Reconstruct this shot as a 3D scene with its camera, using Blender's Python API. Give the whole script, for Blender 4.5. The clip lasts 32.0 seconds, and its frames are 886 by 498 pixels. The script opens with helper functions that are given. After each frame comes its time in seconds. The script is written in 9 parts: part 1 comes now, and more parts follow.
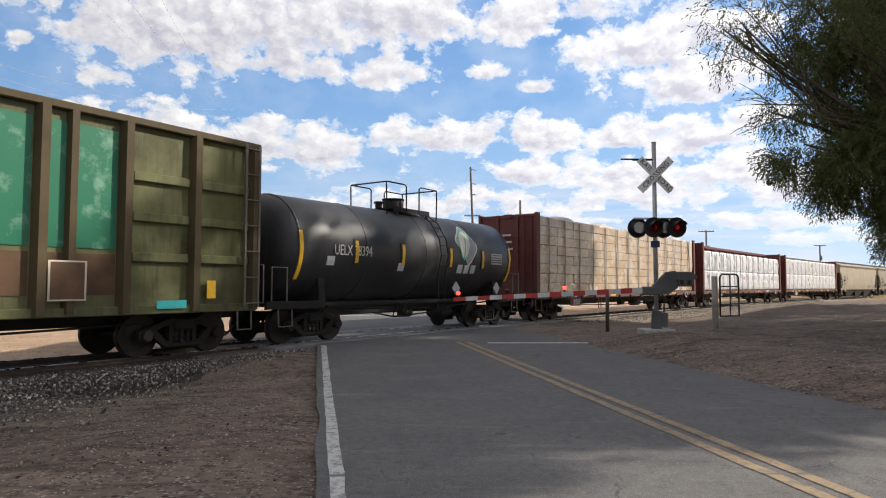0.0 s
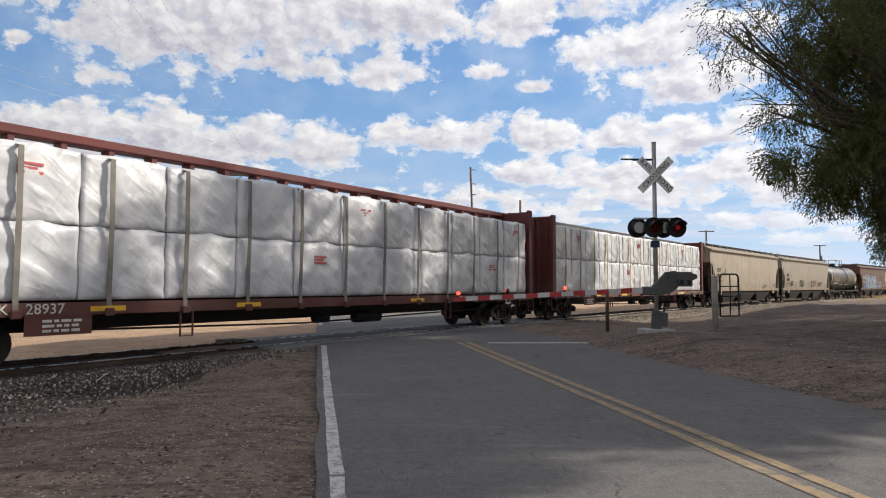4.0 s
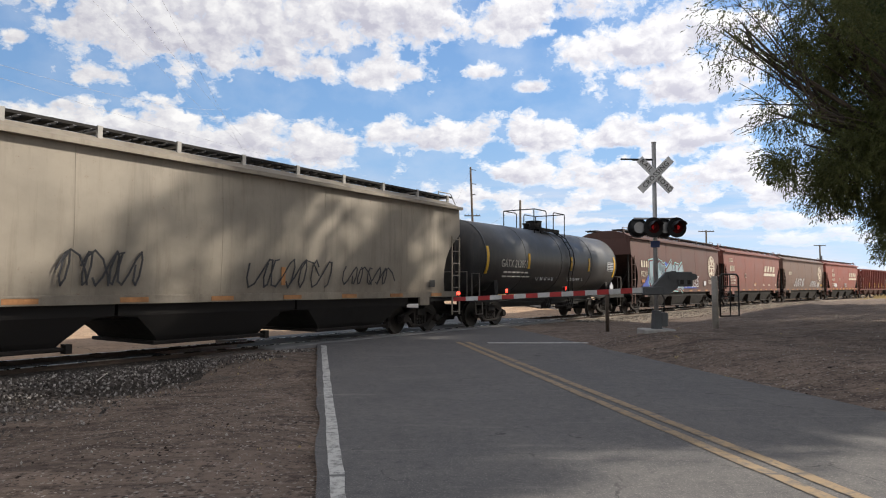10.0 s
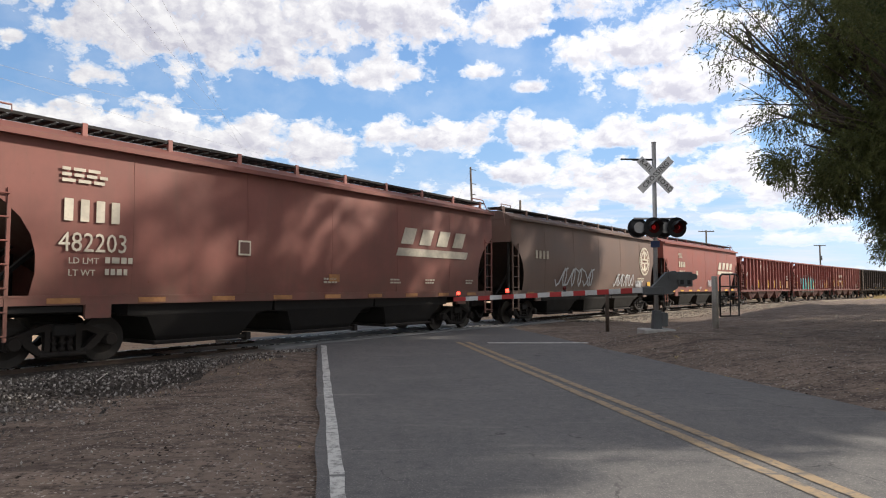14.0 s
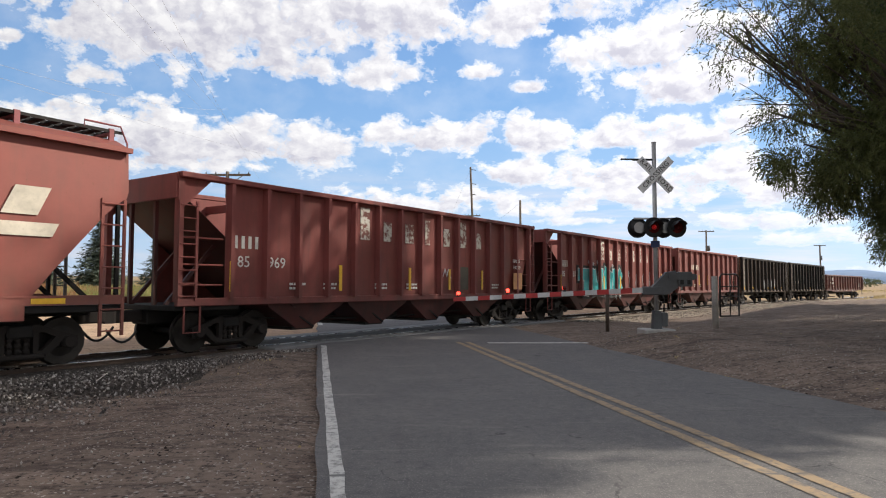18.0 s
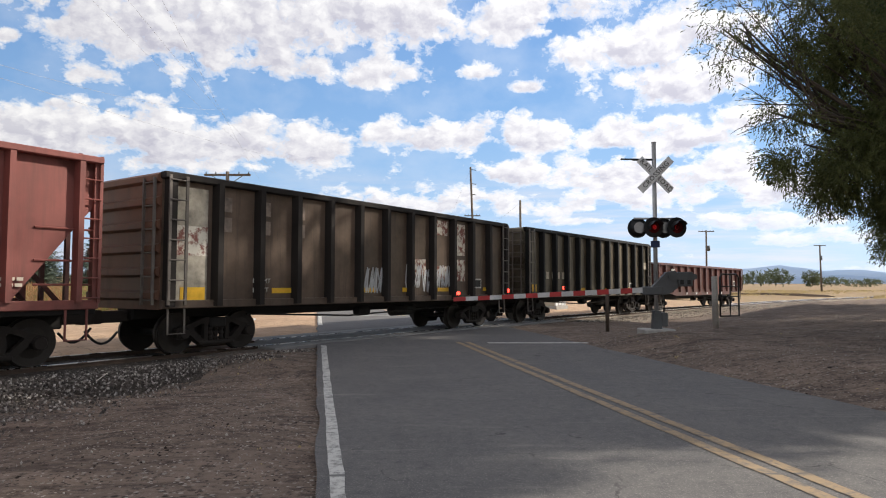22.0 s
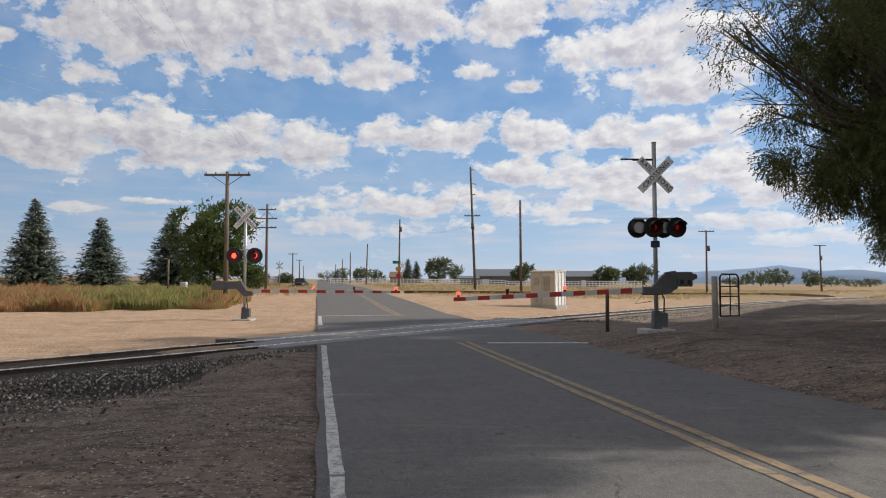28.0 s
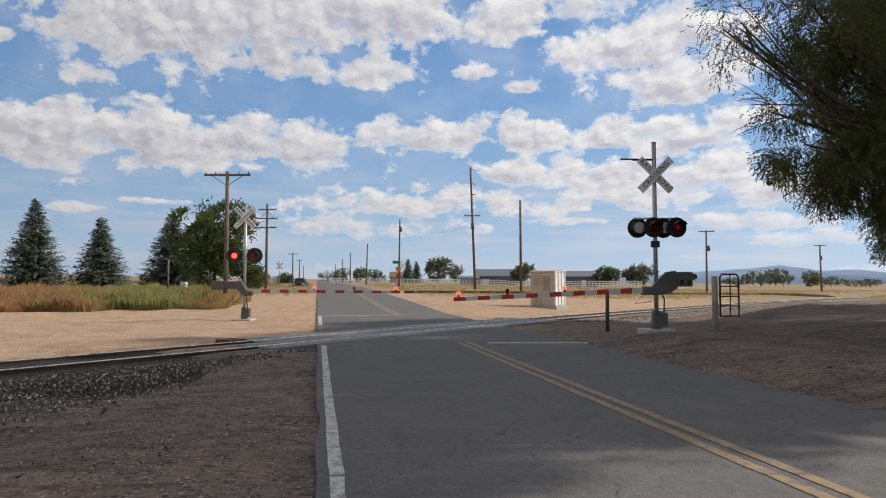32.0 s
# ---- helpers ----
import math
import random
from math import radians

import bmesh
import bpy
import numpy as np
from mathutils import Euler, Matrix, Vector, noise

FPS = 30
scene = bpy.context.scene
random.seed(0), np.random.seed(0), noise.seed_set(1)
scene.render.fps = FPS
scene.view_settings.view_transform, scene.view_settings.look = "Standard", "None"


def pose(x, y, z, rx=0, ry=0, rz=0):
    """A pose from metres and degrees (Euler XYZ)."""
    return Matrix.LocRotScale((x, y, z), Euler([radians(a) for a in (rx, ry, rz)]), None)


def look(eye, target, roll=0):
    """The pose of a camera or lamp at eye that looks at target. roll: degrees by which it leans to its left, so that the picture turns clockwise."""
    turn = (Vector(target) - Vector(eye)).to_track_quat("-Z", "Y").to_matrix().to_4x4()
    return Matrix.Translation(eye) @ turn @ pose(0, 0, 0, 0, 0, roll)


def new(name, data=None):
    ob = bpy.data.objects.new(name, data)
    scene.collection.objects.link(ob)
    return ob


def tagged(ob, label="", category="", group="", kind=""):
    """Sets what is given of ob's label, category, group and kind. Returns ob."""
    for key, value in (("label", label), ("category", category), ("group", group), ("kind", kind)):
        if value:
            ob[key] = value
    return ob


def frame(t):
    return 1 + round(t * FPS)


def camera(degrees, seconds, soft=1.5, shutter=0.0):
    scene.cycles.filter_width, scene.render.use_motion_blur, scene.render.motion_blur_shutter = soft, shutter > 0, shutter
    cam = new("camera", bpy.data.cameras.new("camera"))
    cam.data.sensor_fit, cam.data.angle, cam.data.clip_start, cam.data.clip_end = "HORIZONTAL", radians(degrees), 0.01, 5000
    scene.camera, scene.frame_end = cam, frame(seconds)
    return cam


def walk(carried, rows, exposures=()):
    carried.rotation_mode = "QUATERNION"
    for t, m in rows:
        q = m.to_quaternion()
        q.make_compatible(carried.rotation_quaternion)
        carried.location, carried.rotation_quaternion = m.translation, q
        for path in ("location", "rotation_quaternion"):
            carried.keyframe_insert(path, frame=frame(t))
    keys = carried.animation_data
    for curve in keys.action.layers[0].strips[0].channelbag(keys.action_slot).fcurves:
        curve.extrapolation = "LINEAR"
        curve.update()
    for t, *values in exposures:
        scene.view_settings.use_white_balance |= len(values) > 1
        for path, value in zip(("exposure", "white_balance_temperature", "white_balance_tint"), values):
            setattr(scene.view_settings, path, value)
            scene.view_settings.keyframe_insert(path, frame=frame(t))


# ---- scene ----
cam = camera(67.4, 32.0, soft=1.1)
EYE = (0.0, 0.0, 1.63)
AIM = (0.0, 100.0, 6.80)
walk(cam, [(0.0, look(EYE, AIM)), (32.0, look(EYE, AIM))],
     exposures=[(0.0, 0.14), (2.0, 0.12), (5.5, -0.10), (8.0, -0.08), (10.0, 0.10), (14.0, 0.20), (23.8, 0.16), (25.0, -0.04), (28.0, -0.26), (32.0, -0.26)])

# ---- light: afternoon sun from the far end of the train, raking along its near side ----
SUN_AZ, SUN_EL = radians(76), radians(33)
world = bpy.data.worlds.new("world")
scene.world = world
world.use_nodes = True
wn, wl = world.node_tree.nodes, world.node_tree.links
wn.clear()
w_out = wn.new("ShaderNodeOutputWorld")
w_bg = wn.new("ShaderNodeBackground")
w_sky = wn.new("ShaderNodeTexSky")
w_sky.sky_type = "NISHITA"
w_sky.sun_disc = False
w_sky.sun_elevation = SUN_EL
w_sky.sun_rotation = SUN_AZ
w_bg.inputs["Strength"].default_value = 0.125
# broken cloud all round: white over about half of the sky
w_tc, w_noise, w_map, w_mix = wn.new("ShaderNodeTexCoord"), wn.new("ShaderNodeTexNoise"), wn.new("ShaderNodeMapRange"), wn.new("ShaderNodeMix")
w_noise.inputs["Scale"].default_value, w_noise.inputs["Detail"].default_value = 4.0, 6.0
w_map.inputs["From Min"].default_value, w_map.inputs["From Max"].default_value = 0.42, 0.58
w_map.inputs["To Min"].default_value, w_map.inputs["To Max"].default_value = 0.35, 0.95
w_mix.data_type = "RGBA"
w_mix.inputs[7].default_value = (6.5, 6.25, 6.1, 1.0)
wl.new(w_tc.outputs["Generated"], w_noise.inputs["Vector"])
wl.new(w_noise.outputs["Fac"], w_map.inputs["Value"])
wl.new(w_map.outputs["Result"], w_mix.inputs[0])
wl.new(w_sky.outputs["Color"], w_mix.inputs[6])
wl.new(w_mix.outputs[2], w_bg.inputs["Color"])
wl.new(w_bg.outputs["Background"], w_out.inputs["Surface"])

sun_data = bpy.data.lights.new("sun", "SUN")
sun_data.energy = 5.0
sun_data.angle = radians(1.0)
sun_data.color = (1.0, 0.92, 0.80)
sun = new("sun", sun_data)
sun.matrix_world = look((math.sin(SUN_AZ) * math.cos(SUN_EL) * 60, math.cos(SUN_AZ) * math.cos(SUN_EL) * 60, math.sin(SUN_EL) * 60), (0, 0, 0))

# ---- materials ----
MATS = {}


class Nodes:
    """Short hand for building a material's node tree."""

    def __init__(self, name):
        self.mat = bpy.data.materials.new(name)
        self.mat.use_nodes = True
        self.t = self.mat.node_tree
        self.bsdf = self.t.nodes["Principled BSDF"]

    def node(self, kind, **values):
        n = self.t.nodes.new(kind)
        for key, value in values.items():
            n.inputs[key.replace("_", " ")].default_value = value
        return n

    def link(self, a, b):
        self.t.links.new(a, b)

    def coords(self, space="Object"):
        return self.node("ShaderNodeTexCoord").outputs[space]

    def noise(self, scale, detail=4.0, rough=0.6, space="Object", stretch=None, vector=None):
        v = vector or self.coords(space)
        if stretch:
            m = self.node("ShaderNodeMapping", Scale=stretch)
            self.link(v, m.inputs["Vector"])
            v = m.outputs["Vector"]
        n = self.node("ShaderNodeTexNoise", Scale=scale, Detail=detail, Roughness=rough)
        self.link(v, n.inputs["Vector"])
        return n.outputs["Fac"]

    def ramp(self, fac, lo, hi, a=0.0, b=1.0):
        r = self.node("ShaderNodeMapRange")
        r.inputs["From Min"].default_value, r.inputs["From Max"].default_value = lo, hi
        r.inputs["To Min"].default_value, r.inputs["To Max"].default_value = a, b
        self.link(fac, r.inputs["Value"])
        return r.outputs["Result"]

    def mix(self, fac, a, b):
        m = self.node("ShaderNodeMix")
        m.data_type = "RGBA"
        for sock, value in ((m.inputs[0], fac), (m.inputs[6], a), (m.inputs[7], b)):
            if isinstance(value, (int, float)):
                sock.default_value = value
            elif isinstance(value, (tuple, list)):
                sock.default_value = (*value[:3], 1.0)
            else:
                self.link(value, sock)
        return m.outputs[2]

    def math(self, op, a, b=0.0):
        m = self.node("ShaderNodeMath")
        m.operation = op
        for sock, value in ((m.inputs[0], a), (m.inputs[1], b)):
            if isinstance(value, (int, float)):
                sock.default_value = value
            else:
                self.link(value, sock)
        return m.outputs[0]

    def done(self, color=None, rough=None, metal=0.0, bump=None, strength=0.3, distance=0.02, spec=0.5):
        b = self.bsdf
        for sock, value in ((b.inputs["Base Color"], color), (b.inputs["Roughness"], rough), (b.inputs["Metallic"], metal)):
            if value is None:
                continue
            if isinstance(value, (int, float)):
                sock.default_value = value
            elif isinstance(value, (tuple, list)):
                sock.default_value = (*value[:3], 1.0)
            else:
                self.link(value, sock)
        b.inputs["Specular IOR Level"].default_value = spec
        if bump is not None:
            n = self.node("ShaderNodeBump", Strength=strength, Distance=distance)
            self.link(bump, n.inputs["Height"])
            self.link(n.outputs["Normal"], b.inputs["Normal"])
        MATS[self.mat.name] = self.mat
        return self.mat


def tone(c, k):
    return tuple(min(1.0, v * k) for v in c)


def plain(name, color, rough=0.6, metal=0.0, vary=0.25, scale=3.0, fine=40.0, spec=0.4):
    """A painted or natural surface with large stains and fine grain."""
    if name in MATS:
        return MATS[name]
    n = Nodes(name)
    big, small = n.noise(scale), n.noise(fine, 3.0)
    c = n.mix(n.ramp(big, 0.3, 0.7), tone(color, 1 - vary), tone(color, 1 + vary * 0.6))
    c = n.mix(n.ramp(small, 0.55, 0.8, 0, 0.5), c, tone(color, 1 - vary * 1.4))
    return n.done(c, n.ramp(big, 0.3, 0.7, max(0.05, rough - 0.1), min(1, rough + 0.1)), metal, small, 0.15, 0.01, spec)


def glow(name, color, strength):
    n = Nodes(name)
    n.bsdf.inputs["Emission Color"].default_value = (*color, 1)
    n.bsdf.inputs["Emission Strength"].default_value = strength
    return n.done(color, 0.3)


def car_paint(name, color, dirt=(0.10, 0.075, 0.055), streak=0.5, rough=0.55, fade=0.2, rust=(0.16, 0.06, 0.025), spec=0.35):
    """Weathered car paint: faded patches, vertical dirt streaks, grime near the sill, rust specks."""
    n = Nodes(name)
    pos = n.coords()
    big = n.noise(0.55, 5.0, 0.65, vector=pos)
    c = n.mix(n.ramp(big, 0.3, 0.72), tone(color, 1 - fade), tone(color, 1 + fade))
    st = n.noise(1.0, 6.0, 0.7, vector=pos, stretch=(5.0, 5.0, 0.35))
    c = n.mix(n.ramp(st, 0.5, 0.8, 0.0, streak), c, dirt)
    sep = n.node("ShaderNodeSeparateXYZ")
    n.link(pos, sep.inputs[0])
    patch = n.noise(1.6, 6.0, 0.7, vector=pos)
    low = n.math("MULTIPLY", n.ramp(sep.outputs[2], 2.1, 1.2), n.ramp(patch, 0.3, 0.65))
    c = n.mix(n.math("MULTIPLY", low, 0.55), c, dirt)
    specks = n.noise(9.0, 6.0, 0.75, vector=pos)
    c = n.mix(n.ramp(specks, 0.63, 0.72, 0.0, 0.75), c, rust)
    fine = n.noise(60.0, 2.0, vector=pos)
    return n.done(c, n.ramp(big, 0.3, 0.7, rough - 0.08, rough + 0.15), 0.0, n.math("ADD", n.math("MULTIPLY", big, 0.6), n.math("MULTIPLY", fine, 0.1)), 0.25, 0.03, spec)


# ---- mesh helpers ----
def box(bm, x0, x1, y0, y1, z0, z1):
    v = [bm.verts.new(p) for p in ((x0, y0, z0), (x1, y0, z0), (x1, y1, z0), (x0, y1, z0), (x0, y0, z1), (x1, y0, z1), (x1, y1, z1), (x0, y1, z1))]
    for q in ((0, 3, 2, 1), (4, 5, 6, 7), (0, 1, 5, 4), (1, 2, 6, 5), (2, 3, 7, 6), (3, 0, 4, 7)):
        bm.faces.new([v[i] for i in q])
    return v


def soft_box(bm, x0, x1, y0, y1, z0, z1, r):
    """A box with its twelve edges chamfered by r."""
    r = min(r, (x1 - x0) * 0.45, (y1 - y0) * 0.45, (z1 - z0) * 0.45)
    c = {}
    for i, (xa, sx) in enumerate(((x0, 1), (x1, -1))):
        for j, (ya, sy) in enumerate(((y0, 1), (y1, -1))):
            for k, (za, sz) in enumerate(((z0, 1), (z1, -1))):
                c[i, j, k, 0] = bm.verts.new((xa, ya + sy * r, za + sz * r))
                c[i, j, k, 1] = bm.verts.new((xa + sx * r, ya, za + sz * r))
                c[i, j, k, 2] = bm.verts.new((xa + sx * r, ya + sy * r, za))
    faces = []
    for i in (0, 1):
        faces += [[c[i, 0, 0, 0], c[i, 1, 0, 0], c[i, 1, 1, 0], c[i, 0, 1, 0]], [c[0, i, 0, 1], c[1, i, 0, 1], c[1, i, 1, 1], c[0, i, 1, 1]],
                  [c[0, 0, i, 2], c[1, 0, i, 2], c[1, 1, i, 2], c[0, 1, i, 2]]]
        for j in (0, 1):
            faces += [[c[i, j, 0, 0], c[i, j, 1, 0], c[i, j, 1, 1], c[i, j, 0, 1]], [c[i, 0, j, 0], c[i, 1, j, 0], c[i, 1, j, 2], c[i, 0, j, 2]],
                      [c[0, i, j, 1], c[1, i, j, 1], c[1, i, j, 2], c[0, i, j, 2]]]
            for k in (0, 1):
                faces.append([c[i, j, k, 0], c[i, j, k, 1], c[i, j, k, 2]])
    for f in faces:
        bm.faces.new(f)


def rod(bm, a, b, r, n=8, r2=None, cap=True):
    """A round bar from a to b."""
    a, b = Vector(a), Vector(b)
    r2 = r if r2 is None else r2
    d = (b - a).normalized()
    u = d.orthogonal().normalized()
    w = d.cross(u)
    ra, rb = [], []
    for i in range(n):
        o = u * math.cos(math.tau * i / n) + w * math.sin(math.tau * i / n)
        ra.append(bm.verts.new(a + o * r))
        rb.append(bm.verts.new(b + o * r2))
    for i in range(n):
        f = bm.faces.new((ra[i], ra[(i + 1) % n], rb[(i + 1) % n], rb[i]))
        f.smooth = n > 6
    if cap:
        bm.faces.new(ra[::-1])
        bm.faces.new(rb)


def bars(bm, points, r, n=6):
    """A bent bar through points, one piece."""
    pts = [Vector(p) for p in points]
    rings, u = [], None
    for i, p in enumerate(pts):
        d = (pts[min(i + 1, len(pts) - 1)] - pts[max(i - 1, 0)]).normalized()
        u = d.orthogonal().normalized() if u is None else (u - d * u.dot(d)).normalized()
        w = d.cross(u)
        rings.append([p + (u * math.cos(math.tau * k / n) + w * math.sin(math.tau * k / n)) * r for k in range(n)])
    loft(bm, rings, smooth=n > 6)


def extrude(bm, outline, axis, a, b):
    """A closed outline of 2D points, pushed along an axis from a to b."""
    def put(p, t):
        return {"x": (t, p[0], p[1]), "y": (p[0], t, p[1]), "z": (p[0], p[1], t)}[axis]
    va = [bm.verts.new(put(p, a)) for p in outline]
    vb = [bm.verts.new(put(p, b)) for p in outline]
    n = len(outline)
    for i in range(n):
        bm.faces.new((va[i], va[(i + 1) % n], vb[(i + 1) % n], vb[i]))
    bm.faces.new(va[::-1])
    bm.faces.new(vb)


def loft(bm, rings, close=True, caps=True, smooth=False):
    """Skin over rings of equally many points."""
    vs = [[bm.verts.new(p) for p in ring] for ring in rings]
    n = len(rings[0])
    for a, b in zip(vs, vs[1:]):
        for i in range(n if close else n - 1):
            f = bm.faces.new((a[i], a[(i + 1) % n], b[(i + 1) % n], b[i]))
            f.smooth = smooth
    if caps and close:
        bm.faces.new(vs[0][::-1])
        bm.faces.new(vs[-1])
    return vs


def mesh(name, bm, material):
    bmesh.ops.recalc_face_normals(bm, faces=bm.faces)
    me = bpy.data.meshes.new(name)
    bm.to_mesh(me)
    bm.free()
    for m in material if isinstance(material, (list, tuple)) else (material,):
        me.materials.append(m)
    return me


SPLIT = {"grab_iron", "end_frame", "handrail", "corner_post", "side_sill", "top_chord", "step", "brake_gear", "cable", "stencil", "cross_brace", "side_rail",
         "end_sill", "insulator_bracket", "lamp_bracket", "railing", "bell_arm", "louvre", "chute_door", "outlet_gate", "end_platform", "bottom_outlet", "emblem_bar", "platform"}


def islands(bm):
    """The loose pieces of a bmesh, each as a bmesh of its own."""
    left, out = set(bm.verts), []
    while left:
        stack, seen_ = [left.pop()], []
        while stack:
            v = stack.pop()
            seen_.append(v)
            for e in v.link_edges:
                o = e.other_vert(v)
                if o in left:
                    left.discard(o)
                    stack.append(o)
        piece, at = bmesh.new(), {}
        for v in seen_:
            at[v] = piece.verts.new(v.co)
        for f in {f for v in seen_ for f in v.link_faces}:
            piece.faces.new([at[v] for v in f.verts]).smooth = f.smooth
        out.append(piece)
    bm.free()
    return out


def part(name, bm, material, parent, label=""):
    """Links a bmesh, or a mesh that is shared, as one part of a thing; loose hardware as one part a piece."""
    if name in SPLIT and isinstance(bm, bmesh.types.BMesh):
        for piece in islands(bm):
            ob = new(name, mesh(name, piece, material))
            ob.parent = parent
            if label:
                tagged(ob, label)
        return ob
    me = mesh(name, bm, material) if isinstance(bm, bmesh.types.BMesh) else bm
    ob = new(name, me)
    ob.parent = parent
    if label:
        tagged(ob, label)
    return ob


def thing(name, label, category, m=None, group="", kind=""):
    ob = new(name)
    ob.empty_display_size = 0.3
    if m is not None:
        ob.matrix_world = m
    return tagged(ob, label, category, group, kind)


def solo(name, bm, material, label, category="", group="", kind="", m=None):
    ob = new(name, mesh(name, bm, material))
    if m is not None:
        ob.matrix_world = m
    return tagged(ob, label, category, group, kind)


def flat_mesh(name, verts, faces, material):
    me = bpy.data.meshes.new(name)
    me.from_pydata(verts, [], faces)
    for m in material if isinstance(material, (list, tuple)) else (material,):
        me.materials.append(m)
    return me


# ---- the plan: track, road and lie of the land ----
TH0, CURVE, Y0 = radians(35.563), 0.001686, 25.167
S_FLAT = -45.0


def track_at(s):
    """Centre of the track at s metres along it, its heading (clockwise from y) and the height of the rails."""
    e = max(s, S_FLAT)
    th = TH0 + CURVE * e
    x = (math.cos(TH0) - math.cos(th)) / CURVE
    y = Y0 + (math.sin(th) - math.sin(TH0)) / CURVE
    z = -0.00382 * e - 5.13e-6 * e * e
    if s < S_FLAT:
        x += (s - S_FLAT) * math.sin(th)
        y += (s - S_FLAT) * math.cos(th)
    return x, y, z, th


def beside(s, off, up=0.0):
    """A point off metres to the near side of the track."""
    x, y, z, th = track_at(s)
    return Vector((x + off * math.cos(th), y - off * math.sin(th), z + up))


TABLE = [(s, *track_at(s)) for s in np.arange(-140.0, 330.0, 2.0)]
TAB = np.array(TABLE)


def off_track(x, y):
    """s, distance to the near side and rail height for a point of the plan."""
    i = int(np.argmin((TAB[:, 1] - x) ** 2 + (TAB[:, 2] - y) ** 2))
    s, tx, ty, tz, th = TAB[i]
    dx, dy = x - tx, y - ty
    return s + dx * math.sin(th) + dy * math.cos(th), dx * math.cos(th) - dy * math.sin(th), tz


ROAD_DX = -0.189


def road_x(y, off):
    """x of a line of the road: off metres right of the white edge line."""
    return 0.14 + ROAD_DX * y + off * 1.018


def smooth(a, b, x):
    t = min(1.0, max(0.0, (x - a) / (b - a)))
    return t * t * (3 - 2 * t)


def land(x, y):
    """Height of the ground."""
    d = max(0.0, y - 40)
    side = smooth(0.55, -0.15, x / max(y, 20.0))
    z = side * (0.85 * (1 - math.exp(-d / 45)) + 0.0055 * d * (1 + 1.2 * smooth(-0.1, -0.6, x / max(y, 20.0))))
    s, off, tz = off_track(x, y)
    rise = smooth(7.3, 9.6, x - ROAD_DX * y) * smooth(5.5, 10.0, off) * smooth(2, 12, y)
    z += rise * (0.30 + 0.34 * smooth(8, 26, x - ROAD_DX * y) * smooth(60, 30, y))
    near = smooth(9.0, 2.5, abs(off))
    return z * (1 - near) + (tz - 0.04 - (0.17 + 0.10 * smooth(1.5, 3.2, off)) * (1 - smooth(-12.5, -10.8, s) * smooth(10.0, 8.2, s))) * near


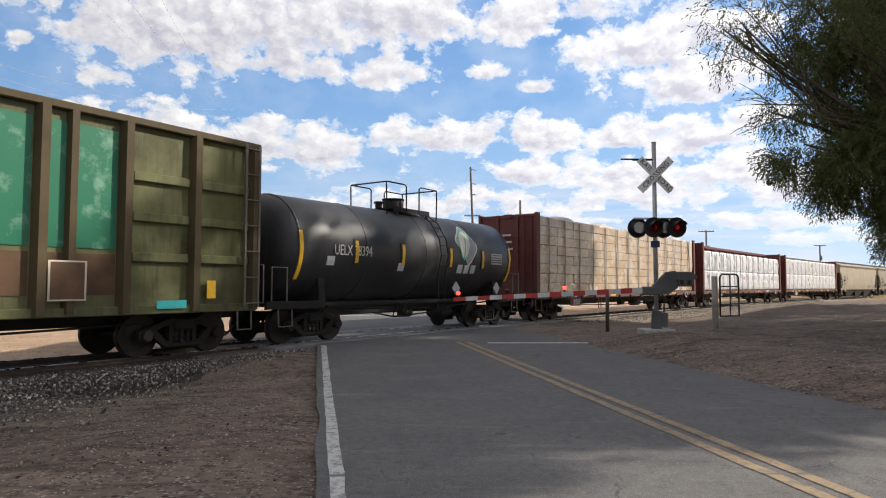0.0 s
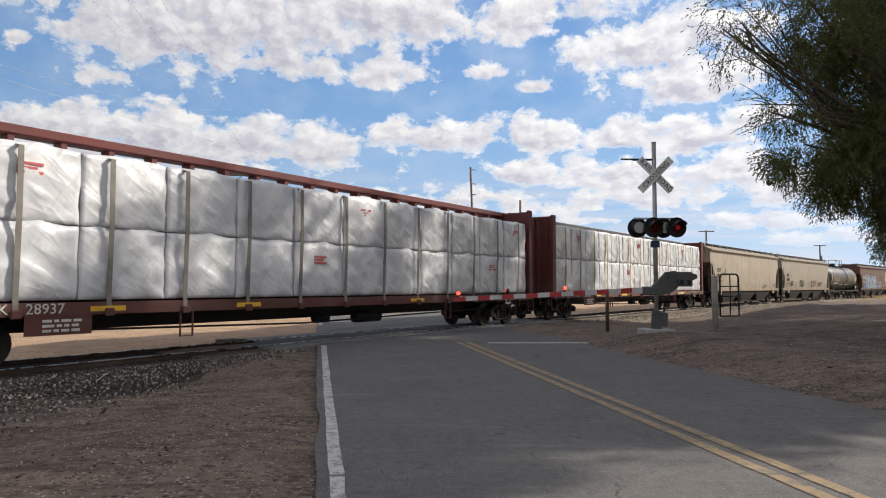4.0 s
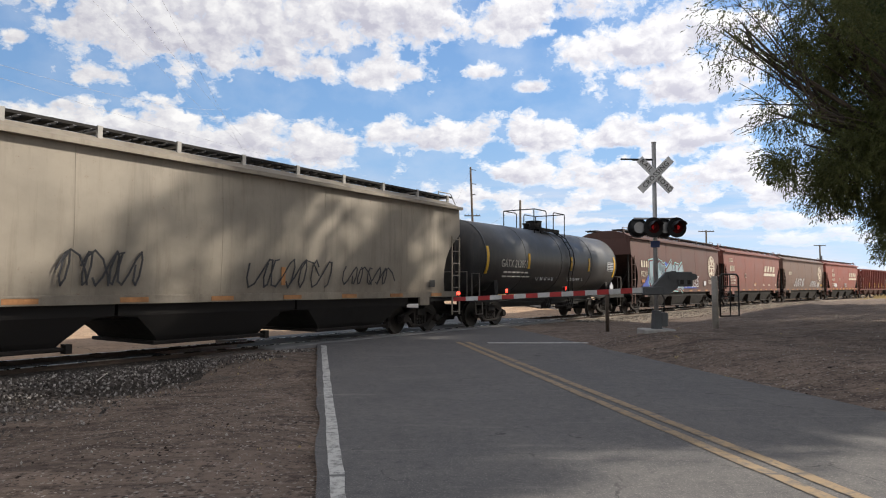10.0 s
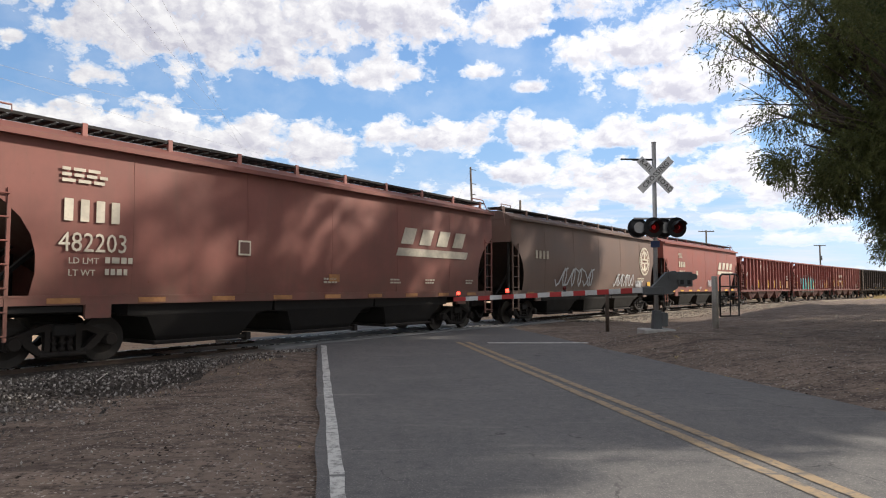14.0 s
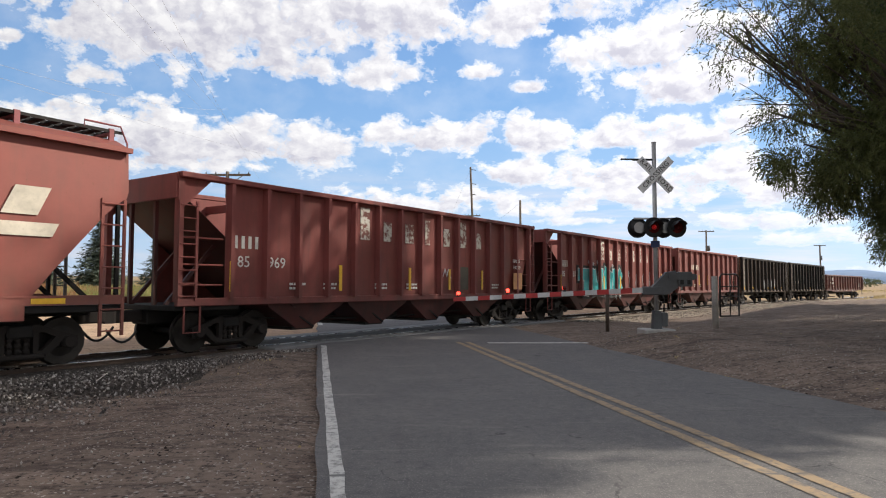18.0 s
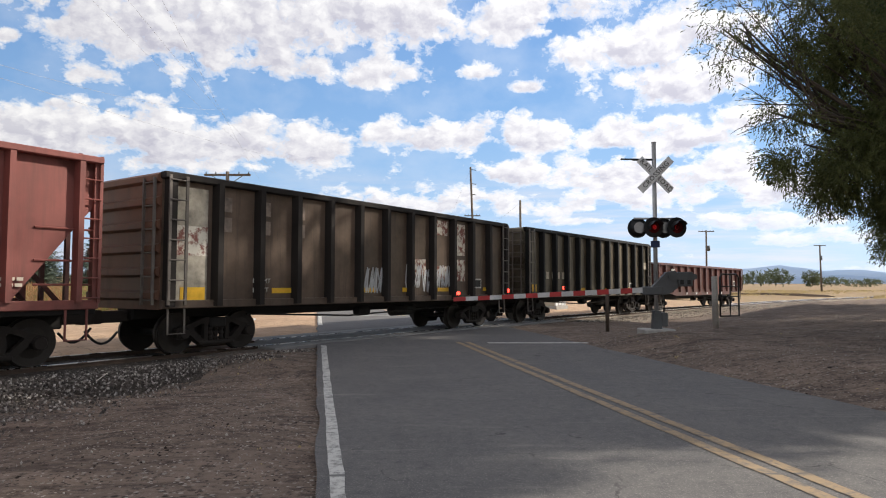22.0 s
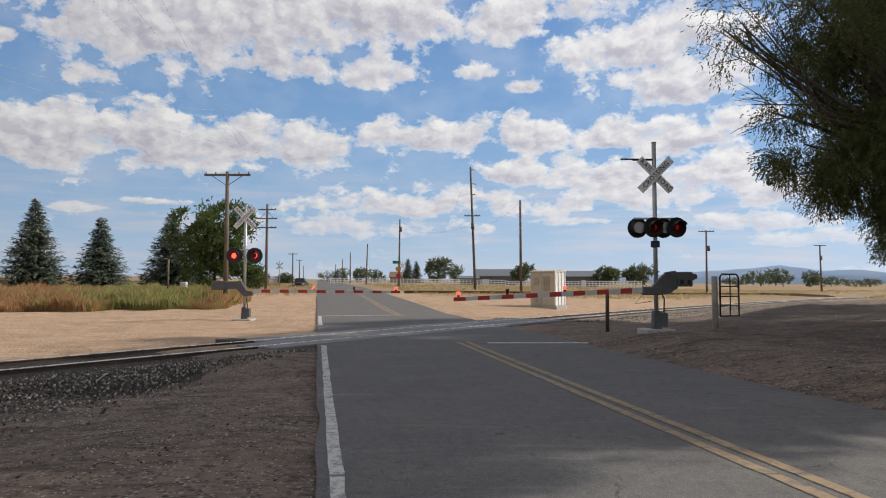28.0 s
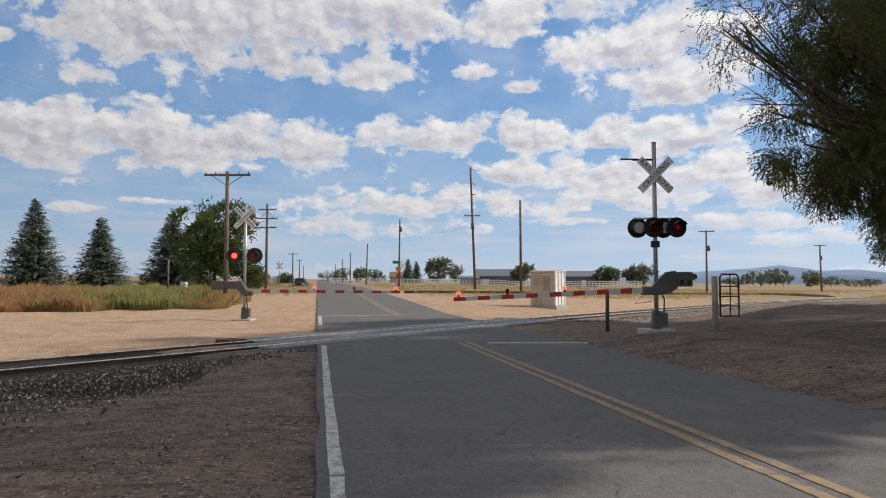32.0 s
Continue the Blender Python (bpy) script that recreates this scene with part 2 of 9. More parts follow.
# ---- ground ----
def ground_material():
    n = Nodes("dry_earth")
    pos = n.coords()
    sep = n.node("ShaderNodeSeparateXYZ")
    n.link(pos, sep.inputs[0])
    big, mid, fine = n.noise(0.12, 5.0, vector=pos), n.noise(1.1, 6.0, 0.65, vector=pos), n.noise(14.0, 5.0, 0.7, vector=pos)
    ruts = n.noise(1.0, 5.0, 0.65, vector=pos, stretch=(0.25, 1.6, 1.0))
    def chips(scale, share, size):
        """Small scattered bits: some cells of a fine pattern, each with a hard little shape."""
        cell = n.node("ShaderNodeTexVoronoi", Scale=scale)
        n.link(pos, cell.inputs["Vector"])
        pick = n.node("ShaderNodeSeparateColor")
        n.link(cell.outputs["Color"], pick.inputs[0])
        return n.math("MULTIPLY", n.ramp(pick.outputs[0], 1 - share, 1 - share + 0.02), n.ramp(cell.outputs["Distance"], size, size * 0.6))

    clod = n.noise(5.0, 6.0, 0.72, vector=pos)
    lines = n.noise(1.0, 6.0, 0.7, vector=pos, stretch=(0.5, 3.2, 1.0))
    # washed and driven streaks that run up towards the line
    turned = n.node("ShaderNodeMapping", Rotation=(0, 0, radians(-38)), Scale=(0.45, 2.4, 1.0))
    n.link(pos, turned.inputs["Vector"])
    wash = n.noise(1.0, 7.0, 0.72, vector=turned.outputs["Vector"])
    turned2 = n.node("ShaderNodeMapping", Rotation=(0, 0, radians(-30)), Scale=(2.5, 15.0, 1.0))
    n.link(pos, turned2.inputs["Vector"])
    rills = n.noise(1.0, 6.0, 0.75, vector=turned2.outputs["Vector"])
    sand = n.mix(n.ramp(mid, 0.3, 0.7), (0.40, 0.265, 0.172), (0.54, 0.385, 0.268))
    sand = n.mix(n.ramp(lines, 0.52, 0.66, 0, 0.6), sand, (0.30, 0.21, 0.135))
    sand = n.mix(n.ramp(rills, 0.56, 0.66, 0, 0.5), sand, (0.25, 0.165, 0.105))
    sand = n.mix(n.ramp(fine, 0.55, 0.72, 0, 0.45), sand, (0.56, 0.46, 0.35))
    sand = n.mix(n.ramp(n.noise(0.45, 6.0, 0.7, vector=pos), 0.52, 0.66, 0, 0.55), sand, (0.30, 0.215, 0.155))
    sand = n.mix(chips(9.0, 0.16, 0.4), sand, (0.20, 0.15, 0.11))
    sand = n.mix(chips(17.0, 0.14, 0.45), sand, (0.17, 0.13, 0.10))
    soil = n.mix(n.ramp(mid, 0.32, 0.68), (0.150, 0.113, 0.092), (0.285, 0.217, 0.174))
    soil = n.mix(n.ramp(wash, 0.51, 0.62, 0, 0.7), soil, (0.080, 0.060, 0.050))
    soil = n.mix(n.ramp(wash, 0.44, 0.34, 0, 0.6), soil, (0.285, 0.215, 0.172))
    soil = n.mix(n.ramp(rills, 0.55, 0.66, 0, 0.75), soil, (0.050, 0.039, 0.033))
    soil = n.mix(n.ramp(clod, 0.52, 0.62, 0, 0.7), soil, (0.062, 0.048, 0.040))
    soil = n.mix(n.ramp(fine, 0.56, 0.68, 0, 0.6), soil, (0.38, 0.315, 0.265))
    litter = n.ramp(n.noise(0.7, 5.0, 0.7, vector=pos), 0.44, 0.62)
    soil = n.mix(n.math("MULTIPLY", chips(13.0, 0.30, 0.5), litter), soil, (0.05, 0.040, 0.034))
    soil = n.mix(chips(24.0, 0.20, 0.45), soil, (0.06, 0.047, 0.040))
    soil = n.mix(n.math("MULTIPLY", chips(16.0, 0.22, 0.42), litter), soil, (0.46, 0.42, 0.37))
    soil = n.mix(chips(28.0, 0.10, 0.42), soil, (0.46, 0.41, 0.36))
    field = n.mix(n.ramp(big, 0.35, 0.65), (0.34, 0.245, 0.145), (0.28, 0.205, 0.125))
    field = n.mix(n.ramp(n.noise(0.5, 6.0, 0.7, vector=pos, stretch=(0.3, 1.0, 1.0)), 0.5, 0.75, 0, 0.7), field, (0.37, 0.295, 0.19))
    # the soil of the near side of the line, sand beyond it, dry fields farther out
    across = n.math("SUBTRACT", n.math("MULTIPLY", sep.outputs[0], math.cos(TH0)), n.math("MULTIPLY", n.math("SUBTRACT", sep.outputs[1], Y0), math.sin(TH0)))
    along = n.math("ADD", n.math("MULTIPLY", sep.outputs[0], math.sin(TH0)), n.math("MULTIPLY", n.math("SUBTRACT", sep.outputs[1], Y0), math.cos(TH0)))
    # stone and cinder spilled from the bed, wider away from the crossing
    reach = n.ramp(along, -9.0, -22.0, 1.6, 6.2)
    spill = n.ramp(n.math("SUBTRACT", n.math("ADD", across, n.math("MULTIPLY", n.math("SUBTRACT", mid, 0.5), 7.0)), reach), 0.9, -1.2)
    grit = n.mix(n.ramp(n.noise(26.0, 3.0, 0.8, vector=pos), 0.4, 0.62), (0.038, 0.032, 0.029), (0.26, 0.23, 0.205))
    grit = n.mix(chips(22.0, 0.28, 0.45), grit, (0.40, 0.37, 0.33))
    patchy = n.math("MULTIPLY", spill, n.ramp(clod, 0.40, 0.54))
    soil = n.mix(n.math("MULTIPLY", patchy, n.ramp(along, 0.0, -4.0)), soil, grit)
    wob = n.math("ADD", across, n.math("MULTIPLY", n.math("SUBTRACT", mid, 0.5), 3.0))
    c = n.mix(n.ramp(wob, -1.5, 1.2), sand, soil)
    far = n.math("ADD", sep.outputs[1], n.math("MULTIPLY", n.math("SUBTRACT", big, 0.5), 40.0))
    left = n.math("MULTIPLY", n.ramp(sep.outputs[0], 5.0, 60.0), -22.0)
    c = n.mix(n.ramp(n.math("SUBTRACT", far, left), 62.0, 92.0), c, field)
    h = n.math("ADD", n.math("MULTIPLY", mid, 0.7), n.math("MULTIPLY", fine, 0.3))
    h = n.math("ADD", h, n.math("MULTIPLY", ruts, 0.6))
    h = n.math("SUBTRACT", h, n.math("MULTIPLY", wash, 0.7))
    h = n.math("SUBTRACT", h, n.math("MULTIPLY", rills, 0.35))
    return n.done(c, 0.95, 0, h, 0.9, 0.13, 0.15)


def spaced(near, step, far, grow=1.22):
    """Coordinates with even steps out to near, then growing ones out to far."""
    out, v, d = [], 0.0, step
    while v < far:
        out.append(v)
        if v >= near:
            d *= grow
        v += d
    return out + [far]


GX = sorted({round(-v, 3) for v in spaced(26, 0.7, 3200)} | {round(v, 3) for v in spaced(30, 0.7, 3200)})
GY = sorted({round(12 - v, 3) for v in spaced(14, 0.7, 500)} | {round(12 + v, 3) for v in spaced(34, 0.7, 4200)})


def rough_land(x, y):
    z = land(x, y) - 0.03
    if y < 60 and abs(x) < 60:
        s, off, tz = off_track(x, y)
        onroad = smooth(-0.7, -0.1, x - road_x(y, 0)) * smooth(7.7, 7.1, x - road_x(y, 0))
        k = (1 - onroad) * smooth(1.8, 3.5, abs(off))
        z += k * (0.10 * (noise.noise((x * 0.45, y * 0.45, 0)) ) + 0.05 * noise.noise((x * 1.3, y * 1.3, 3)))
        z -= onroad * 0.05
    return z


verts = [(x, y, rough_land(x, y)) for y in GY for x in GX]
w = len(GX)
faces = [(j * w + i, j * w + i + 1, (j + 1) * w + i + 1, (j + 1) * w + i) for j in range(len(GY) - 1) for i in range(w - 1)]
me = flat_mesh("ground", verts, faces, ground_material())
me.polygons.foreach_set("use_smooth", [True] * len(me.polygons))
tagged(new("ground", me), "dry bare earth with sand beyond the railway and straw-coloured fields", "ground", kind="structure")


# ---- road ----
def asphalt():
    n = Nodes("worn_asphalt")
    pos = n.coords()
    mid, fine = n.noise(0.8, 6.0, 0.65, vector=pos), n.noise(45.0, 3.0, 0.8, vector=pos)
    c = n.mix(n.ramp(mid, 0.3, 0.7), (0.100, 0.096, 0.096), (0.140, 0.132, 0.127))
    lanes = n.noise(1.0, 4.0, 0.6, vector=pos, stretch=(0.9, 0.12, 1.0))
    c = n.mix(n.ramp(lanes, 0.5, 0.75, 0, 0.5), c, (0.088, 0.088, 0.094))
    scuff = n.noise(1.0, 5.0, 0.6, vector=pos, stretch=(0.45, 3.2, 1.0))
    c = n.mix(n.ramp(scuff, 0.60, 0.74, 0, 0.55), c, (0.27, 0.25, 0.225))
    blot = n.noise(9.0, 5.0, 0.7, vector=pos)
    c = n.mix(n.ramp(blot, 0.50, 0.66, 0, 0.5), c, (0.165, 0.155, 0.148))
    c = n.mix(n.ramp(blot, 0.46, 0.34, 0, 0.6), c, (0.070, 0.069, 0.073))
    c = n.mix(n.ramp(fine, 0.54, 0.66, 0, 0.8), c, (0.27, 0.255, 0.235))
    c = n.mix(n.ramp(n.noise(75.0, 2.0, 0.6, vector=pos), 0.60, 0.72, 0, 0.6), c, (0.055, 0.055, 0.058))
    worn = n.noise(2.6, 6.0, 0.72, vector=pos)
    c = n.mix(n.ramp(worn, 0.55, 0.72, 0, 0.45), c, (0.075, 0.074, 0.078))
    crack = n.node("ShaderNodeTexVoronoi", Scale=0.42)
    crack.feature = "DISTANCE_TO_EDGE"
    bent = n.node("ShaderNodeVectorMath")
    bent.operation = "ADD"
    wv = n.node("ShaderNodeTexNoise", Scale=1.6, Detail=6.0)
    n.link(pos, wv.inputs["Vector"])
    n.link(pos, bent.inputs[0])
    n.link(wv.outputs["Color"], bent.inputs[1])
    n.link(bent.outputs[0], crack.inputs["Vector"])
    c = n.mix(n.math("MULTIPLY", n.ramp(crack.outputs["Distance"], 0.006, 0.002, 0, 0.75), n.ramp(mid, 0.48, 0.58)), c, (0.035, 0.035, 0.035))
    return n.done(c, 0.88, 0, fine, 0.35, 0.006, 0.25)


ASPHALT = asphalt()
ROAD_YS = [-25, -12, -4, 0, 3] + [4 + 0.8 * i for i in range(50)] + [46 + 6 * i for i in range(20)] + [190, 240, 320, 420, 560, 800, 1200]


def road_z(x, y):
    s, off, tz = off_track(x, y)
    near = smooth(7.0, 2.2, abs(off))
    return land(x, y) * (1 - near) * (1 - smooth(40, 30, y)) + (tz - 0.012) * near


def strip(name, a, b, lift, material, ys, bits=10, wobble=0.0):
    verts, faces = [], []
    for y in ys:
        for i in range(bits + 1):
            o = a + (b - a) * i / bits
            if wobble and i in (0, bits):
                o += wobble * noise.noise((y * 1.7, o * 3.1, 5)) + 0.5 * wobble * noise.noise((y * 6.1, o, 9))
            x = road_x(y, o)
            verts.append((x, y, road_z(x, y) + lift))
    w = bits + 1
    for j in range(len(ys) - 1):
        for i in range(bits):
            faces.append((j * w + i, j * w + i + 1, (j + 1) * w + i + 1, (j + 1) * w + i))
    return flat_mesh(name, verts, faces, material)


def dense(y0, y1, step):
    n = max(1, int((y1 - y0) / step))
    return [y0 + (y1 - y0) * i / n for i in range(n + 1)]


# the near road stops at the crossing panels along the skewed line of the rails
def road_part(side):
    verts, faces, ys = [], [], []
    bits = 14
    for k in range(70):
        u = k / 69
        row = []
        for i in range(bits + 1):
            o = -0.13 + (6.95 + 0.13) * i / bits
            if i in (0, bits):
                o += 0.07 * noise.noise((k * 0.35, i * 3.1, 5)) + 0.03 * noise.noise((k * 0.9, i, 9))
            # where this line of the road meets the panels' edge
            xo = 0.14 + o * 1.018
            edge = 1.53 if side < 0 else -1.53
            ye = (Y0 * math.sin(TH0) + xo * math.cos(TH0) - edge) / (math.sin(TH0) - ROAD_DX * math.cos(TH0))
            y = (-25 + (ye + 25) * (1 - (1 - u) ** 1.8)) if side < 0 else ye + (1500 - ye) * (u ** 4.5)
            x = xo + ROAD_DX * y
            verts.append((x, y, road_z(x, y)))
    w = bits + 1
    faces = [(j * w + i, j * w + i + 1, (j + 1) * w + i + 1, (j + 1) * w + i) for j in range(69) for i in range(bits)]
    return flat_mesh("road", verts, faces, ASPHALT)


for side in (-1, 1):
    tagged(new("road", road_part(side)), "worn grey two-lane asphalt road with crumbling edges", "road", kind="structure")


def marking(name, color):
    n = Nodes(name)
    pos = n.coords()
    wear = n.noise(7.0, 6.0, 0.75, vector=pos)
    crack = n.noise(2.2, 3.0, 0.5, vector=pos, stretch=(0.4, 2.5, 1.0))
    c = n.mix(n.ramp(wear, 0.46, 0.64, 0, 0.85), color, (0.12, 0.115, 0.11))
    c = n.mix(n.ramp(crack, 0.66, 0.7, 0, 0.8), c, (0.10, 0.10, 0.10))
    return n.done(c, 0.8, 0, wear, 0.2, 0.004, 0.3)


WHITE_LINE, YELLOW_LINE = marking("white_road_paint", (0.52, 0.51, 0.48)), marking("yellow_road_paint", (0.31, 0.225, 0.135))
for name, a, b, y0, y1, m, lab in (("road_line", -0.025, 0.10, -22.0, 17.35, WHITE_LINE, "cracked white edge line on asphalt"),
                                   ("road_line", -0.08, 0.08, 26.0, 33.2, WHITE_LINE, "white edge line on asphalt"),
                                   ("road_line", 3.62, 3.76, -22.0, 18.5, YELLOW_LINE, "worn yellow centre line on asphalt"),
                                   ("road_line", 3.88, 4.02, -22.0, 18.5, YELLOW_LINE, "worn yellow centre line on asphalt"),
                                   ("road_line", 3.85, 3.98, 33.4, 90, YELLOW_LINE, "faded yellow centre line on asphalt"),
                                   ("road_line", 4.12, 4.25, 33.4, 90, YELLOW_LINE, "faded yellow centre line on asphalt")):
    tagged(new(name, strip(name, a, b, 0.006, m, dense(y0, y1, 0.25 if y1 < 40 else 2.0), 2, 0.018)), lab, "road marking", kind="structure")
for y, a, b in ((18.25, 4.45, 7.15), (33.2, 0.05, 3.75)):
    vs, k = [], 14
    for i in range(k + 1):
        o = a + (b - a) * i / k
        for dy in (-0.17, 0.17):
            x = road_x(y, o)
            yy = y + dy + (x - road_x(y, a)) * (0.02 if y < 20 else 0.30)
            vs.append((x, yy, road_z(x, yy) + 0.007))
    tagged(new("stop_line", flat_mesh("stop_line", vs, [(2 * i, 2 * i + 2, 2 * i + 3, 2 * i + 1) for i in range(k)], WHITE_LINE)),
           "white stop line painted across the lane", "road marking", kind="structure")

# ---- railway ----
RAIL_TOP = plain("polished_rail_steel", (0.62, 0.59, 0.55), 0.28, 1.0, 0.2)
RAIL_SIDE = plain("rusty_rail_steel", (0.080, 0.056, 0.043), 0.8, 0.2, 0.3)
TIE_WOOD = plain("creosoted_wood", (0.075, 0.06, 0.05), 0.9, 0, 0.4, 4.0, 30.0)
PANEL = plain("weathered_concrete_panel", (0.225, 0.218, 0.215), 0.85, 0, 0.22, 1.5, 25.0)
PROFILE = ((-0.07, -0.17), (0.07, -0.17), (0.07, -0.155), (0.012, -0.13), (0.012, -0.045), (0.036, -0.035), (0.036, -0.015), (0.021, 0.0), (-0.021, 0.0), (-0.036, -0.015), (-0.036, -0.035), (-0.012, -0.045), (-0.012, -0.13), (-0.07, -0.155))
SS = [-140 + 5 * i for i in range(94)]
for side in (-0.755, 0.755):
    bm = bmesh.new()
    loft(bm, [[beside(s, side + p[0], p[1]) for p in PROFILE] for s in SS])
    for f in bm.faces:
        c = f.calc_center_median()
        if len(f.verts) == 4 and f.normal.z > 0.6 or f.calc_area() == 0:
            f.material_index = 1
    bm.faces.ensure_lookup_table()
    ring = len(PROFILE)
    for i, f in enumerate(bm.faces):
        f.material_index = 1 if i < ring * (len(SS) - 1) and i % ring in (6, 7, 8) else 0
    solo("rail", bm, (RAIL_SIDE, RAIL_TOP), "rusty steel rail with a bright running surface", "rail", "rails of the main line", "structure")


def ballast_material():
    n = Nodes("crushed_stone")
    pos = n.coords()
    cell = n.node("ShaderNodeTexVoronoi", Scale=16.0)
    n.link(pos, cell.inputs["Vector"])
    c = n.mix(n.ramp(n.noise(22.0, 3.0, vector=pos), 0.35, 0.65), (0.12, 0.098, 0.08), (0.40, 0.335, 0.27))
    sep = n.node("ShaderNodeSeparateXYZ")
    n.link(pos, sep.inputs[0])
    # cinders and old oil on the stretch before the crossing
    darkened = n.mix(n.ramp(n.noise(22.0, 3.0, vector=pos), 0.35, 0.65), (0.026, 0.022, 0.020), (0.11, 0.095, 0.082))
    c = n.mix(n.ramp(sep.outputs[0], -1.5, -5.0), c, darkened)
    return n.done(c, 0.95, 0, cell.outputs["Distance"], 0.9, 0.06, 0.2)


BALLAST = ballast_material()
bm = bmesh.new()
bed = ((4.2, -0.62), (1.75, -0.13), (0.9, -0.105), (-0.9, -0.105), (-1.75, -0.13), (-2.8, -0.26))
rows = []
for s in SS:
    ring = []
    for o, z in bed:
        ring.append(beside(s, o, z))
    rows.append(ring)
loft(bm, rows, close=False)
solo("track_bed", bm, BALLAST, "bed of dark crushed stone under the railway", "track bed", kind="structure")

XING = (-9.4, 7.4)  # the stretch with crossing panels
tie = bmesh.new()
soft_box(tie, -0.11, 0.11, -1.3, 1.3, -0.33, -0.15, 0.015)
tie_mesh = mesh("sleeper", tie, TIE_WOOD)
track = thing("railway_sleepers", "creosoted wooden sleepers under the rails", "sleepers", kind="structure")
for i in range(250):
    s = -24 + 0.55 * i
    if XING[0] - 0.2 < s < XING[1] + 0.2:
        continue
    x, y, z, th = track_at(s)
    ob = part("sleeper", tie_mesh, None, track)
    ob.matrix_world = pose(x, y, z + random.uniform(-0.01, 0.01), 0, 0, 90 - math.degrees(th) + random.uniform(-1.5, 1.5))

# stones over the shoulders of the bed and the soil beside it
STONE = Nodes("loose_stone")
isl = STONE.node("ShaderNodeNewGeometry").outputs["Random Per Island"]
STONE = STONE.done(STONE.mix(STONE.ramp(isl, 0.68, 1.0), STONE.mix(STONE.ramp(isl, 0.0, 0.66), (0.040, 0.034, 0.031), (0.14, 0.121, 0.108)), (0.46, 0.425, 0.39)), 0.9, 0, STONE.noise(30.0), 0.3, 0.01, 0.25)


PEBBLE = Nodes("dusty_pebbles")
isl = PEBBLE.node("ShaderNodeNewGeometry").outputs["Random Per Island"]
PEBBLE = PEBBLE.done(PEBBLE.mix(isl, (0.10, 0.08, 0.066), (0.46, 0.42, 0.37)), 0.9, 0, PEBBLE.noise(30.0), 0.3, 0.01, 0.2)


DARK_CLOD = plain("dark_damp_clod", (0.040, 0.031, 0.026), 0.95, 0, 0.4, 6.0, 30.0, 0.15)


def stones(name, spots, label, mat, flat=1.0):
    verts, faces = [], []
    for x, y, z, r in spots:
        k = len(verts)
        q = Euler((random.uniform(0, 6), random.uniform(0, 6), random.uniform(0, 6))).to_matrix()
        a, b, c = r * random.uniform(0.7, 1.3), r * random.uniform(0.6, 1.1), r * random.uniform(0.5, 0.9)
        for p in ((a, 0, 0), (-a, 0, 0), (0, b, 0), (0, -b, 0), (0, 0, c), (0, 0, -c)):
            v = q @ Vector((p[0] * random.uniform(0.8, 1.2), p[1], p[2]))
            verts.append((x + v.x, y + v.y, z + v.z * flat))
        for f in ((0, 2, 4), (2, 1, 4), (1, 3, 4), (3, 0, 4), (2, 0, 5), (1, 2, 5), (3, 1, 5), (0, 3, 5)):
            faces.append(tuple(k + i for i in f))
    tagged(new(name, flat_mesh(name, verts, faces, mat)), label, "stones", kind="stuff")


spots = []
for i in range(52000):
    near = i < 36000
    s = random.uniform(-26, XING[0] + 1.2) if near else XING[1] + 60 * random.random() ** 1.6
    o = abs(random.gauss(0, 2.1)) + 0.85 if near else random.choice((1, 1, 1, -1)) * (abs(random.gauss(0, 1.3)) + 0.85)
    if random.random() < 0.25:
        o = random.uniform(-0.65, 0.65)
    if near and o > (1.9 + 4.3 * smooth(-9, -21, s)) * (0.75 + 0.5 * random.random()) + 1.2 * noise.noise((s * 0.8, o * 0.8, 2)):
        continue
    x, y, z, th = track_at(s)
    p = beside(s, o)
    a = abs(o)
    top = z - 0.135 if a < 1.75 else max(z - 0.135 - 0.12 * (a - 1.75), rough_land(p.x, p.y))
    spots.append((p.x, p.y, top + 0.008, random.uniform(0.011, 0.034) * (1.35 if random.random() < 0.08 else 1)))
stones("ballast_stones", spots, "dark and pale crushed stones beside the rails", STONE)
spots = []
for i in range(26000):
    x, y = random.uniform(-16, 17), 3.5 + 21 * random.random() ** 1.4
    s, off, tz = off_track(x, y)
    o = x - road_x(y, 0)
    if off < 1.8 or -0.3 < o < 7.2:
        continue
    spots.append((x, y, rough_land(x, y) + 0.004, random.uniform(0.004, 0.014) * (2.2 if random.random() < 0.04 else 1)))
stones("loose_stones", spots, "small pebbles scattered over bare soil", PEBBLE)

spots = []
for i in range(16000):
    x, y = random.uniform(-14, 16), 4.0 + 17 * random.random() ** 1.5
    s, off, tz = off_track(x, y)
    o = x - road_x(y, 0)
    if off < 1.8 or -0.35 < o < 7.3 or noise.noise((x * 0.55 - y * 0.4, y * 0.3 + x * 0.2, 8)) < 0.02 + 0.25 * random.random():
        continue
    spots.append((x, y, rough_land(x, y) + 0.006, random.uniform(0.006, 0.020) * (2.2 if random.random() < 0.05 else 1)))
stones("dark_clods", spots, "dark clods and bits of bark strewn over bare soil", DARK_CLOD, 0.4)

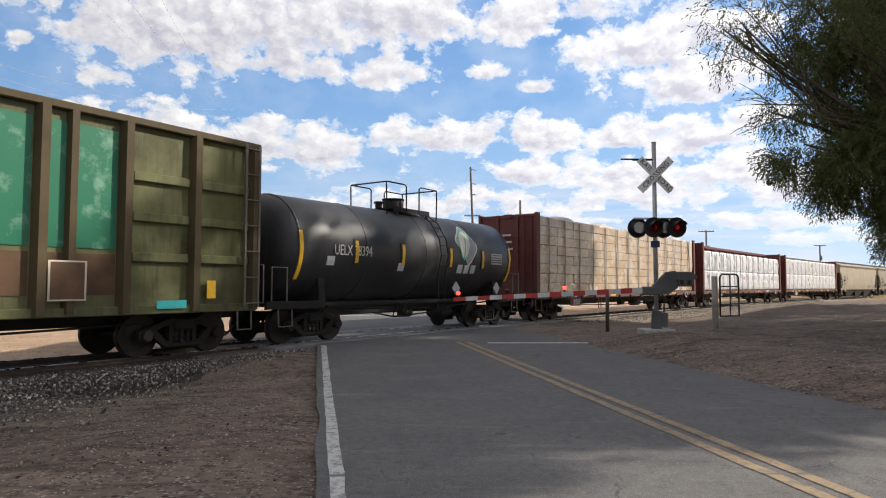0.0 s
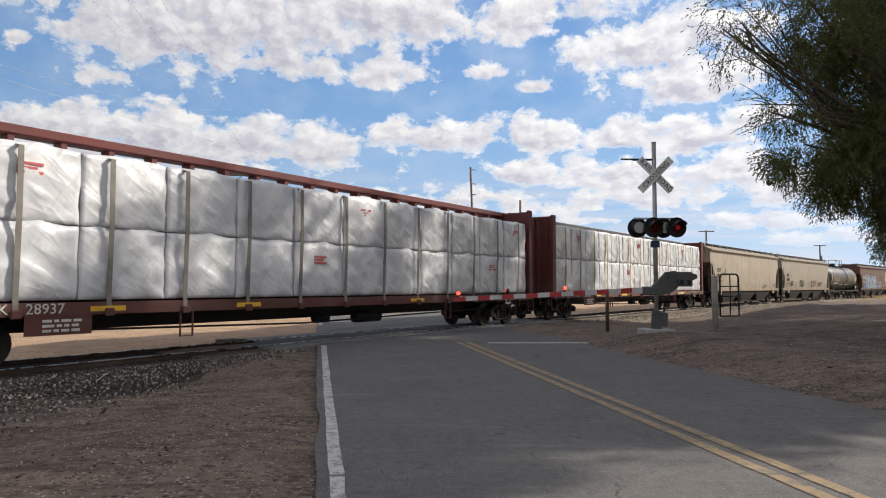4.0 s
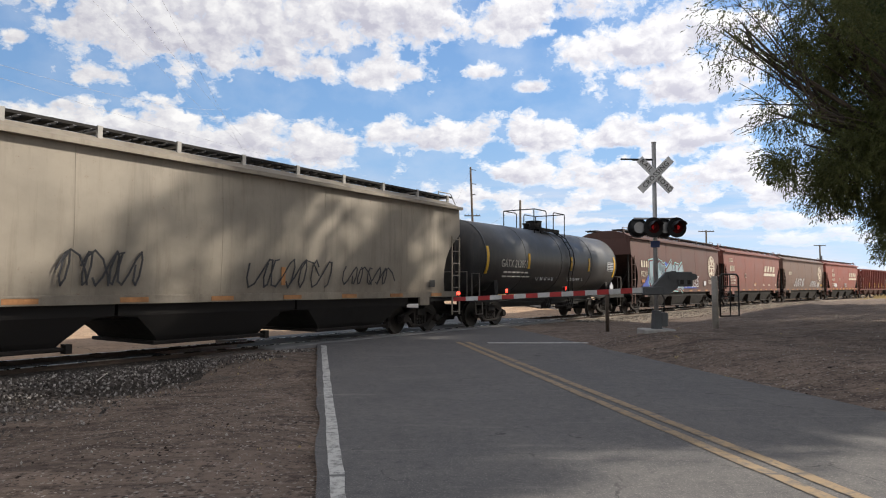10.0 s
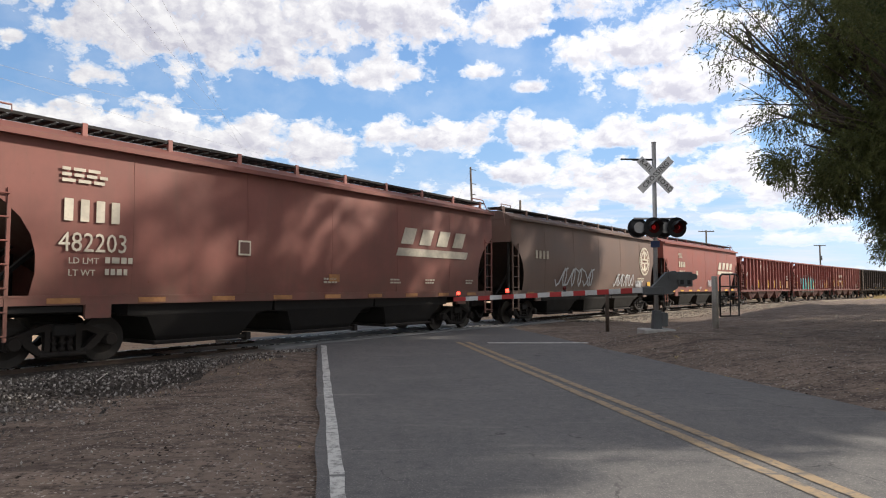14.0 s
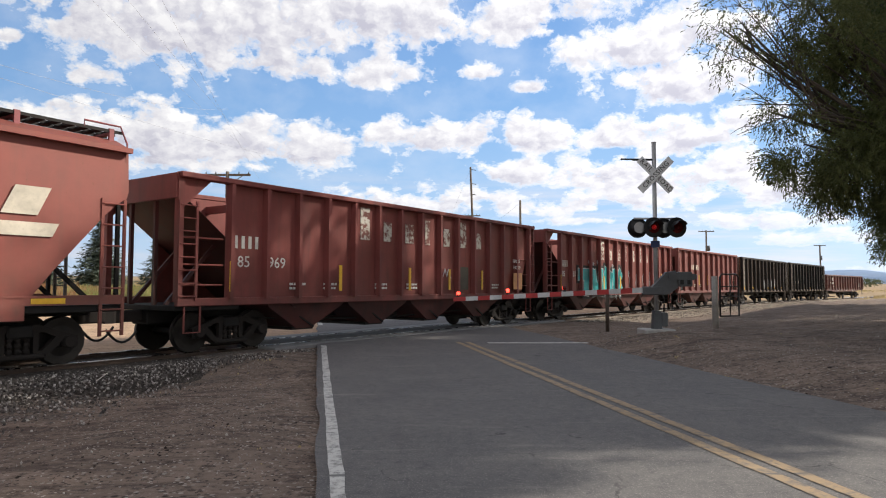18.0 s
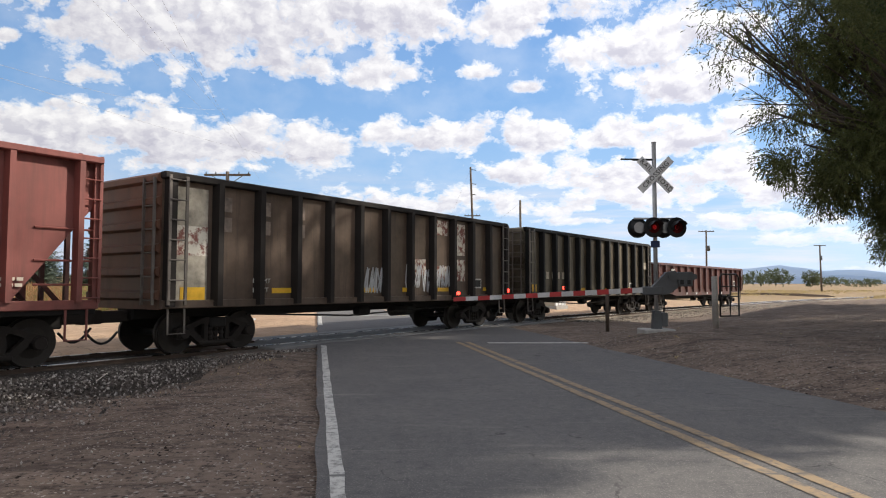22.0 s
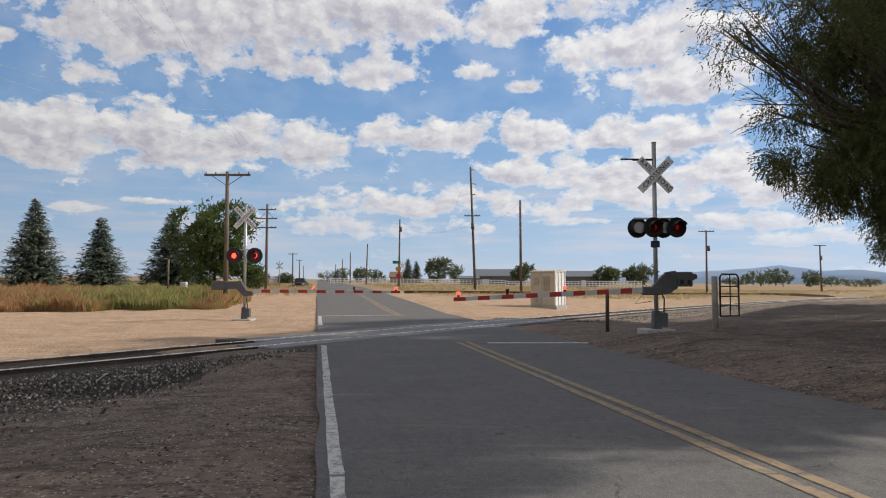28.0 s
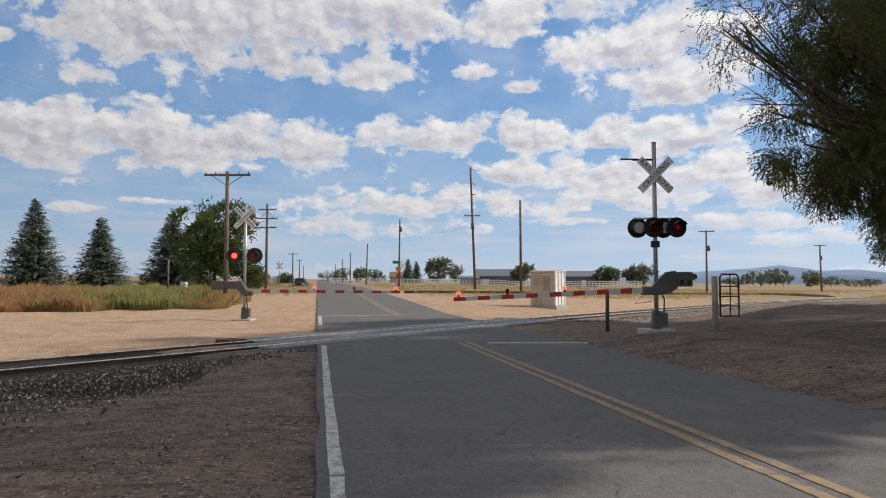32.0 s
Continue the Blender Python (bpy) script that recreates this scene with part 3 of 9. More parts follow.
# crossing panels between and beside the rails
panel_set = thing("crossing_panels", "grey concrete crossing panels between the rails", "crossing panels", kind="structure")
for lo, hi in ((0.835, 1.50), (-0.64, 0.0), (0.012, 0.64), (-1.50, -0.835)):
    n = 7
    for i in range(n):
        a = XING[0] + (XING[1] - XING[0]) * i / n + 0.008
        b = XING[0] + (XING[1] - XING[0]) * (i + 1) / n - 0.008
        if lo < -0.5 and i == 0:
            a += 1.1
        bm = bmesh.new()
        mid = 0.5 * (a + b)
        x, y, z, th = track_at(mid)
        soft_box(bm, -(b - a) / 2, (b - a) / 2, -hi, -lo, -0.2, 0.0, 0.012)
        ob = part("panel", bm, PANEL, panel_set)
        ob.matrix_world = pose(x, y, z + random.uniform(-0.006, 0.003), random.uniform(-0.2, 0.2), 0, 90 - math.degrees(th))
bm = bmesh.new()
soft_box(bm, -0.3, 0.3, 0.85, 1.5, -0.2, 0.03, 0.02)
x, y, z, th = track_at(XING[0] + 0.75)
solo("deflector_ramp", bm, TIE_WOOD, "dark sloping end block of the crossing panels", "crossing panels", kind="structure", m=pose(x, y, z, 0, 0, 90 - math.degrees(th)))


# ---- sky with drifting clouds, far behind everything ----
def cloud_material():
    n = Nodes("sky_and_clouds")
    n.t.nodes.remove(n.bsdf)
    out = [o for o in n.t.nodes if o.type == "OUTPUT_MATERIAL"][0]
    uv = n.coords("UV")  # u: azimuth in degrees, v: elevation in degrees
    sep = n.node("ShaderNodeSeparateXYZ")
    n.link(uv, sep.inputs[0])
    el = sep.outputs[1]
    # clouds look flatter towards the horizon
    flat = n.node("ShaderNodeCombineXYZ")
    n.link(n.math("MULTIPLY", sep.outputs[0], 1.0), flat.inputs[0])
    n.link(n.math("MULTIPLY", n.math("POWER", n.math("MAXIMUM", el, 0.05), 0.72), 4.2), flat.inputs[1])
    v = flat.outputs[0]
    warp = n.noise(0.16, 5.0, 0.55, vector=v)

    def heaped(vec, detail):
        """Rounded heads of cumulus: soft noise with billows upon it."""
        cell = n.node("ShaderNodeTexVoronoi", Scale=0.62, Detail=detail, Roughness=0.55)
        cell.feature = "SMOOTH_F1"
        cell.normalize = True
        n.link(vec, cell.inputs["Vector"])
        soft_ = n.noise(0.30, detail + 4.0, 0.56, vector=vec)
        return n.math("SUBTRACT", n.math("MULTIPLY", soft_, 1.7), n.math("MULTIPLY", cell.outputs["Distance"], 0.75))

    bent = n.node("ShaderNodeVectorMath")
    bent.operation = "ADD"
    wob = n.node("ShaderNodeTexNoise", Scale=0.9, Detail=5.0, Roughness=0.6)
    n.link(v, wob.inputs["Vector"])
    bend = n.node("ShaderNodeVectorMath")
    bend.operation = "SCALE"
    bend.inputs["Scale"].default_value = 1.3
    n.link(wob.outputs["Color"], bend.inputs[0])
    n.link(v, bent.inputs[0])
    n.link(bend.outputs[0], bent.inputs[1])
    bv = bent.outputs[0]
    puff = heaped(bv, 4.0)
    shift = n.node("ShaderNodeVectorMath")
    shift.operation = "ADD"
    n.link(bv, shift.inputs[0])
    shift.inputs[1].default_value = (0.50, 0.75, 0)
    lit = n.ramp(n.math("SUBTRACT", heaped(bv, 2.0), heaped(shift.outputs[0], 2.0)), -0.20, 0.24)
    # where the banks of cloud lie: azimuth, elevation, half width, half height, weight
    high = ((-21.5, 20.4, 12.6, 4.3, 1.0), (-7.1, 22.4, 10.6, 3.4, 1.0), (-14.7, 17.9, 7.1, 1.8, 0.8), (-31.0, 18.7, 1.8, 1.0, 0.8), (-34.0, 17.6, 0.9, 0.6, 0.8), (-28.7, 15.8, 2.7, 1.0, 0.8),
            (-30.8, 13.3, 0.9, 0.4, 0.7), (-6.4, 17.8, 3.9, 1.4, 0.9), (3.3, 17.8, 2.3, 1.0, 0.9), (6.9, 16.5, 1.8, 0.6, 0.9), (5.7, 21.7, 5.3, 2.2, 0.8), (11.6, 22.2, 5.7, 1.9, 0.8),
            (17.6, 19.4, 7.4, 2.8, 1.0), (19.7, 15.9, 6.4, 2.3, 0.9), (24.0, 13.3, 3.1, 2.0, 0.7), (22.0, 11.5, 1.6, 1.1, 0.8))
    mid_ = ((-31.5, 10.6, 5.4, 2.3, 1.0), (-24.2, 11.4, 7.6, 2.6, 1.0), (-17.4, 11.4, 6.0, 2.0, 1.0), (-11.4, 11.5, 3.6, 2.1, 1.0), (-3.1, 12.6, 4.1, 1.7, 1.0), (2.3, 12.4, 2.9, 1.6, 1.0),
            (7.2, 12.6, 3.6, 1.7, 1.0), (14.3, 12.3, 3.3, 1.6, 1.0), (19.2, 11.5, 3.2, 2.0, 1.0), (23.9, 9.0, 2.7, 2.6, 0.9))
    low_ = ((5.9, 9.3, 3.6, 1.3, 0.9), (12.4, 9.1, 3.8, 1.8, 0.9), (18.7, 7.9, 6.0, 2.2, 0.9), (26.2, 7.5, 3.5, 2.6, 0.9), (-4.1, 6.6, 8.3, 1.4, 0.8), (2.7, 7.6, 2.9, 1.1, 0.8), (-7.0, 4.9, 10.6, 1.2, 0.6),
            (8.1, 6.6, 6.8, 1.1, 0.6), (25.0, 4.9, 6.2, 0.9, 0.8), (-28.8, 5.8, 2.3, 0.4, 0.8), (-23.1, 6.5, 2.7, 0.3, 0.7), (11.9, 5.3, 4.3, 0.4, 0.7), (30.7, 3.4, 6.7, 0.8, 0.5))
    total, under = None, None
    for az, e, rx, ry, wgt in high + mid_ + low_:
        k = n.node("ShaderNodeMapping", Location=(-(az + 1.1) / rx, -e / ry, 0), Scale=(1 / rx, 1 / ry, 0))
        n.link(uv, k.inputs["Vector"])
        ky = n.node("ShaderNodeSeparateXYZ")
        n.link(k.outputs[0], ky.inputs[0])
        # flat underneath, heaped above
        down = n.math("MAXIMUM", ky.outputs[1], n.math("MULTIPLY", ky.outputs[1], -1.35))
        d = n.math("SQRT", n.math("ADD", n.math("MULTIPLY", ky.outputs[0], ky.outputs[0]), n.math("MULTIPLY", down, down)))
        g = n.ramp(d, 1.6, 0.25, 0.0, wgt)
        total = g if total is None else n.math("MAXIMUM", total, g)
        low = n.math("MULTIPLY", g, n.ramp(ky.outputs[1], 0.45, -0.75, 0.0, 1.0))
        under = low if under is None else n.math("MAXIMUM", under, low)
    frayed = n.noise(1.7, 8.0, 0.68, vector=bv)
    lumps = n.math("ADD", n.math("MULTIPLY", n.math("SUBTRACT", puff, 0.50), 1.5), n.math("MULTIPLY", n.math("SUBTRACT", frayed, 0.5), 0.5))
    dens = n.math("ADD", lumps, total)
    cover = n.ramp(dens, 0.56, 0.86)
    thick = n.ramp(dens, 0.62, 0.86)
    blue = n.mix(n.ramp(el, 3.0, 13.0), (0.47, 0.66, 0.88), (0.27, 0.48, 0.80))
    blue = n.mix(n.ramp(el, 12.0, 24.0), blue, (0.185, 0.36, 0.70))
    blue = n.mix(n.ramp(el, -1.0, 4.5, 1.0, 0.0), blue, (0.60, 0.71, 0.86))
    blue = n.mix(n.ramp(warp, 0.42, 0.75, 0.0, 0.45), blue, (0.64, 0.74, 0.90))
    # thin flat layers low in the sky
    sheet = n.noise(0.5, 7.0, 0.6, vector=uv, stretch=(0.16, 1.5, 1.0))
    haze_band = n.math("MULTIPLY", n.ramp(sheet, 0.46, 0.66, 0.0, 0.75), n.ramp(el, 10.0, 6.0))
    blue = n.mix(haze_band, blue, (0.72, 0.74, 0.83))
    grey = n.math("MULTIPLY", thick, n.math("ADD", n.math("ADD", n.math("MULTIPLY", n.math("SUBTRACT", 1.0, lit), 0.58), 0.02), n.math("MULTIPLY", under, 0.55)))
    white = n.mix(grey, (1.07, 1.06, 1.05), (0.50, 0.495, 0.60))
    warm = n.mix(n.ramp(el, 9.0, 3.0, 0.0, 0.5), white, (0.74, 0.77, 0.85))
    c = n.mix(n.math("MULTIPLY", cover, n.ramp(el, 0.0, 6.0, 0.45, 1.0)), blue, warm)
    # brighter towards the light
    em = n.node("ShaderNodeEmission")
    n.link(c, em.inputs["Color"])
    n.link(n.ramp(sep.outputs[0], -38, 36, 0.80, 1.12), em.inputs["Strength"])
    n.link(em.outputs[0], out.inputs["Surface"])
    return n.mat


def sky_sheet():
    verts, faces, uvs = [], [], []
    R = 4300.0
    az = [-56 + 2 * i for i in range(57)]
    el = [-1.2, 0, 1, 2, 3.5, 5, 7, 9, 12, 15, 18, 21, 24, 28, 33]
    for e in el:
        for a in az:
            verts.append((R * math.sin(radians(a)), R * math.cos(radians(a)), R * math.tan(radians(e))))
            uvs.append((a, e))
    w = len(az)
    for j in range(len(el) - 1):
        for i in range(w - 1):
            faces.append((j * w + i, j * w + i + 1, (j + 1) * w + i + 1, (j + 1) * w + i))
    me = flat_mesh("backdrop", verts, faces, cloud_material())
    layer = me.uv_layers.new(name="UVMap")
    for loop in me.loops:
        layer.data[loop.index].uv = uvs[loop.vertex_index]
    return me


sky_backdrop = tagged(new("backdrop", sky_sheet()), "blue afternoon sky with drifting white cumulus clouds", "sky", kind="structure")


# ---- crossing signals ----
GALV = plain("galvanised_steel", (0.42, 0.42, 0.42), 0.45, 0.6, 0.2, 4.0, 30.0)
SIGN_WHITE = plain("reflective_white_sheet", (0.80, 0.80, 0.80), 0.5, 0, 0.12)
BLACK_PAINT = plain("black_signal_paint", (0.02, 0.02, 0.021), 0.45, 0, 0.2)
SIGN_BLACK = plain("black_sign_letters", (0.025, 0.025, 0.025), 0.6)
RED_BAND, WHITE_BAND = plain("red_reflective_band", (0.42, 0.035, 0.035), 0.5), plain("white_reflective_band", (0.55, 0.55, 0.55), 0.5)
CONCRETE = plain("pale_concrete", (0.40, 0.39, 0.37), 0.9)
RED_GLASS = plain("dark_red_lens", (0.10, 0.012, 0.012), 0.15, 0, 0.1)
RED_GLOW = glow("lit_red_lamp", (1.0, 0.05, 0.03), 5.0)
DIM_RED_GLOW = glow("lit_red_lamp_seen_askew", (0.7, 0.02, 0.02), 0.10)
GREY_CASE = plain("grey_painted_casting", (0.11, 0.115, 0.12), 0.6, 0.2, 0.25)
BLINK = []


def sign_word(words, size):
    cu = bpy.data.curves.new("word", "FONT")
    cu.body, cu.size, cu.extrude, cu.resolution_u, cu.align_x, cu.align_y, cu.space_character = words, size, 0.003, 2, "CENTER", "CENTER", 1.12
    tmp = bpy.data.objects.new("tmp", cu)
    scene.collection.objects.link(tmp)
    me = bpy.data.meshes.new_from_object(tmp.evaluated_get(bpy.context.evaluated_depsgraph_get()))
    bpy.data.objects.remove(tmp)
    me.materials.clear()
    me.materials.append(SIGN_BLACK)
    return me


def crossbuck(parent, z, y, size, front=True, split=True, big=0.27):
    """Two crossed boards with the standing words."""
    for ang, ws in ((45, ("CROSSING",)), (-45, ("RAIL", "ROAD"))):
        bm = bmesh.new()
        soft_box(bm, -size / 2, size / 2, -0.012, 0.012, -big / 2, big / 2, 0.006)
        ob = part("crossbuck_board", bm, SIGN_WHITE, parent, "white crossed warning board with black words")
        ob.matrix_local = Matrix.Translation((0, y - (0.03 if ang > 0 else 0.0), z)) @ Matrix.Rotation(radians(-ang), 4, "Y")
        for i, w_ in enumerate(ws):
            t = part("sign_lettering", sign_word(w_, big * 0.84), None, ob)
            dx = 0.0 if len(ws) == 1 else (-size * 0.29 if i == 0 else size * 0.29)
            t.matrix_local = Matrix.Translation((dx, -0.016, 0)) @ Matrix.Rotation(math.pi / 2, 4, "X")


def flasher(parent, x, z, y, turn=0.0, d=0.26, phase=0.0, lit=None):
    """A round flasher: backing disc, hood, lens, and a bulb drum lit on one half that turns."""
    lamp = new("flasher_lamp")
    lamp.parent = parent
    lamp.matrix_local = Matrix.Translation((x, y, z)) @ Matrix.Rotation(radians(turn), 4, "Z")
    n = 28
    bm = bmesh.new()
    rod(bm, (0, -0.02, 0), (0, 0.02, 0), d, n)
    rod(bm, (0, 0.02, 0), (0, 0.20, 0), d * 0.55, 16, d * 0.3)
    part("backing_disc", bm, BLACK_PAINT, lamp, "round black backing disc")
    bm = bmesh.new()
    rows_ = []
    for k in range(19):
        a = radians(-25 + 230 * k / 18)
        rows_.append((math.cos(a) * d * 0.62, math.sin(a) * d * 0.62))
    loft(bm, [[(px, -0.02, pz) for px, pz in rows_], [(px * 1.0, -0.32 if 0.2 < i / 18 < 0.8 else -0.18, pz) for i, (px, pz) in enumerate(rows_)],
              [(px * 0.96, -0.32 if 0.2 < i / 18 < 0.8 else -0.18, pz * 0.96) for i, (px, pz) in enumerate(rows_)], [(px * 0.96, -0.02, pz * 0.96) for px, pz in rows_]], close=False)
    part("hood", bm, BLACK_PAINT, lamp)
    bm = bmesh.new()
    rod(bm, (0, -0.035, 0), (0, -0.02, 0), d * 0.58, 20)
    part("lens", bm, RED_GLASS, lamp, "dark red round lens")
    bm = bmesh.new()
    r = d * (0.24 if d < 0.3 else 0.34)
    rows_ = []
    for j in range(-3, 4):
        zz = r * math.sin(j / 3 * math.pi / 2 * 0.98)
        rr = r * math.cos(j / 3 * math.pi / 2 * 0.98)
        rows_.append([(rr * math.cos(math.tau * i / 12), rr * math.sin(math.tau * i / 12), zz) for i in range(12)])
    loft(bm, rows_)
    bm.faces.ensure_lookup_table()
    for f in bm.faces:
        f.material_index = 1 if f.calc_center_median().y < -1e-4 else 0
    bulb = part("bulb", bm, (RED_GLASS, lit or RED_GLOW), lamp, "red lamp that turns its lit side to the road")
    bulb.location = (0, -0.05, 0)
    BLINK.append((bulb, phase))
    return lamp


def stripe_arm(sig, x0, x1, y, z0, z1, lamps, phase):
    """The lowered gate arm in red and white bands, with small red lamps."""
    n = 16
    arm = new("gate_arm")
    arm.parent = sig
    tagged(arm, "lowered gate arm banded red and white")
    for i in range(n):
        a, b = x0 + (x1 - x0) * i / n, x0 + (x1 - x0) * (i + 1) / n
        za, zb = z0 + (z1 - z0) * i / n, z0 + (z1 - z0) * (i + 1) / n
        h = 0.075 - 0.02 * i / n
        bm = bmesh.new()
        loft(bm, [[(a, y - 0.03, za - h), (a, y + 0.03, za - h), (a, y + 0.03, za + h), (a, y - 0.03, za + h)], [(b, y - 0.03, zb - h), (b, y + 0.03, zb - h), (b, y + 0.03, zb + h), (b, y - 0.03, zb + h)]])
        part("arm_band", bm, RED_BAND if i % 2 else WHITE_BAND, arm)
    for i, (f, always) in enumerate(lamps):
        x, z = x0 + (x1 - x0) * f, z0 + (z1 - z0) * f
        bm = bmesh.new()
        soft_box(bm, x - 0.035, x + 0.035, y - 0.035, y + 0.035, z + 0.06, z + 0.12, 0.01)
        part("lamp_base", bm, BLACK_PAINT, arm)
        if always:
            bm = bmesh.new()
            rod(bm, (x, y, z + 0.12), (x, y, z + 0.21), 0.05, 10)
            part("arm_lamp", bm, RED_GLOW, arm, "steady red tip lamp")
        else:
            bm = bmesh.new()
            rod(bm, (0, 0, 0), (0, 0, 0.10), 0.052, 12)
            bm.faces.ensure_lookup_table()
            for fc in bm.faces:
                fc.material_index = 1 if fc.calc_center_median().y < -1e-4 else 0
            bulb = part("arm_lamp", bm, (RED_GLASS, RED_GLOW), arm, "small red lamp that flashes")
            bulb.location = (x, y, z + 0.12)
            BLINK.append((bulb, phase + 0.5 * i))


def signal(x, y, z, rz, arm, near):
    sig = thing("crossing_signal", "galvanised railway crossing signal with lowered striped gate arm" if near else "railway crossing signal across the tracks with lit red flashers", "crossing signal", pose(x, y, z, 0, 0, rz), group="crossing signals")
    h = 5.42 if near else 5.25
    bm = bmesh.new()
    rod(bm, (0, 0, 0.1), (0, 0, h), 0.062, 14)
    rod(bm, (0, 0, h - 0.01), (0, 0, h + 0.015), 0.07, 14)
    part("mast", bm, GALV, sig, "round galvanised steel mast")
    bm = bmesh.new()
    extrude(bm, ((-0.12, 0.02), (0.12, 0.02), (0.09, 0.55), (-0.09, 0.55)), "y", -0.12, 0.12)
    soft_box(bm, 0.10, 0.28, -0.16, 0.10, 0.10, 0.5, 0.02)
    part("base_casting", bm, GREY_CASE, sig, "grey cast base with junction box")
    bm = bmesh.new()
    soft_box(bm, -0.45, 0.42, -0.4, 0.4, -0.25, 0.03, 0.03)
    part("footing", bm, CONCRETE, sig, "concrete footing")
    # flashers: two to each side
    zl = 2.93 if near else 2.88
    bm = bmesh.new()
    rod(bm, (-0.62, 0, zl + 0.27), (0.72, 0, zl + 0.27), 0.03, 8)
    rod(bm, (-0.62, 0, zl), (0.72, 0, zl), 0.03, 8)
    part("lamp_bracket", bm, GALV, sig)
    if near:
        flasher(sig, -0.12, zl, -0.20, 6, 0.29, 0.65, DIM_RED_GLOW)
        flasher(sig, 0.56, zl, -0.20, 6, 0.29, 0.15, DIM_RED_GLOW)
        for lx in (-0.50, 0.26):
            bm = bmesh.new()
            rod(bm, (lx, 0.02, zl), (lx, 0.06, zl), 0.29, 24)
            rod(bm, (lx, -0.12, zl), (lx, 0.02, zl), 0.10, 14, 0.26)
            bl = part("rear_flasher", bm, BLACK_PAINT, sig, "back of a flasher facing the other way")
            bm = bmesh.new()
            rod(bm, (lx, -0.125, zl), (lx, -0.115, zl), 0.16, 18, 0.10)
            part("rear_cap", bm, GALV, bl)
        bm = bmesh.new()
        rod(bm, (-0.62, 0.05, 4.92), (0.0, 0.0, 4.92), 0.03, 8)
        soft_box(bm, -0.98, -0.05, -0.03, 0.03, 4.905, 4.945, 0.01)
        part("bell_arm", bm, BLACK_PAINT, sig, "thin dark arm at the mast head")
        bm = bmesh.new()
        soft_box(bm, -0.16, 0.10, -0.10, -0.06, 2.36, 2.55, 0.01)
        part("number_plate", bm, plain("blue_plate", (0.03, 0.05, 0.13), 0.5), sig, "small blue plate")
    else:
        flasher(sig, -0.45, zl, -0.12, 8, 0.36, 0.0)
        flasher(sig, 0.47, zl, -0.12, 8, 0.36, 0.5)
    crossbuck(sig, 4.46 if near else 4.62, -0.09, 1.30 if near else 1.28, big=0.235 if near else 0.22)
    # gate mechanism
    s = -1 if near else 1
    bm = bmesh.new()
    if near:
        extrude(bm, ((-0.18, 1.24), (0.23, 1.65), (0.50, 1.69), (0.55, 1.20), (0.30, 1.03), (0.0, 1.0)), "y", -0.24, -0.08)
        soft_box(bm, -0.46, 0.10, -0.28, -0.06, 1.0, 1.24, 0.03)
    else:
        extrude(bm, ((0.42, 1.08), (0.05, 1.05), (-0.30, 1.38), (-1.30, 1.36), (-1.32, 1.70), (-0.35, 1.72), (-0.12, 1.76), (0.15, 1.30), (0.42, 1.26)), "y", -0.26, -0.08)
        soft_box(bm, -1.45, -0.8, -0.28, -0.05, 1.34, 1.74, 0.03)
    part("gate_mechanism", bm, GREY_CASE, sig, "grey gate mechanism with counterweight")
    if near:
        for yy in (-0.27, -0.05):
            bm = bmesh.new()
            extrude(bm, ((0.25, 1.64), (1.06, 1.60), (1.10, 1.54), (1.08, 1.46), (0.98, 1.42), (0.28, 1.44)), "y", yy - 0.012, yy + 0.012)
            part("counterweight_arm", bm, GREY_CASE, sig)
        bm = bmesh.new()
        soft_box(bm, 0.56, 0.98, -0.255, -0.065, 1.24, 1.66, 0.02)
        part("counterweight", bm, GREY_CASE, sig, "dark grey slab counterweight")
        for bx in (0.66, 0.86):
            bm = bmesh.new()
            soft_box(bm, bx - 0.05, bx + 0.05, -0.275, -0.255, 1.30, 1.46, 0.005)
            part("counterweight_plate", bm, BLACK_PAINT, sig)
    bm = bmesh.new()
    bars(bm, [(0.06, -0.1, 1.15), (0.16, -0.2, 0.9), (0.18, -0.12, 0.6), (0.2, -0.05, 0.4)], 0.02, 6)
    bars(bm, [(-0.35, -0.15, 1.1), (-0.7, -0.2, 0.75), (-0.2, -0.2, 0.82)], 0.012, 5)
    part("cable", bm, RUBBER_BLACK, sig)
    stripe_arm(sig, *arm)
    return sig


RUBBER_BLACK = plain("black_cable", (0.02, 0.02, 0.02), 0.6)
NEAR_SIG = (6.13, 19.15, 0.30)
signal(*NEAR_SIG, 3.0, (-0.42, -5.85, -0.16, 1.14, 0.88, ((0.42, False), (0.72, False), (0.975, True)), 0.0), True)
signal(-9.0, 30.2, 0.0, -2.0, (0.40, 7.1, -0.16, 1.28, 1.24, ((0.42, False), (0.69, False), (0.97, True)), 0.0), False)

# ---- equipment hut beyond the line ----
HUT = plain("cream_hut_paint", (0.52, 0.45, 0.34), 0.6, 0, 0.12)
# whiter paint for the right side: the sun on it is put into the colour
HUT_SUNLIT = plain("sunlit_hut_panel", (0.78, 0.79, 0.80), 0.5, 0, 0.08)
hx, hy = 7.35, 46.8
hz = land(hx, hy)
hut = thing("signal_hut", "cream metal railway signal hut with ribbed side painted sunlit white", "equipment hut", pose(hx, hy, hz, 0, 0, -38))
bm = bmesh.new()
soft_box(bm, -0.95, 0.95, -0.75, 0.75, 0.08, 2.42, 0.03)
part("body", bm, HUT, hut)
bm = bmesh.new()
extrude(bm, ((-0.82, 2.40), (0.82, 2.40), (0.80, 2.48), (0, 2.56), (-0.80, 2.48)), "x", -1.02, 1.02)
part("roof", bm, HUT, hut)
bm = bmesh.new()
soft_box(bm, 0.95, 0.985, -0.75, 0.75, 0.1, 2.44, 0.01)
side_panel = part("side_panel", bm, HUT_SUNLIT, hut, "ribbed side with sunlight put into its white colour")
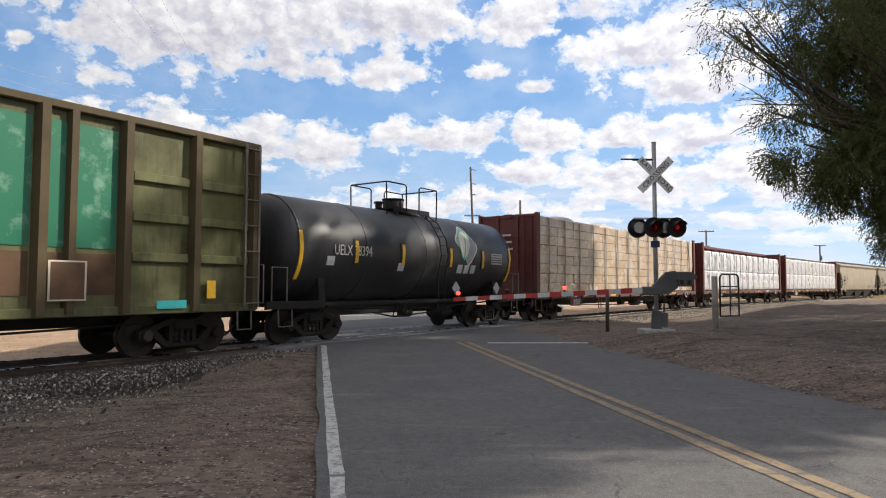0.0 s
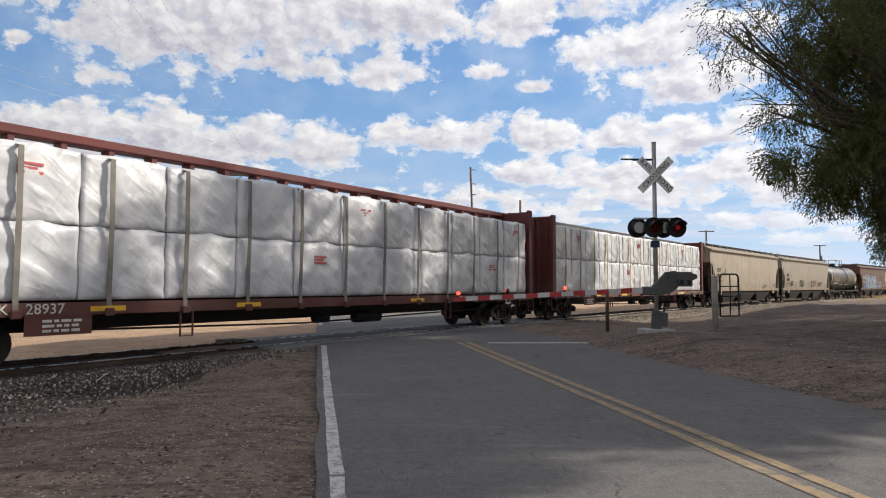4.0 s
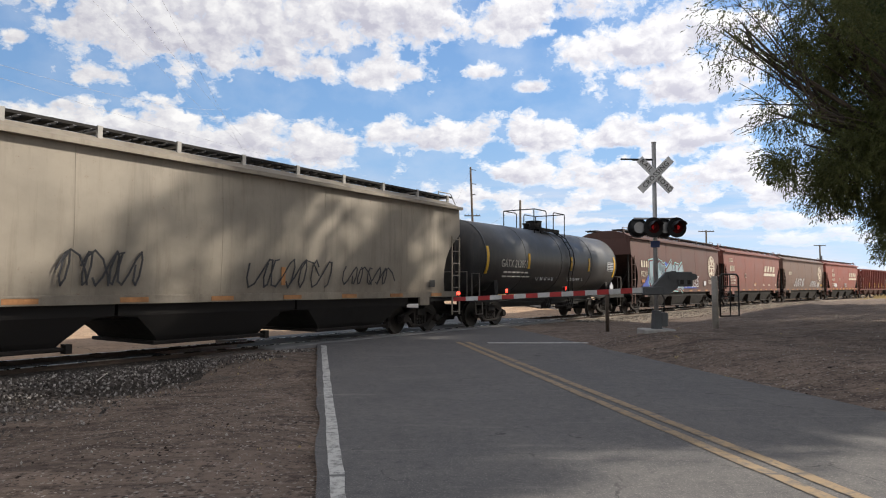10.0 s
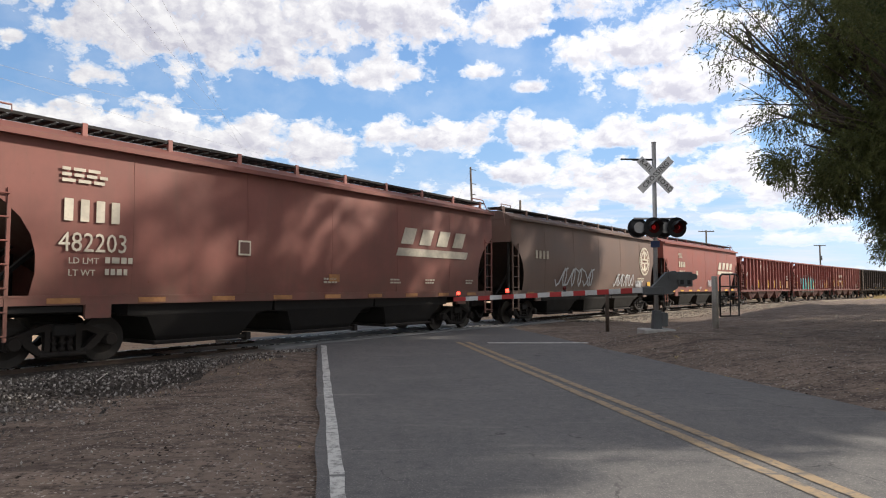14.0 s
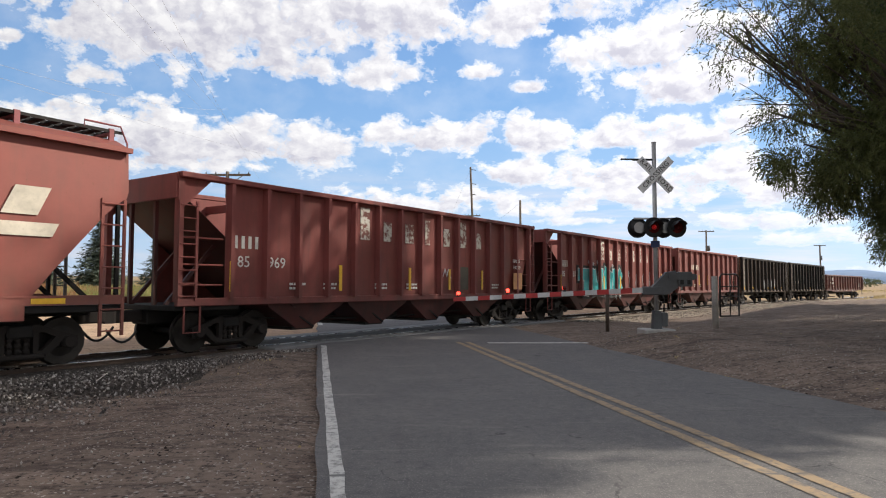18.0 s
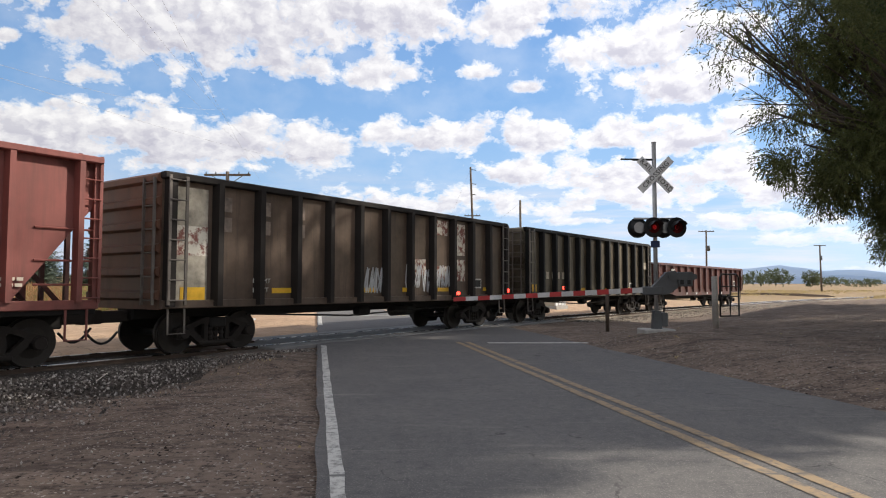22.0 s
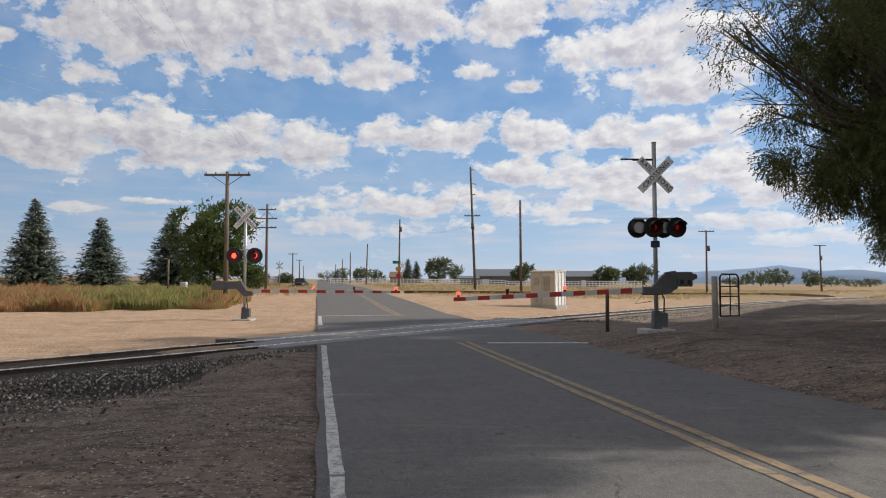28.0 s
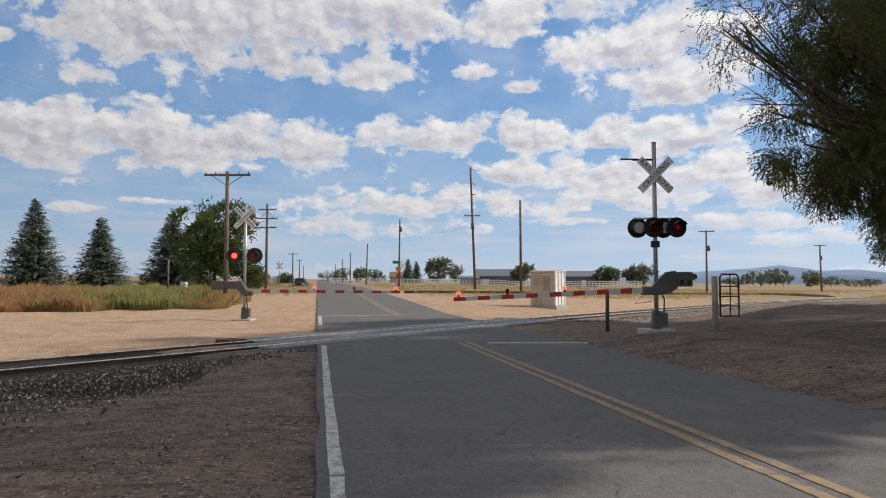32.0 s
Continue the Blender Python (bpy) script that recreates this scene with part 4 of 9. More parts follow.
for i in range(4):
    bm = bmesh.new()
    soft_box(bm, 0.985, 1.03, -0.74 + i * 0.46, -0.64 + i * 0.46, 0.1, 2.5, 0.01)
    part("rib", bm, HUT_SUNLIT, side_panel)
bm = bmesh.new()
soft_box(bm, -0.80, -0.05, -0.785, -0.75, 0.25, 2.25, 0.01)
door = part("door", bm, HUT, hut)
for z0, z1, x0, x1 in ((1.5, 2.0, -0.65, -0.2), (0.35, 0.55, -0.55, -0.3)):
    bm = bmesh.new()
    for i in range(6):
        box(bm, x0, x1, -0.80, -0.785, z0 + (z1 - z0) * i / 6, z0 + (z1 - z0) * (i + 0.6) / 6)
    part("louvre", bm, plain("hut_louvre", (0.36, 0.31, 0.23), 0.6), door)
bm = bmesh.new()
soft_box(bm, 0.1, 0.6, -0.79, -0.75, 1.1, 2.1, 0.01)
part("access_panel", bm, plain("hut_louvre", (0.36, 0.31, 0.23), 0.6), hut)
bm = bmesh.new()
soft_box(bm, -1.1, 1.15, -0.85, 0.85, -0.25, 0.08, 0.03)
part("footing", bm, CONCRETE, hut, "low concrete footing")

# ---- posts beside the line ----
WOOD_POST = plain("weathered_timber", (0.20, 0.165, 0.13), 0.9, 0, 0.35, 3.0, 25.0)
DARK_WOOD = plain("dark_weathered_timber", (0.085, 0.065, 0.05), 0.9, 0, 0.35, 3.0, 25.0)
bm = bmesh.new()
rod(bm, (0, 0, -0.3), (0.01, 0, 0.98), 0.065, 10, 0.06)
solo("stub_post", bm, DARK_WOOD, "short dark timber post in the verge", "post", m=pose(5.42, 22.0, 0.34))
bm = bmesh.new()
rod(bm, (0, 0, -0.3), (-0.01, 0.0, 1.30), 0.095, 12, 0.085)
solo("gate_post", bm, plain("silvered_timber", (0.36, 0.34, 0.31), 0.9, 0, 0.25, 3.0, 25.0), "thick silver-grey timber gate post", "post", m=pose(8.05, 19.7, 0.54))
gate = thing("field_gate", "open dark tubular steel field gate beside a post", "gate", pose(8.22, 19.75, 0.66, 0, 0, 20))
bm = bmesh.new()
bars(bm, [(0.0, 0, 0.0), (0.0, 0, 1.15), (0.08, 0, 1.24), (0.62, 0, 1.24), (0.70, 0, 1.15), (0.70, 0, 0.0), (0.0, 0, 0.0)], 0.028, 8)
part("gate_frame", bm, BLACK_PAINT, gate)
for z in (0.3, 0.58, 0.88):
    bm = bmesh.new()
    rod(bm, (0, 0, z), (0.70, 0, z), 0.018, 8)
    part("gate_bar", bm, BLACK_PAINT, gate)
bm = bmesh.new()
rod(bm, (0.38, 0, 0), (0.38, 0, 1.24), 0.018, 8)
part("gate_bar", bm, BLACK_PAINT, gate)

# ---- utility poles and wires ----
POLE_WOOD = plain("grey_brown_pole_wood", (0.15, 0.12, 0.095), 0.9, 0, 0.3, 1.5, 20.0)


def at_view(px, depth):
    """x of the plan for a column of the view at a depth."""
    return (px - 784) / 1175.6 * depth


def utility_pole(px, depth, top, lean=0.0, arms=(), gear=(), r=0.15, side=False, base=None):
    x = at_view(px, depth)
    z = land(x, depth) if base is None else base
    p = thing("utility_pole", "weathered wooden utility pole" + (" with crossarms" if arms else ""), "utility pole", pose(x, depth, z), group="utility poles")
    h = top - z
    bm = bmesh.new()
    rod(bm, (0, 0, -0.5), (lean, 0, h), r, 10, r * 0.7)
    part("pole_shaft", bm, POLE_WOOD, p)
    for zz, w_, drop in arms:
        q = zz - z
        bm = bmesh.new()
        lx = lean * q / h
        soft_box(bm, lx - w_ / 2, lx + w_ / 2, -0.10, 0.02, q - 0.07, q + 0.07, 0.01)
        arm = part("crossarm", bm, POLE_WOOD, p)
        for k in (-0.46, -0.25, 0.25, 0.46):
            bm = bmesh.new()
            rod(bm, (lx + w_ * k, -0.04, q + 0.06), (lx + w_ * k, -0.04, q + 0.22), 0.045, 8, 0.03)
            part("insulator", bm, GREY_CASE, arm)
        if drop:
            bm = bmesh.new()
            bars(bm, [(lx - w_ * 0.36, -0.05, q), (lx, -0.05, q - drop), (lx + w_ * 0.36, -0.05, q)], 0.03, 4)
            part("brace", bm, POLE_WOOD, p)
    for zz, dx in gear:
        bm = bmesh.new()
        rod(bm, (dx, -0.1, zz - z - 0.45), (dx, -0.1, zz - z + 0.45), 0.24, 12)
        part("transformer", bm, GREY_CASE, p, "grey can transformer")
    return p


def ht(py, depth):
    """Height seen at a row of the view at a depth."""
    return 1.63 + (501.8 - py) / 1175.6 * depth


utility_pole(400, 45, ht(303, 45), 0.0, ((ht(309, 45), 3.15, 0.75),), r=0.17)
utility_pole(471, 82, ht(361, 82), 0.05, ((ht(371, 82), 2.2, 0), (ht(387, 82), 2.5, -0.9), (ht(403, 82), 2.4, 0)), r=0.19)
p840 = utility_pole(841, 95, ht(295, 95), -0.65, ((ht(382, 95), 2.3, 0),), ((ht(400, 95), -0.35),), r=0.2)
bm = bmesh.new()
for zz in (ht(299, 95), ht(324, 95), ht(343, 95)):
    q = zz - land(at_view(841, 95), 95)
    bars(bm, [(-0.6, 0, q), (0.15, -0.1, q - 0.15)], 0.05, 5)
part("insulator_bracket", bm, GREY_CASE, p840)
utility_pole(922, 83, ht(354, 83), -0.05, (), r=0.19)
utility_pole(706, 118, ht(388, 118), 0.15, (), ((ht(406, 118), 0.3),), r=0.18)
utility_pole(648, 150, ht(432, 150), 0.3, (), r=0.18)
utility_pole(620, 190, ht(447, 190), 0, (), r=0.2)
utility_pole(606, 240, ht(458, 240), 0, (), r=0.2)
utility_pole(594, 300, ht(468, 300), 0, (), r=0.2)
utility_pole(518, 150, ht(448, 150), 0, ((ht(450, 150), 2.0, 0),), r=0.18)
utility_pole(530, 210, ht(460, 210), 0, ((ht(461, 210), 2.0, 0),), r=0.2)
utility_pole(537, 290, ht(471, 290), 0, (), r=0.2)
utility_pole(1250, 110, ht(408, 110), 0.1, ((ht(410, 110), 2.6, 0),), ((ht(440, 110), 0.4),), r=0.18, base=-0.1)
utility_pole(1453, 135, ht(434, 135), -0.15, ((ht(435, 135), 2.4, 0),), ((ht(457, 135), 0.0),), r=0.19, base=0.0)
bm = bmesh.new()
rod(bm, (0, 0, 0), (0, 0, 3.3), 0.09, 8)
solo("stub_pole", bm, POLE_WOOD, "short weathered timber pole in tall grass", "post", m=pose(at_view(298, 58), 58, land(at_view(298, 58), 58)))
WIRE = plain("dark_wire", (0.34, 0.35, 0.38), 0.6)


def wire(a, b, sag, r=0.018):
    r *= 0.4
    a, b = Vector(a), Vector(b)
    pts = [a.lerp(b, i / 12) - Vector((0, 0, sag * 4 * (i / 12) * (1 - i / 12))) for i in range(13)]
    bm = bmesh.new()
    bars(bm, pts, r, 4)
    solo("overhead_wire", bm, WIRE, "thin dark overhead wire", "wire", "overhead wires")


def seen(px, py, depth):
    return (at_view(px, depth), depth, ht(py, depth))


wire(seen(-60, 95, 14), seen(400, 190, 42), 0.4, 0.012)
wire(seen(-60, 118, 14), seen(560, 285, 60), 0.4, 0.012)
wire(seen(120, -40, 30), seen(480, 305, 82), 0.3, 0.014)
wire(seen(190, -40, 30), seen(486, 305, 82), 0.3, 0.014)
wire(seen(260, -40, 30), seen(490, 372, 82), 0.3, 0.014)
wire(seen(832, 300, 95), seen(782, 414, 110), 0.3, 0.02)
wire(seen(710, 404, 118), seen(836, 398, 95), 1.0, 0.02)
wire(seen(838, 408, 95), seen(921, 358, 83), 0.6, 0.02)
bm = bmesh.new()

# ---- beyond the crossing: signs, fence, houses, vehicle ----
RED_SIGN, GREEN_SIGN, ORANGE_SIGN = plain("red_sign", (0.45, 0.03, 0.03), 0.5), plain("green_sign", (0.02, 0.20, 0.13), 0.5), plain("amber_sign", (0.6, 0.22, 0.03), 0.5)
x, d = at_view(704, 110), 110
z = land(x, d)
sg = thing("road_sign", "far post with green street sign and red stop board", "road sign", pose(x, d, z))
bm = bmesh.new()
rod(bm, (0, 0, -0.2), (0, 0, ht(462, d) - z), 0.06, 8)
part("post", bm, GALV, sg)
bm = bmesh.new()
box(bm, -0.85, 0.45, -0.08, -0.05, ht(467, d) - z, ht(462, d) - z)
part("street_sign", bm, GREEN_SIGN, sg)
bm = bmesh.new()
rod(bm, (0.1, -0.1, ht(488, d) - z), (0.1, -0.06, ht(488, d) - z), 0.42, 8)
part("stop_board", bm, RED_SIGN, sg)
bm = bmesh.new()
box(bm, -0.35, 0.5, -0.1, -0.06, ht(480, d) - z, ht(473, d) - z)
part("amber_board", bm, ORANGE_SIGN, sg)
for px, d in ((495, 100), (712, 112)):
    x = at_view(px, d)
    z = land(x, d)
    cb = thing("crossbuck_sign", "far white crossbuck sign on a thin post", "road sign", pose(x, d, z), group="far crossbuck signs")
    bm = bmesh.new()
    rod(bm, (0, 0, -0.2), (0, 0, ht(462, d) - z), 0.06, 8)
    part("post", bm, GALV, cb)
    for ang in (45, -45):
        bm = bmesh.new()
        box(bm, -0.65, 0.65, -0.1, -0.07, -0.12, 0.12)
        o = part("crossbuck_board", bm, SIGN_WHITE, cb)
        o.matrix_local = Matrix.Translation((0, 0 if ang > 0 else 0.04, ht(471, d) - z)) @ Matrix.Rotation(radians(ang), 4, "Y")
# white board fence
fence = thing("board_fence", "long white board fence along the far field", "fence")
rail_parts = bmesh.new()
post_mesh = bmesh.new()
box(post_mesh, -0.07, 0.07, -0.07, 0.07, -0.2, 1.45)
post_mesh = mesh("fence_post", post_mesh, SIGN_WHITE)
prev = None
for i in range(90):
    px = 585 + (1135 - 585) * i / 89
    d = 165 - 20 * i / 89
    x = at_view(px, d)
    z = land(x, d) - 0.1 if px < 900 else ht(507, d) - 0.3
    o = part("fence_post", post_mesh, None, fence)
    o.location = (x, d, z)
    if prev:
        for q in (0.45, 0.9, 1.35):
            loft(rail_parts, [[(p[0], p[1] - 0.05, p[2] + q - 0.08), (p[0], p[1] + 0.02, p[2] + q - 0.08), (p[0], p[1] + 0.02, p[2] + q + 0.08), (p[0], p[1] - 0.05, p[2] + q + 0.08)] for p in (prev, (x, d, z))])
    prev = (x, d, z)
part("fence_rail", rail_parts, SIGN_WHITE, fence)


def building(px0, px1, eave, ridge, depth, deep, wall, roof, label, doors=()):
    x0, x1 = at_view(px0, depth), at_view(px1, depth)
    z = land((x0 + x1) / 2, depth) - 0.4
    ze, zr = ht(eave, depth) - z, ht(ridge, depth + deep / 2) - z
    w_ = (x1 - x0) / 2
    b_ = thing("farm_building", label, "building", pose((x0 + x1) / 2, depth, z), group="farm buildings")
    bm = bmesh.new()
    extrude(bm, ((0, 0), (deep, 0), (deep, ze), (deep / 2, zr - 0.1), (0, ze)), "x", -w_, w_)
    part("wall", bm, wall, b_)
    for y0, y1, za, zb in ((-0.5, deep / 2, ze - 0.15, zr), (deep + 0.5, deep / 2, ze - 0.15, zr)):
        bm = bmesh.new()
        loft(bm, [[(xx, y0, za), (xx, y1, zb), (xx, y1, zb + 0.2), (xx, y0, za + 0.2)] for xx in (-w_ - 0.5, w_ + 0.5)])
        part("roof", bm, roof, b_)
    for fx, fw, fh in doors:
        bm = bmesh.new()
        box(bm, -w_ + 2 * w_ * fx, -w_ + 2 * w_ * (fx + fw), -0.12, -0.01, 0.3, ze * fh)
        part("door", bm, SIGN_WHITE, b_)
    return b_


GREY_WALL, GREY_ROOF = plain("slate_blue_siding", (0.13, 0.14, 0.16), 0.7), plain("grey_metal_roofing", (0.15, 0.16, 0.175), 0.5, 0.2)
building(846, 912, 489, 478, 185, 16, GREY_WALL, GREY_ROOF, "long dark barn with pale metal roof", ((0.1, 0.2, 0.7),))
building(985, 1058, 490, 481, 185, 16, GREY_WALL, GREY_ROOF, "long dark barn with grey metal roof", ((0.6, 0.1, 0.7),))
building(815, 846, 493, 490, 180, 8, plain("dark_shed", (0.06, 0.06, 0.065), 0.7), GREY_ROOF, "low dark lean-to shed")
building(690, 716, 491, 482, 260, 12, plain("red_brown_siding", (0.28, 0.12, 0.08), 0.7), plain("brown_shingle", (0.20, 0.14, 0.10), 0.8), "far low red-brown farm house")
building(1190, 1225, 495, 489, 300, 12, GREY_WALL, GREY_ROOF, "far low grey shed")

# a dark pickup waiting on the side lane
def pickup(px, depth):
    x = at_view(px, depth)
    z = ht(512, depth)
    t = thing("pickup_truck", "dark pickup truck waiting beyond the crossing", "vehicle", pose(x, depth, z, 0, 0, 4))
    body, glass = plain("dark_grey_car_paint", (0.03, 0.032, 0.036), 0.3, 0.3, 0.1), plain("dark_tinted_glass", (0.015, 0.018, 0.022), 0.08, 0, 0.05)
    bm = bmesh.new()
    extrude(bm, ((0, 0.45), (0.02, 0.95), (0.25, 1.08), (1.55, 1.15), (5.4, 1.15), (5.45, 0.5)), "x", -0.97, 0.97)
    part("body", bm, body, t)
    bm = bmesh.new()
    loft(bm, [[(-0.92, 1.45, 1.13), (0.92, 1.45, 1.13), (0.92, 3.7, 1.13), (-0.92, 3.7, 1.13)], [(-0.72, 2.0, 1.80), (0.72, 2.0, 1.80), (0.72, 3.5, 1.80), (-0.72, 3.5, 1.80)], [(-0.70, 2.1, 1.84), (0.70, 2.1, 1.84), (0.70, 3.4, 1.84), (-0.70, 3.4, 1.84)]])
    part("cab", bm, body, t)
    bm = bmesh.new()
    loft(bm, [[(-0.78, 1.47, 1.18), (0.78, 1.47, 1.18), (0.78, 1.50, 1.18), (-0.78, 1.50, 1.18)], [(-0.66, 1.93, 1.74), (0.66, 1.93, 1.74), (0.66, 1.97, 1.74), (-0.66, 1.97, 1.74)]])
    part("windscreen", bm, glass, t)
    bm = bmesh.new()
    soft_box(bm, -0.55, 0.55, -0.04, 0.02, 0.66, 0.95, 0.02)
    part("grille", bm, BLACK_PAINT, t)
    for k in (-1, 1):
        bm = bmesh.new()
        soft_box(bm, k * 0.75 - 0.18, k * 0.75 + 0.18, -0.03, 0.05, 0.72, 0.94, 0.03)
        part("headlight", bm, plain("clear_headlight", (0.6, 0.62, 0.65), 0.1), t, "clear headlight")
        bm = bmesh.new()
        soft_box(bm, k * 1.05 - 0.1, k * 1.05 + 0.1, 1.6, 1.75, 1.15, 1.35, 0.03)
        part("mirror", bm, BLACK_PAINT, t)
        for yy in (0.95, 4.4):
            bm = bmesh.new()
            rod(bm, (k * 0.72, yy, 0.38), (k * 0.97, yy, 0.38), 0.38, 18)
            wheel = part("wheel", bm, RUBBER_BLACK, t)
            bm = bmesh.new()
            rod(bm, (k * 0.96, yy, 0.38), (k * 0.985, yy, 0.38), 0.22, 14)
            part("rim", bm, GALV, wheel)
    bm = bmesh.new()
    soft_box(bm, -0.98, 0.98, -0.10, 0.05, 0.42, 0.62, 0.04)
    part("bumper", bm, GREY_CASE, t)


pickup(528, 110)
bm = bmesh.new()
soft_box(bm, -0.3, 0.3, -0.25, 0.25, -0.1, 1.0, 0.06)
solo("utility_pedestal", bm, plain("pale_green_grey_cabinet", (0.50, 0.52, 0.50), 0.6), "small pale utility pedestal in the grass", "utility box", m=pose(at_view(326, 62), 62, land(at_view(326, 62), 62) + 0.2))
# second line beyond the road
bm = bmesh.new()
for dz, y0 in ((0.0, 72.0), (0.0, 73.5)):
    pts = [(at_view(715, 72), y0, 0), (at_view(930, 72), y0 + 4, 0), (60, y0 + 30, 0)]
    for (xa, ya, _), (xb, yb, _) in zip(pts, pts[1:]):
        for i in range(8):
            p0 = (xa + (xb - xa) * i / 8, ya + (yb - ya) * i / 8)
            p1 = (xa + (xb - xa) * (i + 1) / 8, ya + (yb - ya) * (i + 1) / 8)
            loft(bm, [[(p[0], p[1] - 0.05, land(*p) - 0.05), (p[0], p[1] + 0.05, land(*p) - 0.05), (p[0], p[1] + 0.05, land(*p) + 0.22), (p[0], p[1] - 0.05, land(*p) + 0.22)] for p in (p0, p1)])
solo("siding_rail", bm, RAIL_SIDE, "rusty rails of a far siding", "rail", kind="structure")
# chain fence seen beyond the far crossing
bm = bmesh.new()
for i in range(26):
    px = 446 + 50 * i / 25
    d = 95 + 25 * i / 25
    x = at_view(px, d)
    rod(bm, (x, d, land(x, d)), (x, d, ht(489, d)), 0.05, 5)
solo("picket_fence", bm, GREY_CASE, "grey picket fence beside the far road", "fence", kind="stuff")

# ---- far hills ----
HILL = plain("hazy_blue_hill", (0.22, 0.30, 0.42), 1.0, 0, 0.08, 0.002, 0.01, 0.0)


def hills(name, depth, prof, color):
    bm = bmesh.new()
    up = []
    for px, py in prof:
        x = at_view(px, depth)
        up.append((x, ht(py, depth)))
    # filled in with small bumps between the given summits
    pts = []
    for (xa, za), (xb, zb) in zip(up, up[1:]):
        for i in range(6):
            u = i / 6
            pts.append((xa + (xb - xa) * u, za + (zb - za) * (u * u * (3 - 2 * u)) + depth * 0.0007 * noise.noise((xa * 0.004 + u * 2.2, depth, 1))))
    pts.append(up[-1])
    loft(bm, [[(x, depth, -60) for x, z in pts], [(x, depth + 60, z * 0.6) for x, z in pts], [(x, depth + 200, z) for x, z in pts], [(x, depth + 500, z * 0.5) for x, z in pts]], close=False, smooth=True)
    solo(name, bm, color, "blue hazy mountains on the horizon", "mountains", kind="structure")


# haze of the distance is put into the mountains' own colours
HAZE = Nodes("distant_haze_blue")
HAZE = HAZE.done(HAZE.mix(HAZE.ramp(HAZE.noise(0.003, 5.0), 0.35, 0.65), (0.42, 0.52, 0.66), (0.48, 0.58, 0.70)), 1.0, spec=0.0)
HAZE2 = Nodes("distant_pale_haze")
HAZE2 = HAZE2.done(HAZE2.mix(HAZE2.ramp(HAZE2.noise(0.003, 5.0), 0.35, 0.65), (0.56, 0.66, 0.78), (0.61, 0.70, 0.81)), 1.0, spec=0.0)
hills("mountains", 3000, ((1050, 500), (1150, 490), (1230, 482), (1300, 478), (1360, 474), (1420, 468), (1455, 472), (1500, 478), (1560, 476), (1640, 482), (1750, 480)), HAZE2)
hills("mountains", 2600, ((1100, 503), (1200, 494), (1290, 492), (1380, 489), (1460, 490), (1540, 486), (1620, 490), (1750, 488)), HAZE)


# ---- trees and grass ----
def leaf_material(name, dark, light, through_=0.25):
    n = Nodes(name)
    isl = n.node("ShaderNodeNewGeometry").outputs["Random Per Island"]
    c = n.mix(isl, dark, light)
    c = n.mix(n.ramp(n.noise(0.8, 3.0), 0.35, 0.65, 0, 0.5), c, tone(dark, 0.8))
    n.done(c, 0.6, spec=0.3)
    tr = n.node("ShaderNodeBsdfTranslucent")
    n.link(n.mix(0.5, c, tone(light, 1.6)), tr.inputs["Color"])
    mx = n.node("ShaderNodeMixShader")
    mx.inputs[0].default_value = through_
    out = [o for o in n.t.nodes if o.type == "OUTPUT_MATERIAL"][0]
    n.link(n.bsdf.outputs[0], mx.inputs[1])
    n.link(tr.outputs[0], mx.inputs[2])
    n.link(mx.outputs[0], out.inputs["Surface"])
    return n.mat


BARK = plain("furrowed_bark", (0.085, 0.068, 0.052), 0.95, 0, 0.4, 3.0, 18.0)
WILLOW_LEAF = leaf_material("willow_leaves", (0.050, 0.060, 0.022), (0.150, 0.160, 0.055), 0.40)
COTTON_LEAF = leaf_material("broad_leaves", (0.035, 0.055, 0.018), (0.085, 0.115, 0.035))
GREEN_LEAF = leaf_material("fresh_green_leaves", (0.042, 0.070, 0.018), (0.125, 0.165, 0.050), 0.3)
# far leaves are paler and greyer: distance haze put into their colour
FAR_LEAF = leaf_material("hazed_distant_leaves", (0.058, 0.078, 0.040), (0.15, 0.17, 0.085), 0.3)
NEEDLES = leaf_material("blue_green_needles", (0.085, 0.112, 0.086), (0.25, 0.29, 0.22), 0.2)


def rand_in(r):
    while True:
        v = Vector((r.uniform(-1, 1), r.uniform(-1, 1), r.uniform(-1, 1)))
        if v.length < 1:
            return v


def add_leaf(verts, faces, p, d, up, length, width):
    side = d.cross(up)
    if side.length < 1e-4:
        return
    side = side.normalized() * width
    k = len(verts)
    verts += [p, p + d * length * 0.45 + side, p + d * length, p + d * length * 0.45 - side]
    faces.append((k, k + 1, k + 2, k + 3))


def limb(bm, pts, r0, r1, n=7):
    k = len(pts) - 1
    for i in range(k):
        rod(bm, pts[i], pts[i + 1], r0 + (r1 - r0) * i / k, n, r0 + (r1 - r0) * (i + 1) / k, cap=False)


def curve_to(a, b, bend, r, n=6):
    a, b = Vector(a), Vector(b)
    off = Vector((r.uniform(-1, 1), r.uniform(-1, 1), r.uniform(0, 1))) * bend
    return [a.lerp(b, i / n) + off * math.sin(math.pi * i / n) for i in range(n + 1)]


